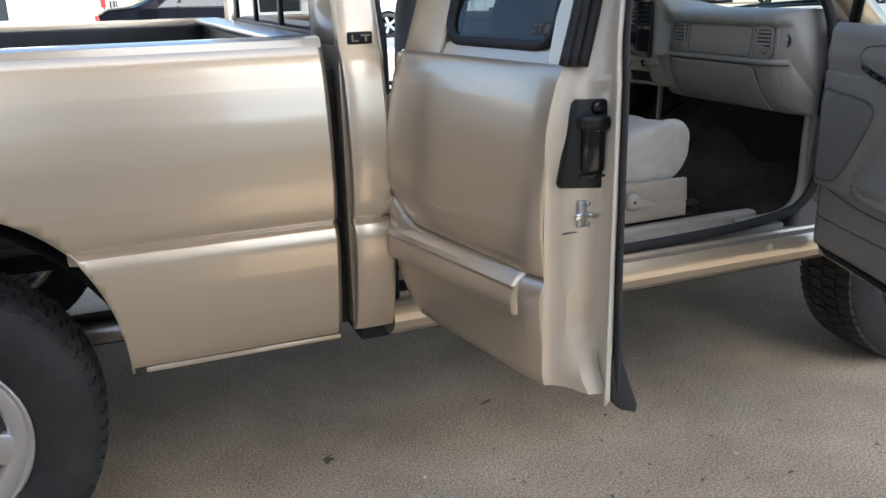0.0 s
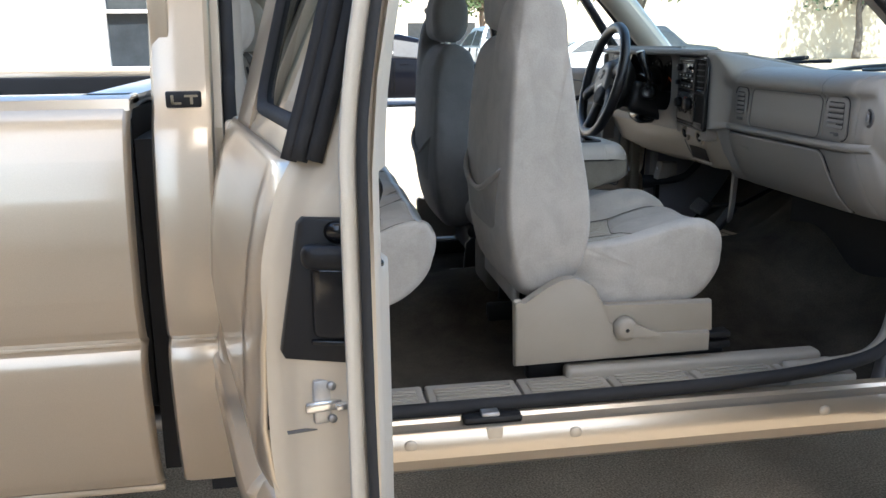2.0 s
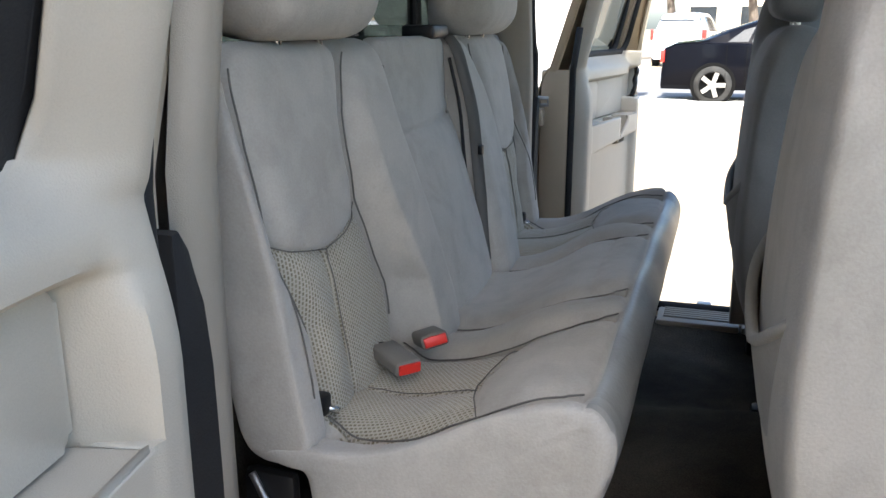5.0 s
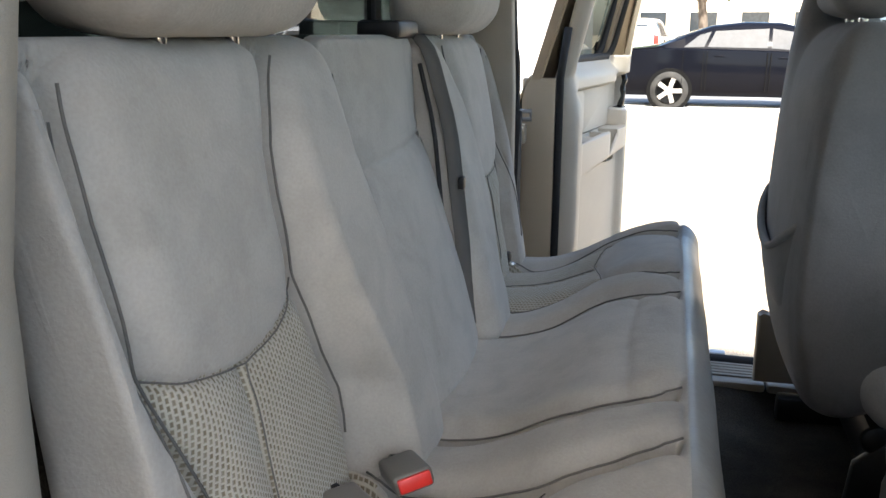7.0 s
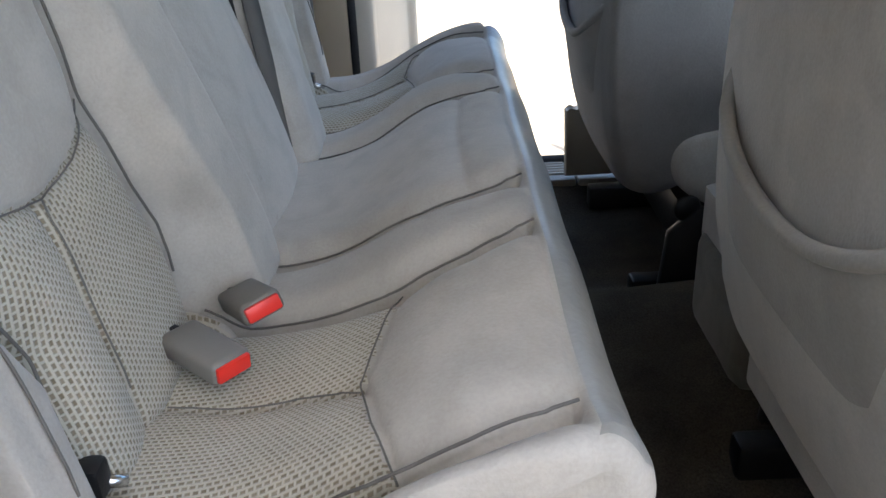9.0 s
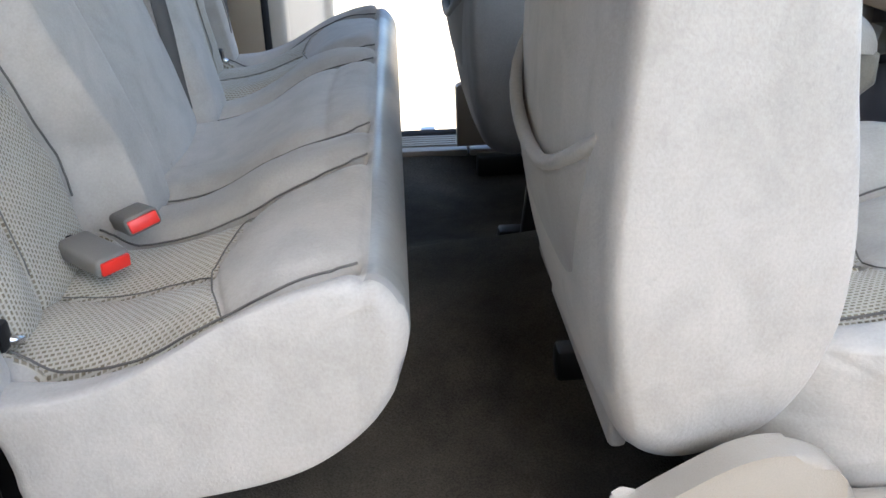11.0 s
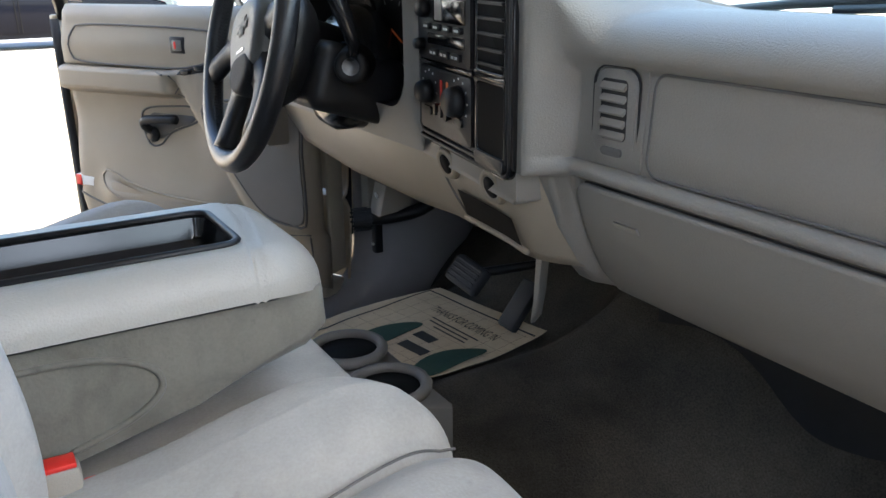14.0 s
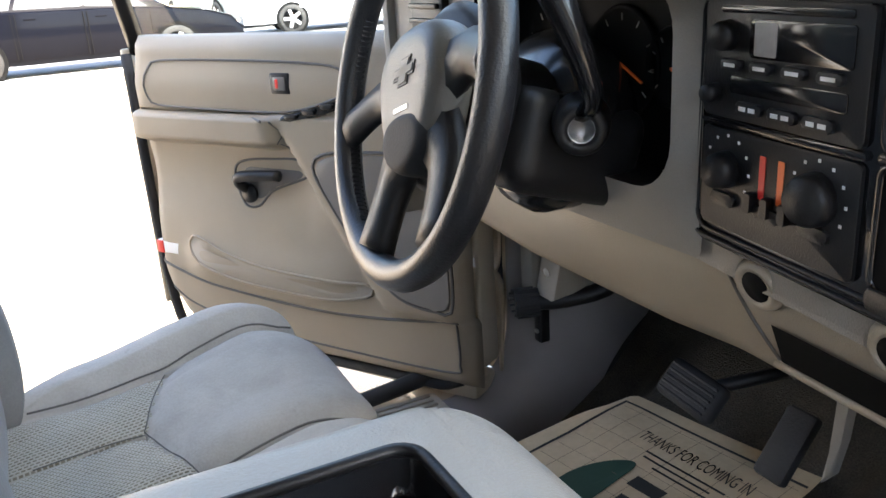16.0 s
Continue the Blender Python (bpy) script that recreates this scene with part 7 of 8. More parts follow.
bm = prism([(0.85, 0.815), (0.95, 0.838), (1.10, 0.862), (1.24, 0.876), (1.30, 0.868), (1.325, 0.842), (1.325, 0.80), (1.28, 0.765), (0.85, 0.74)], "y", -0.190, 0.07, 0.018, 3)
soft(part("seat_pad", bm, VELOUR, console, "folded grey centre seat pad"), 40)
# cup holder ahead of the console
cup = soft(part("cup_holder", prism([(1.30, 0.66), (1.30, 0.765), (1.42, 0.775), (1.47, 0.76), (1.47, 0.66)], "y", -0.10, 0.17, 0.01, 2), TRIM_D, truck, "dark grey plastic twin cup holder on the floor hump"), 40)
for cy in (-0.032, 0.102):
    part("cup_ring", tube([(1.405 + 0.052 * math.cos(t), cy + 0.052 * math.sin(t), 0.780) for t in np.linspace(0, 6.283, 28, endpoint=False)], 0.0085, 8, closed=True), TRIM_D, cup, "", smooth=True)
    # Flat disc: the well's depth is only shade put into its colour
    part("cup_well", revolve([(0.0, 0.7772), (0.046, 0.7772), (0.048, 0.774)], 24, "z", (1.405, cy, 0)), VOID, cup, "black cup well", smooth=True)


# ---------------------------------------------------------------- dashboard
def dash_prof():
    """Outline (x, z) of the passenger side: windscreen end, top, lip, panel, rail, glove box, underside."""
    return [(2.10, 1.215), (1.95, 1.245), (1.75, 1.268), (1.64, 1.272), (1.59, 1.267), (1.562, 1.257), (1.549, 1.243), (1.547, 1.231), (1.552, 1.2225), (1.561, 1.218), (1.563, 1.206), (1.560, 1.16), (1.557, 1.115), (1.5605, 1.1115), (1.553, 1.1085), (1.549, 1.103), (1.549, 1.097), (1.553, 1.0925), (1.568, 1.090), (1.564, 1.086), (1.588, 1.02), (1.616, 0.97), (1.645, 0.937), (1.664, 0.924), (1.70, 0.916), (1.80, 0.92), (2.08, 0.93)]


def smooth01(q):
    q = min(1.0, max(0.0, q))
    return q * q * (3 - 2 * q)


def hood_prof(y):
    k = max(0.0, 1 - (abs(y - 0.26) / 0.46) ** 4)
    return [(2.10, 1.215), (1.90, 1.25), (1.75, 1.275 + 0.02 * k), (1.62, 1.30 + 0.012 * k), (1.57 - 0.012 * k, 1.309 + 0.008 * k), (1.53 - 0.02 * k, 1.315 + 0.004 * k), (1.515 - 0.02 * k, 1.3135 + 0.003 * k), (1.51 - 0.02 * k, 1.305)]


def cx(y):
    """Face of the centre stack: turned a little to the driver."""
    return 1.508 + 0.17 * (y + 0.18)


NOTCH = (-0.772, -0.672, -0.325)
XS = sorted(list(np.linspace(-0.80, -0.34, 24)) + list(np.linspace(-0.325, -0.16, 45)) + [q + d for q in NOTCH[:2] for d in (-0.0013, 0.0, 0.0013)] + [-0.3263, -0.3237])
V, F = [], []
DP = dash_prof()
n = len(DP)
for y in XS:
    e = max(0.0, (-0.72 - y) / 0.08)
    s1, s2 = smooth01((y + 0.268) / 0.078), smooth01((y + 0.222) / 0.038)
    hp = hood_prof(y)
    for k, (x, z) in enumerate(DP):
        if k <= 7:
            x, z = x + (hp[k][0] - x) * s1, z + (hp[k][1] - z) * s1
        elif k <= 18:
            q = 0.5 * (s1 + s2) if k <= 9 else s2
            x += (cx(y) + 0.002 + 0.035 * max(0.0, (1.087 - z) / 0.02) - x) * q
            if k <= 12:
                z += (1.304 - 0.19 * (k - 7) / 5.2 - z) * q * (1 if k < 12 else 0.2)
        elif k <= 22:
            x -= 0.022 * s2
        if 3 <= k <= 24:
            x += 0.045 * e * e
        for q in NOTCH:
            if abs(y - q) < 0.001 and (4 <= k <= 12 if q == -0.672 else 4 <= k <= 23 if q == -0.772 else 10 <= k <= 12):
                x, z = x + 0.0045, z - (0.004 if k < 7 else 0)
        V.append((x, y, z))
for i in range(len(XS) - 1):
    for j in range(n - 1):
        F.append((i * n + j, (i + 1) * n + j, (i + 1) * n + j + 1, i * n + j + 1))
F += [tuple(range(n)), tuple((len(XS) - 1) * n + j for j in range(n))]
dash = raw("dashboard", V, F, DASH, truck, "beige grey dashboard with black instrument panels")
soft(dash, 58)


def fx(z):
    p = [q for k, q in enumerate(DP) if 9 <= k <= 24 and k not in (13, 18)]
    return float(np.interp(-z, [-b for a, b in p], [a for a, b in p]))


def face(name, pts, d0, d1, material, parent, label="", bevel=0.003, base=None):
    """A plate on the dash face: outline (y, z); d0..d1 proud of the face."""
    bm = prism(pts, "x", 0, 1, 0)
    for v in bm.verts:
        x0 = (base if base is not None else fx(v.co.z))
        v.co.x = x0 - (d0 + (d1 - d0) * v.co.x)
    es = [e for e in bm.edges if abs(e.verts[0].co.y - e.verts[1].co.y) + abs(e.verts[0].co.z - e.verts[1].co.z) > 1e-7]
    if bevel:
        front = [f for f in bm.faces if len(f.verts) == len(pts)]
        f = min(front, key=lambda f: sum(v.co.x for v in f.verts) / len(f.verts))
        bmesh.ops.bevel(bm, geom=list(f.edges), offset=bevel, segments=2, profile=0.5, affect="EDGES")
    return soft(part(name, bm, material, parent, label), 45)


def vent(y0, y1, z0, z1, base, nslat=5):
    fr = face("air_vent", rrect(y0, z0, y1, z1, 0.018), -0.004, 0.004, DASH, dash, "slatted air vent in a rounded frame", 0.005, base)
    part("frame_groove", tube([(base - 0.001, a, b) for a, b in rrect(y0 - 0.003, z0 - 0.003, y1 + 0.003, z1 + 0.003, 0.020)], 0.0016, 5, closed=True), RUBBER, fr, smooth=True)
    iz0, iz1 = z0 + 0.024, z1 - 0.010
    face("vent_hole", rrect(y0 + 0.012, iz0, y1 - 0.012, iz1, 0.006), -0.002, 0.0045, BLACK, fr, "", 0.0, base)
    for k in range(nslat):
        zz = iz0 + (k + 0.5) * (iz1 - iz0) / nslat
        s = soft(part("slat", box((-0.006, -(y1 - y0) / 2 + 0.013, -0.0022), (0.010, (y1 - y0) / 2 - 0.013, 0.0022), 0.0015), DASH, fr, m=pose(base - 0.0045, (y0 + y1) / 2, zz, 0, -46, 0)), 40)
    face("vent_wheel", rrect((y0 + y1) / 2 - 0.016, z0 + 0.007, (y0 + y1) / 2 + 0.016, z0 + 0.016, 0.004), 0.002, 0.0065, TRIM_D, fr, "", 0.001, base)


vent(-0.762, -0.678, 1.118, 1.216, 1.5645)
vent(-0.312, -0.248, 1.118, 1.216, 1.5615)
# pad between the vents, glove box
V, F = [], []
ZS = [1.0835, 1.0825, 1.080, 1.075, 1.067] + list(np.linspace(1.055, 0.935, 11)) + [0.931, 0.929]
for z in ZS:
    top = 0.018 * (1 - math.sqrt(max(0.0, 1 - max(0.0, (z - 1.0655) / 0.018) ** 2)))
    low = 0.010 * (1 - math.sqrt(max(0.0, 1 - max(0.0, (0.939 - z) / 0.010) ** 2)))
    ya, yb = -0.674 - 0.14 * (1.083 - z) + top + low, -0.222 + 0.05 * (1.083 - z) - top - low
    edge = 0.003 if z in (ZS[0], ZS[-1]) else 0.0
    for q in (0.0, 0.003, 0.01, 0.25, 0.5, 0.75, 0.99, 0.997, 1.0):
        V.append((fx(z) - 0.006 + max(edge, 0.003 if q in (0.0, 1.0) else 0.0), ya + (yb - ya) * q, z))
for i in range(len(ZS) - 1):
    for j in range(8):
        F.append((i * 9 + j, (i + 1) * 9 + j, (i + 1) * 9 + j + 1, i * 9 + j + 1))
glove = raw("glove_box", V, F, DASH, dash, "large glove box door")
thick(glove, 0.006, 0)
part("glove_gap", tube([(fx(b) - 0.0022, a, b) for a, b in ((-0.699, 0.93), (-0.683, 1.04), (-0.678, 1.069), (-0.662, 1.0855), (-0.50, 1.086), (-0.236, 1.086), (-0.221, 1.072), (-0.213, 0.935))], 0.0017, 5), RUBBER, dash, smooth=True)
latch = face("glove_latch", [(-0.268, 1.066), (-0.314, 1.066), (-0.326, 1.018), (-0.284, 1.018)], -0.002, 0.0072, DASH, glove, "moulded latch recess", 0.002)
# Darker face paints the shade of the latch recess
face("latch_pocket", [(-0.281, 1.046), (-0.314, 1.046), (-0.320, 1.026), (-0.289, 1.026)], 0.004, 0.0075, TRIM_D, latch, "", 0.0)
face("latch_lip", [(-0.279, 1.050), (-0.316, 1.050), (-0.318, 1.043), (-0.281, 1.043)], 0.004, 0.0125, DASH, latch, "", 0.002)
part("latch_groove", tube([(fx(b) - 0.0062, a, b) for a, b in ((-0.266, 1.068), (-0.316, 1.068), (-0.329, 1.016), (-0.282, 1.016))], 0.0015, 5, closed=True), TRIM_D, latch, smooth=True)
part("airbag_groove", tube([(fx(b) - 0.0004, a, b) for a, b in rrect(-0.662, 1.114, -0.333, 1.2165, 0.018)], 0.0017, 5, closed=True), TRIM_D, dash, smooth=True)
# end cap with the airbag switch
part("airbag_switch", revolve([(0.0, -0.004), (0.012, -0.004), (0.015, 0.0), (0.019, 0.004), (0.024, 0.0)], 24, "x"), TRIM_D, dash, "round airbag switch", smooth=True, m=pose(1.597, -0.785, 1.172) @ Matrix.Diagonal((-1, 1, 1, 1)))
part("key_slot", revolve([(0.0, 0.002), (0.009, 0.001), (0.01, 0.0)], 18, "x"), STEEL, dash, smooth=True, m=pose(1.594, -0.785, 1.172) @ Matrix.Diagonal((-1, 1, 1, 1)))

# driver's half: cluster hood and lower bolster
XS = np.linspace(-0.16, 0.80, 40)
V, F = [], []
for y in XS:
    V += [(x, y, z) for x, z in hood_prof(y)]
n = 8
for i in range(len(XS) - 1):
    for j in range(n - 1):
        F.append((i * n + j, (i + 1) * n + j, (i + 1) * n + j + 1, i * n + j + 1))
thick(raw("dash_top", V, F, DASH, dash, "dash top sweeping over the instruments"), 0.012, 0)
# centre stack housing

def stack(name, pts, d0, d1, material, parent, label="", bevel=0.003):
    bm = prism(pts, "x", 0, 1, 0)
    for v in bm.verts:
        v.co.x = cx(v.co.y) + 0.10 * (1.2 - v.co.z) * 0.0 - (d0 + (d1 - d0) * v.co.x)
    if bevel:
        fr = [f for f in bm.faces if len(f.verts) == len(pts)]
        f = min(fr, key=lambda f: sum(v.co.x for v in f.verts) / len(f.verts))
        bmesh.ops.bevel(bm, geom=list(f.edges), offset=bevel, segments=2, profile=0.5, affect="EDGES")
    return soft(part(name, bm, material, parent, label), 45)


stack("stack_body", rrect(-0.172, 1.05, 0.166, 1.3135, 0.006), -0.12, -0.002, DASH, dash, "", 0.006)
bez = stack("stack_bezel", rrect(-0.172, 1.078, 0.143, 1.305, 0.018), -0.01, 0.006, GLOSS, dash, "glossy black centre stack bezel", 0.004)
for i, r in enumerate((0.004, 0.012)):
    part("bezel_rim", tube([(cx(a) - 0.006, a, b) for a, b in rrect(-0.172 + r, 1.078 + r, 0.143 - r, 1.305 - r, 0.016)], 0.0028, 5, closed=True), BLACK, bez, smooth=True)
# radio
rd = stack("radio", rrect(-0.062, 1.196, 0.122, 1.292, 0.005), 0.004, 0.011, BLACK, dash, "black radio with knobs and preset keys", 0.002)
stack("display", rrect(-0.048, 1.248, 0.062, 1.278, 0.003), 0.010, 0.0125, GLOSS, rd, "dark display", 0.001)
# Steel patch on part of the display: a painted reflection
stack("display_glare", rrect(0.030, 1.250, 0.056, 1.276, 0.002), 0.0122, 0.013, STEEL, rd, "silver display surround", 0.0)
stack("cassette_slot", rrect(-0.045, 1.282, 0.10, 1.288, 0.002), 0.010, 0.0125, GLOSS, rd, "", 0.001)
for yy, zz, r in ((0.090, 1.264, 0.012), (0.104, 1.216, 0.008)):
    part("knob", revolve([(0.0, 0.014), (r * 0.85, 0.014), (r, 0.010), (r * 1.05, 0.0)], 24, "x"), BLACK, rd, "", smooth=True, m=pose(cx(yy) - 0.011, yy, zz) @ Matrix.Diagonal((-1, 1, 1, 1)))
for k in range(4):
    yy = 0.082 - 0.037 * k
    stack("preset_key", rrect(yy - 0.013, 1.2365, yy + 0.013, 1.2455, 0.004), 0.010, 0.0165, BLACK, rd, "", 0.002)
    bars("key_mark", [(yy - 0.007, 1.2395, yy + 0.007, 1.2425)], lambda a, b, h: (cx(a) - 0.0165 - h, a, b), WHITE, rd, 0.0006)
for k in range(3):
    yy = 0.058 - 0.039 * k
    stack("preset_key", rrect(yy - 0.016, 1.2025, yy + 0.016, 1.2125, 0.004), 0.010, 0.0155, BLACK, rd, "", 0.002)
    bars("key_mark", [(yy - 0.010, 1.2055, yy - 0.002, 1.209), (yy + 0.002, 1.2055, yy + 0.010, 1.209)], lambda a, b, h: (cx(a) - 0.0155 - h, a, b), WHITE, rd, 0.0006)
stack("radio_strip", rrect(-0.045, 1.218, 0.085, 1.232, 0.002), 0.010, 0.0122, GLOSS, rd, "", 0.001)
# climate panel
cl = stack("climate_panel", rrect(-0.062, 1.098, 0.122, 1.186, 0.005), 0.004, 0.010, BLACK, dash, "black climate panel with rotary knobs", 0.002)
for yy, r in ((0.086, 0.0165), (-0.022, 0.021)):
    kn = part("rotary_knob", revolve([(0.0, 0.018), (r * 0.8, 0.018), (r * 0.95, 0.012), (r, 0.0)], 26, "x"), BLACK, cl, "dark rotary knob", smooth=True, m=pose(cx(yy) - 0.010, yy, 1.152) @ Matrix.Diagonal((-1, 1, 1, 1)))
    for k in range(9):
        a = radians(-30 + 30 * k)
        yy2, zz2 = yy + 0.029 * math.cos(a), 1.152 + 0.029 * math.sin(a)
        bars("dial_mark", [(yy2 - 0.0013, zz2 - 0.0013, yy2 + 0.0013, zz2 + 0.0013)], lambda a, b, h: (cx(a) - 0.010 - h, a, b), WHITE, cl, 0.0006)
for yy, mt in ((0.040, RED), (0.018, LENS)):
    stack("slide_scale", rrect(yy - 0.0035, 1.136, yy + 0.0035, 1.172, 0.001), 0.0095, 0.0108, mt, cl, "red slide scale", 0.0)
for yy in (0.050, 0.029, 0.008):
    stack("slider", rrect(yy - 0.004, 1.124, yy + 0.004, 1.140, 0.001), 0.010, 0.018, BLACK, cl, "", 0.002)
for yy in (0.088, 0.03, -0.022):
    stack("climate_key", rrect(yy - 0.016, 1.120, yy + 0.016, 1.131, 0.004), 0.009, 0.014, BLACK, cl, "", 0.002)
# right column: vent and pocket
# Flat black plate paints the shade behind the vent slats
stack("side_vent", rrect(-0.158, 1.198, -0.076, 1.292, 0.006), 0.003, 0.0066, VOID, dash, "black slatted vent beside the radio", 0.002)
for k in range(5):
    stack("slat", rrect(-0.152, 1.206 + 0.0175 * k, -0.082, 1.2095 + 0.0175 * k, 0.0015), 0.006, 0.0105, BLACK, dash, "", 0.001)
for z0, z1 in ((1.198, 1.292), (1.100, 1.188)):
    part("pocket_rim", tube([(cx(a) - 0.0065, a, b) for a, b in rrect(-0.158, z0, -0.076, z1, 0.008)], 0.0032, 6, closed=True), GLOSS, bez, smooth=True)
# Flat plate too: the pocket's inner shade is its colour
stack("stack_pocket", rrect(-0.158, 1.10, -0.076, 1.188, 0.006), 0.0045, 0.0068, VOID, dash, "dark open pocket", 0.0)
stack("pocket_lip", rrect(-0.158, 1.086, -0.076, 1.102, 0.004), 0.004, 0.012, BLACK, dash, "", 0.002)
stack("bezel_bar", rrect(-0.160, 1.1895, -0.074, 1.1965, 0.002), 0.004, 0.010, GLOSS, dash, "", 0.002)
stack("bezel_bar", rrect(-0.064, 1.188, 0.124, 1.1945, 0.002), 0.004, 0.010, GLOSS, dash, "", 0.002)

# lower bolster under column and stack
V, F = [], []
YB = np.linspace(-0.202, 0.78, 60)
for y in YB:
    inner = np.clip((0.22 - y) / 0.3, 0, 1)
    bow = 0.03 * math.exp(-((y - 0.36) / 0.2) ** 2)
    zt, zb = 1.09, 0.945 + 0.018 * inner + 0.02 * max(0, (y - 0.5) / 0.28)
    for k in range(10):
        t = k / 9
        x = 1.515 + 0.05 * np.clip((y + 0.18) / 0.3, 0, 1) + 0.012 * t + 0.03 * t * t - bow * math.sin(math.pi * t) * 0.6
        x += 0.055 * min(1.0, max(0.0, (-0.11 - y) / 0.09)) ** 2
        V.append((x, y, zt + (zb - zt) * t))
    V.append((x + 0.10, y, zb + 0.01))
n = 11
for i in range(len(YB) - 1):
    for j in range(n - 1):
        F.append((i * n + j, (i + 1) * n + j, (i + 1) * n + j + 1, i * n + j + 1))
bol = raw("knee_bolster", V, F, TAN, dash, "beige lower dashboard panel")
thick(bol, 0.008, -1)


def bol_pt(y, t, d=0.0):
    inner = min(1, max(0, (0.22 - y) / 0.3))
    bow = 0.03 * math.exp(-((y - 0.36) / 0.2) ** 2)
    zt, zb = 1.09, 0.945 + 0.018 * inner + 0.02 * max(0, (y - 0.5) / 0.28)
    x = 1.515 + 0.05 * min(1, max(0, (y + 0.18) / 0.3)) + 0.012 * t + 0.03 * t * t - bow * math.sin(math.pi * t) * 0.6
    return Vector((x - d, y, zt + (zb - zt) * t))


part("panel_groove", tube([bol_pt(0.125 - 0.085 * t, t, 0.0005) for t in np.linspace(0.1, 1.0, 10)], 0.0022, 5), TRIM_D, bol, smooth=True)
for y in (0.052, -0.098):
    c = bol_pt(y, 0.28, 0.010)
    so = part("power_socket", revolve([(0.0, -0.016), (0.012, -0.016), (0.015, 0.0), (0.021, 0.002), (0.026, -0.006)], 24, "x"), TAN, bol, "round accessory socket", smooth=True, m=Matrix.Translation(c) @ pose(0, 0, 0, 0, -15, 0) @ Matrix.Diagonal((-1, 1, 1, 1)))
    # Black cap paints the dark of the socket hole
    part("socket_cap", revolve([(0.0, 0.0005), (0.0145, 0.0005), (0.0155, -0.004)], 20, "x"), VOID, so, "", smooth=True)
V = [bol_pt(y, t, 0.004) for t in (0.55, 0.86) for y in np.linspace(-0.13, 0.045, 8)]
F = [(j, j + 1, 8 + j + 1, 8 + j) for j in range(7)]
# Flat sheet on the panel, black for the shade inside a slot
raw("ashtray_slot", V, F, VOID, bol, "dark open storage slot", smooth=False)
part("slot_lip", tube([bol_pt(y, 0.90, 0.004) for y in np.linspace(-0.14, 0.055, 8)], 0.004, 6), TAN, bol, smooth=True)

bx("dash_core", (1.68, -0.19, 0.985), (2.06, 0.79, 1.222), RUBBER, dash, "dark inside of the dashboard", 0.0)
bx("dash_end", (1.53, 0.775, 0.95), (2.05, 0.80, 1.30), DASH, dash, "dashboard end cap", 0.01)
# instrument cluster
YC0, YC1 = 0.152, 0.520
bm = box((1.60, 0.135, 1.09), (1.70, 0.56, 1.318))
part("cluster_well", bm, VOID, dash, "deep black instrument recess")
ring_o, ring_i = rrect(0.126, 1.055, 0.80, 1.330, 0.01, 6), rrect(YC0, 1.115, YC1, 1.312, 0.05, 6)
nn = len(ring_o)
V = [(1.556 if a < 0.2 else 1.545, a, b) for a, b in ring_o] + [(1.538, a, b) for a, b in ring_i] + [(1.602, a, b) for a, b in ring_i]
F = [(i, (i + 1) % nn, nn + (i + 1) % nn, nn + i) for i in range(nn)] + [(nn + i, nn + (i + 1) % nn, 2 * nn + (i + 1) % nn, 2 * nn + i) for i in range(nn)]
soft(raw("cluster_surround", V, F[:nn], DASH, dash, "beige surround of the instruments"), 40)
raw("cluster_wall", V[nn:], [tuple(i - nn for i in f) for f in F[nn:]], BLACK, dash, "black wall of the instrument recess")
for yc, r in ((0.215, 0.036), (0.295, 0.055), (0.42, 0.06)):
    g = part("gauge", revolve([(0.0, 0.001), (r, 0.001), (r + 0.003, 0.005), (r + 0.006, 0.0)], 30, "x"), VOID, dash, "round gauge with orange needle", smooth=True, m=pose(1.598, yc, 1.222) @ Matrix.Diagonal((-1, 1, 1, 1)))
    for k in range(9):
        a = radians(-40 + 32.5 * k)
        q = [(r * 0.80 * math.cos(a), r * 0.80 * math.sin(a)), (r * 0.94 * math.cos(a), r * 0.94 * math.sin(a))]
        part("gauge_mark", tube([(0.003, q[0][0], q[0][1]), (0.003, q[1][0], q[1][1])], 0.0008, 4), GREY, g)
    part("needle", tube([(0.006, 0, 0), (0.006, r * 0.75 * math.cos(3.6), r * 0.75 * math.sin(3.6))], 0.0016, 4), LENS, g, "orange needle")
# left driver's vent and light switches
vl = bx("driver_vent", (1.528, 0.585, 1.205), (1.548, 0.685, 1.30), BLACK, dash, "black vertical vent", 0.006)
for k in range(4):
    bx("slat", (1.522, 0.592, 1.218 + 0.02 * k), (1.532, 0.678, 1.225 + 0.02 * k), BLACK, vl, "", 0.002)

part("light_knob", revolve([(0.0, 0.02), (0.014, 0.019), (0.017, 0.0)], 22, "x"), BLACK, dash, "round headlamp knob", smooth=True, m=pose(1.545, 0.552, 1.268) @ Matrix.Diagonal((-1, 1, 1, 1)))

# steering column, wheel, levers
H = Vector((1.3712, 0.3576, 1.2121))          # wheel centre
AX = Vector((-0.9679, 0.0579, 0.2447)).normalized()   # towards the driver
side_v = Vector((AX.y, -AX.x, 0)).normalized() * -1
up_v = side_v.cross(AX).normalized()
if up_v.z < 0:
    up_v = -up_v
WM = Matrix(((side_v.x, up_v.x, AX.x, H.x), (side_v.y, up_v.y, AX.y, H.y), (side_v.z, up_v.z, AX.z, H.z), (0, 0, 0, 1)))
WM = WM @ Matrix.Rotation(radians(18), 4, "Z")
RW = 0.19
ring = [(RW * math.cos(t), RW * math.sin(t), 0.0) for t in np.linspace(0, 2 * math.pi, 72, endpoint=False)]
rim = part("steering_wheel", tube(ring, 0.0175, 12, closed=True), LEATHER, truck, "black leather-wrapped four-spoke steering wheel", smooth=True)
rim.matrix_basis = WM
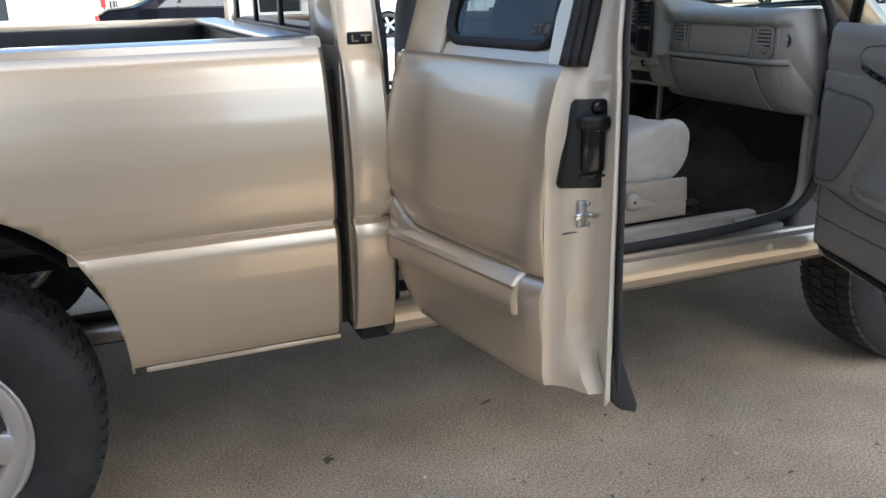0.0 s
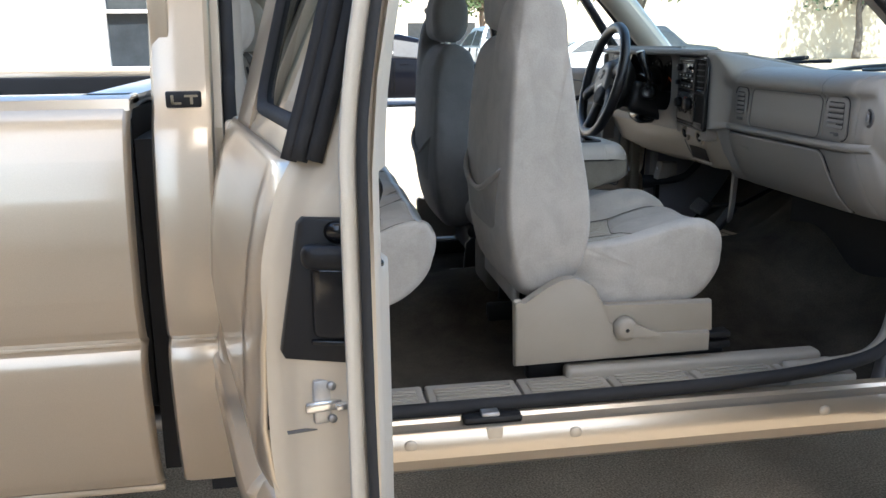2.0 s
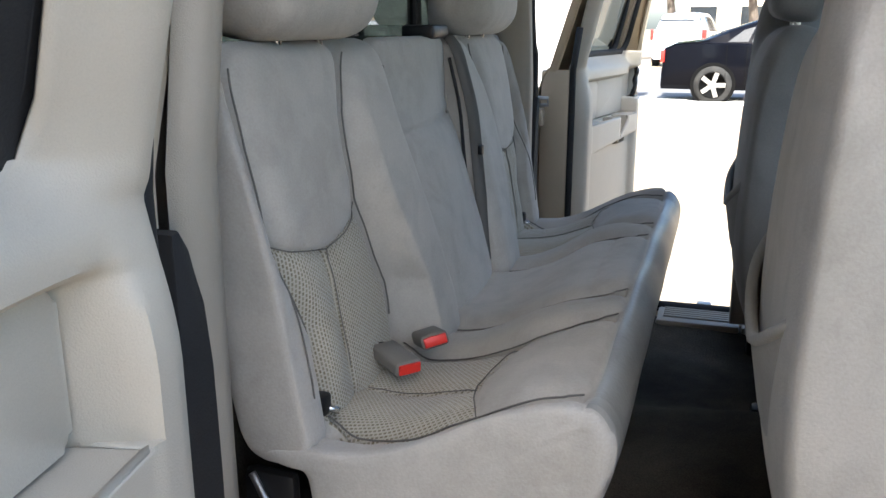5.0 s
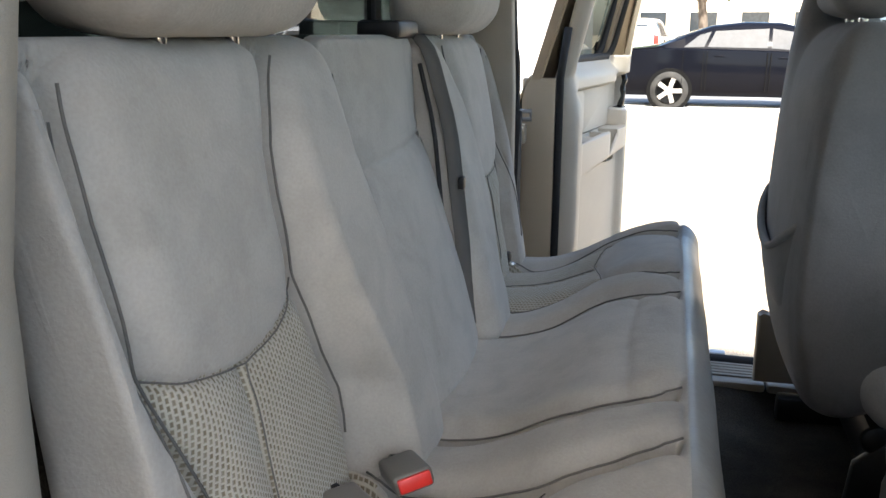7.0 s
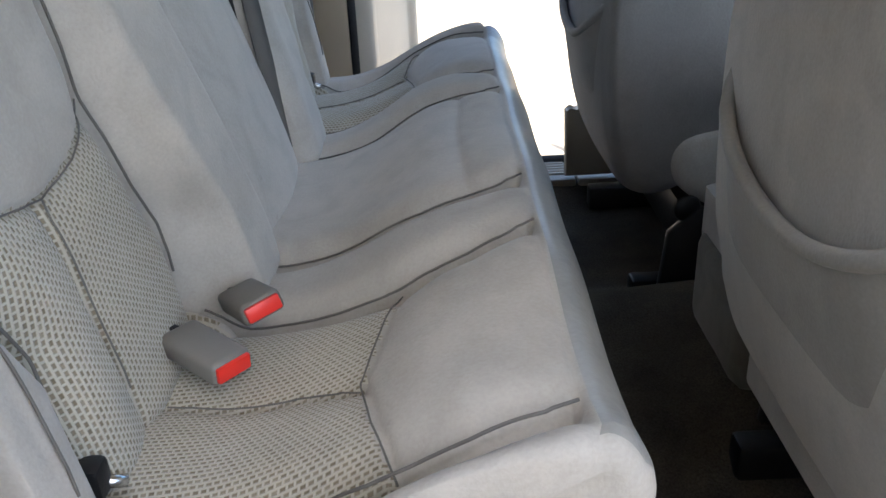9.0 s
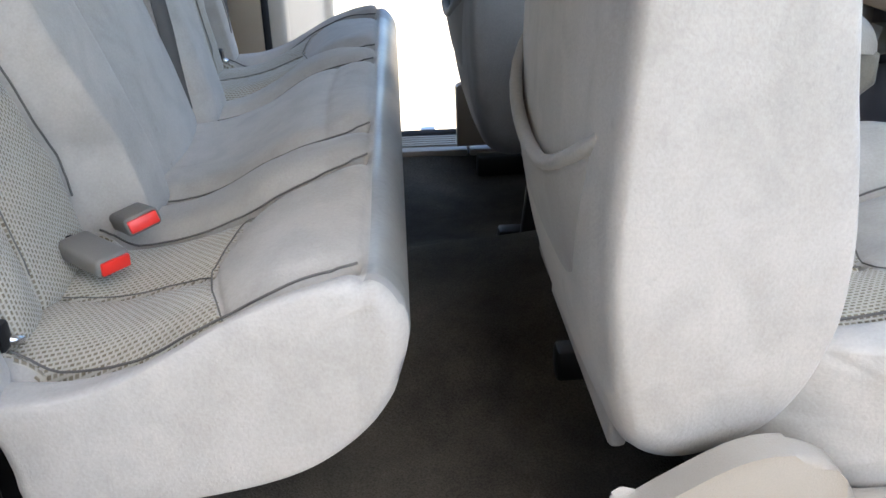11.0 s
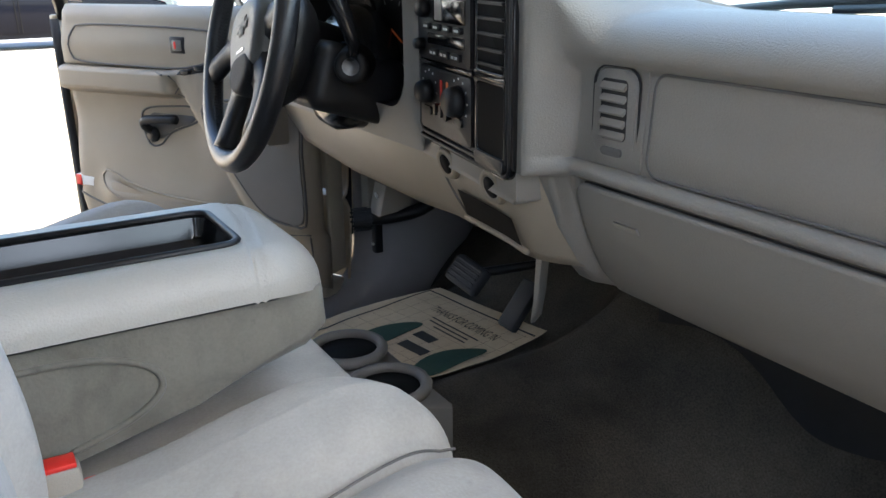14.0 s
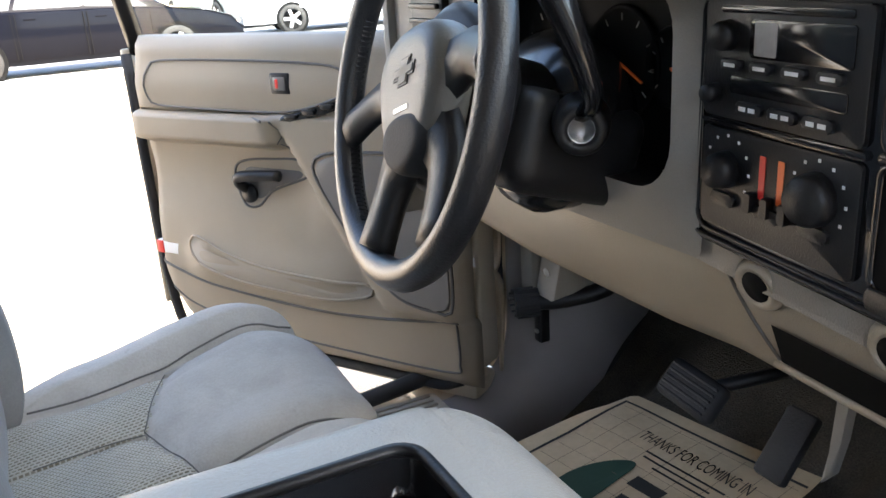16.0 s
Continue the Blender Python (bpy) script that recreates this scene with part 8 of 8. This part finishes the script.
for k in range(44):
    t = radians(140 + 2.0 * k)
    bm = tube([((RW - 0.0135) * math.cos(t), (RW - 0.0135) * math.sin(t), -0.009), ((RW - 0.016) * math.cos(t), (RW - 0.016) * math.sin(t), 0.004)], 0.0028, 4)
    part("stitch", bm, RUBBER, rim)
hub_l = [(0.0, 0.072), (0.055, 0.062), (0.082, 0.03), (0.075, -0.02), (0.055, -0.06), (0.0, -0.082), (-0.055, -0.06), (-0.075, -0.02), (-0.082, 0.03), (-0.055, 0.062)]
p = pillow(loop2(hub_l, 40), "z", -0.050, 0.008, 0.026, 10)
PADM = mat("grey wheel pad vinyl", (0.10, 0.095, 0.085), 0.42, bump=0.0004, bump_scale=400, vary=0.06)
pad = add_parts(p, {0: ("hub_pad", PADM, "grey airbag pad")}, rim)[0]
lowp = pillow(loop2([(0.0, -0.022), (0.04, -0.028), (0.055, -0.05), (0.04, -0.074), (0.0, -0.088), (-0.04, -0.074), (-0.055, -0.05), (-0.04, -0.028)], 32), "z", -0.046, 0.0105, 0.016, 8)
add_parts(lowp, {0: ("lower_pad", RUBBER, "black lower part of the pad")}, rim)
bars("emblem", [(-0.026, 0.012, 0.026, 0.024), (-0.011, 0.004, 0.013, 0.032)], lambda a, b, h: (a + 0.35 * b, b, 0.008 + h), BLACK, pad, 0.0012)
bars("emblem_face", [(-0.023, 0.0145, 0.023, 0.0215), (-0.0085, 0.0065, 0.0105, 0.0295)], lambda a, b, h: (a + 0.35 * b, b, 0.0093 + h), GREY, pad, 0.001)
bars("emblem_text", [(-0.018, -0.022, 0.018, -0.017)], lambda a, b, h: (a, b, 0.008 + h), STEEL, pad, 0.001)
for sx in (-1, 1):
    for a0, a1, w0 in ((8, -4, 0.03), (-52, -64, 0.032)):
        t0, t1 = radians(a0), radians(a1)
        pth = [(sx * 0.055 * math.cos(t0), 0.055 * math.sin(t0), -0.035), (sx * 0.11 * math.cos(t0), 0.11 * math.sin(t0), -0.030), (sx * (RW - 0.006) * math.cos(t1), (RW - 0.006) * math.sin(t1), 0.0)]
        bm = tube(spline(pth, 8), w0 * 0.6, 8, radii=[q * (1.0 if a0 > 0 else 1.25) for q in (0.034, 0.033, 0.030, 0.027, 0.025, 0.024, 0.024, 0.025, 0.026)])
        for v in bm.verts:
            v.co.z = v.co.z * 0.55
        part("spoke", bm, BLACK, rim, "black spoke", smooth=True)
CAX = Vector((-0.955, 0.0, 0.295)).normalized()
colm = Matrix.Translation(H) @ CAX.to_track_quat("Z", "Y").to_matrix().to_4x4()
col = part("steering_column", revolve([(0.0, -0.03), (0.088, -0.03), (0.102, -0.042), (0.100, -0.06), (0.080, -0.085), (0.060, -0.10), (0.058, -0.20), (0.055, -0.30), (0.0, -0.30)], 32, "z"), BLACK, truck, "black steering column shroud", smooth=True)
col.matrix_basis = colm
bm = box((-0.108, -0.078, -0.240), (0.108, 0.031, -0.078), 0.026, 4)
soft(part("column_shroud", bm, BLACK, col), 45)
part("column_boot", revolve([(0.085, -0.145), (0.098, -0.155), (0.106, -0.18), (0.090, -0.24)], 30, "z"), GLOSS, col, "round column boot", smooth=True)
K = Matrix.Translation((1.487, 0.219, 1.178)) @ pose(0, 0, 0, 0, 0, 55)
ign = part("ignition", revolve([(0.0, 0.012), (0.012, 0.013), (0.014, 0.020), (0.022, 0.021), (0.026, 0.012), (0.030, -0.03)], 30, "x"), BLACK, col, "round ignition lock", smooth=True, m=colm.inverted() @ K @ Matrix.Diagonal((-1, 1, 1, 1)))
part("key_ring", revolve([(0.0, 0.0), (0.012, 0.0), (0.013, 0.003), (0.015, 0.0)], 20, "x"), STEEL, ign, smooth=True, m=Matrix.Translation((0.0135, 0, 0)))
part("shift_lever", tube(spline([(1.50, 0.285, 1.20), (1.485, 0.235, 1.19), (1.475, 0.185, 1.205), (1.46, 0.18, 1.25), (1.44, 0.195, 1.31)], 24), 0.011, 8, radii=[0.009] * 14 + [0.010 + 0.0006 * i for i in range(11)]), GLOSS, truck, "black column shift lever with a bright cap", smooth=True)
part("lever_cap", revolve([(0.0, 0.004), (0.012, 0.003), (0.016, 0.0)], 18, "z"), WHITE, truck, "white gear lever cap", smooth=True, m=Matrix.Translation((1.4395, 0.196, 1.313)) @ pose(0, 0, 0, 0, -18, 0))
part("turn_lever", tube([(1.47, 0.44, 1.20), (1.46, 0.52, 1.21), (1.45, 0.56, 1.215)], 0.009, 8), BLACK, truck, smooth=True)

# pedals, brackets at the driver's side
pd = soft(part("brake_pedal", box((-0.010, -0.056, -0.030), (0.012, 0.056, 0.030), 0.010, 3), RUBBER, truck, "ribbed black brake pedal", m=pose(1.785, 0.372, 0.735, 4, 40, 0)), 40)
for k in range(5):
    bx("pedal_rib", (-0.0125, -0.046, -0.0225 + 0.010 * k), (-0.009, 0.046, -0.0185 + 0.010 * k), RUBBER, pd, "", 0.001)
part("pedal_arm", tube([(0.01, -0.02, 0.02), (0.10, -0.04, 0.10), (0.16, -0.04, 0.24)], 0.010, 6), BLACK, pd, smooth=True)
soft(part("throttle_pedal", box((-0.008, -0.024, -0.050), (0.01, 0.024, 0.050), 0.006, 2), RUBBER, truck, "black accelerator pedal", m=pose(1.80, 0.215, 0.722, 0, 38, 0)), 40)
soft(part("tunnel_cover", prism([(0.126, 0.94), (0.124, 0.84), (0.128, 0.77), (0.138, 0.722), (0.122, 0.742), (0.114, 0.79), (0.108, 0.85), (0.098, 0.94)], "x", 1.766, 1.782, 0.004), DASH, truck, "grey lower cover on the tunnel"), 40)
# Black block: dark lining, with the deep shade put into its colour
soft(part("under_dash_duct", prism([(1.905, -0.03), (1.955, -0.21), (2.02, -0.50), (2.05, -0.76), (2.10, -0.76), (2.10, -0.03)], "z", 0.50, 0.915, 0.01), RUBBER, dash, "black insulation under the dashboard"), 40)

# ---------------------------------------------------------------- paper floor mat
PAPER = mat("tan kraft paper", (0.52, 0.40, 0.25), 0.85, vary=0.08, vary_scale=8, fine=0.05, bump=0.0006, bump_scale=80)
INK = mat("dark green ink", (0.02, 0.055, 0.035), 0.8, vary=0.15)
INKB = mat("black ink", (0.025, 0.024, 0.02), 0.8, vary=0.1)
MATM = pose(1.744, 0.32, 0, 0, 0, 10)


def mat_pt(a, b, h):
    p = MATM @ Vector((a, b, 0))
    return Vector((p.x, p.y, floor_z(p.x, p.y) + 0.010 + h + 0.003 * math.sin(9 * a + 5 * b)))


V, F = sheet(np.linspace(-0.36, 0.085, 28), np.linspace(-0.14, 0.205, 22), lambda a, b: mat_pt(a, b, 0.0))
paper = raw("paper_floor_mat", V, F, PAPER, None, "tan kraft paper floor mat with dark green footprints")
tagged(paper, category="floor mat")


def mat_shape(name, pts, material, h=0.0012, label=""):
    V = [mat_pt(a, b, h) for a, b in pts]
    c = mat_pt(sum(p[0] for p in pts) / len(pts), sum(p[1] for p in pts) / len(pts), h)
    n = len(V)
    return raw(name, V + [c], [(i, (i + 1) % n, n) for i in range(n)], material, paper, label, smooth=False)


def mat_strip(name, a0, b0, a1, b1, material, h=0.001):
    n = 10
    V, F = sheet([0, 1], np.linspace(0, 1, n), lambda i, t: mat_pt(a0 + (a1 - a0) * (i if abs(a1 - a0) < abs(b1 - b0) else t), b0 + (b1 - b0) * (t if abs(a1 - a0) < abs(b1 - b0) else i), h))
    return raw(name, V, F, material, paper, "", smooth=False)


for a0, b0, a1, b1 in ((0.055, -0.135, 0.060, 0.175), (-0.33, -0.135, -0.325, 0.175), (-0.33, 0.170, 0.060, 0.175)):
    mat_strip("border_line", a0, b0, a1, b1, INKB)
for k in range(10):
    mat_strip("grid_line", 0.045 - 0.036 * k, -0.13, 0.0443 - 0.036 * k, 0.165, BARK, 0.0006)
    if k < 8:
        mat_strip("grid_line", -0.32, -0.12 + 0.036 * k, 0.05, -0.1193 + 0.036 * k, BARK, 0.0006)
for fa, fb in ((-0.145, 0.062), (-0.125, -0.098)):
    sole = [(fa + 0.085 * math.cos(t), fb + (0.030 - 0.006 * math.cos(t)) * math.sin(t) - 0.008 * math.cos(2 * t)) for t in np.linspace(0, 6.283, 28, endpoint=False)]
    mat_shape("footprint", sole, INK, 0.0012, "dark green shoe print")
cu = bpy.data.curves.new("mat_text", "FONT")
cu.body, cu.size, cu.align_x, cu.align_y, cu.extrude = "THANKS FOR COMING IN", 0.034, "CENTER", "CENTER", 0.0004
tx = new("mat_text", cu)
deps = bpy.context.evaluated_depsgraph_get()
tm = bpy.data.meshes.new_from_object(tx.evaluated_get(deps))
bpy.data.objects.remove(tx)
for v in tm.vertices:
    p = mat_pt(v.co.y, -v.co.x * 0.46, 0.0015)
    v.co = p
lettering = link("lettering", tm, INKB, paper, "printed words of thanks", smooth=False)
for k, (a, b0, b1) in enumerate(((-0.03, -0.07, 0.06), (-0.042, -0.055, 0.055), (-0.054, -0.06, 0.03))):
    mat_strip("small_print", a, b0, a + 0.004, b1, INKB, 0.0012)
mat_strip("brand_bar", -0.105, -0.02, -0.08, 0.03, INKB, 0.0012)
mat_strip("brand_bar", -0.15, -0.05, -0.125, 0.02, INKB, 0.0012)

# litter on the ground
rnd = random.Random(11)
spots = [(0.572, -0.629, 0.035, 0.009, 20, BARK), (-0.019, -0.761, 0.03, 0.018, 60, BARK), (1.223, -0.548, 0.022, 0.008, -30, KERB), (0.40, -1.55, 0.012, 0.006, 10, LENS)]
for k in range(36):
    q = rnd.uniform(0.006, 0.016)
    spots.append((rnd.uniform(-0.9, 2.3), rnd.uniform(-2.4, -0.75), q, q * rnd.uniform(0.35, 0.7), rnd.uniform(0, 180), rnd.choice((BARK, BARK, KERB, PAPER))))
for x, y, sx, sy, rz, mt in spots:
    leaf = raw("dry_leaf", [(-sx, 0, 0.002), (0, -sy, 0.006), (sx, 0, 0.003), (0, sy, 0.004), (0, 0, 0.008)], [(0, 1, 4), (1, 2, 4), (2, 3, 4), (3, 0, 4)], mt, None, "small dry leaf fragment lying on the asphalt", False, pose(x, y, 0.0, 0, 0, rz))
    tagged(leaf, category="litter", group="litter")
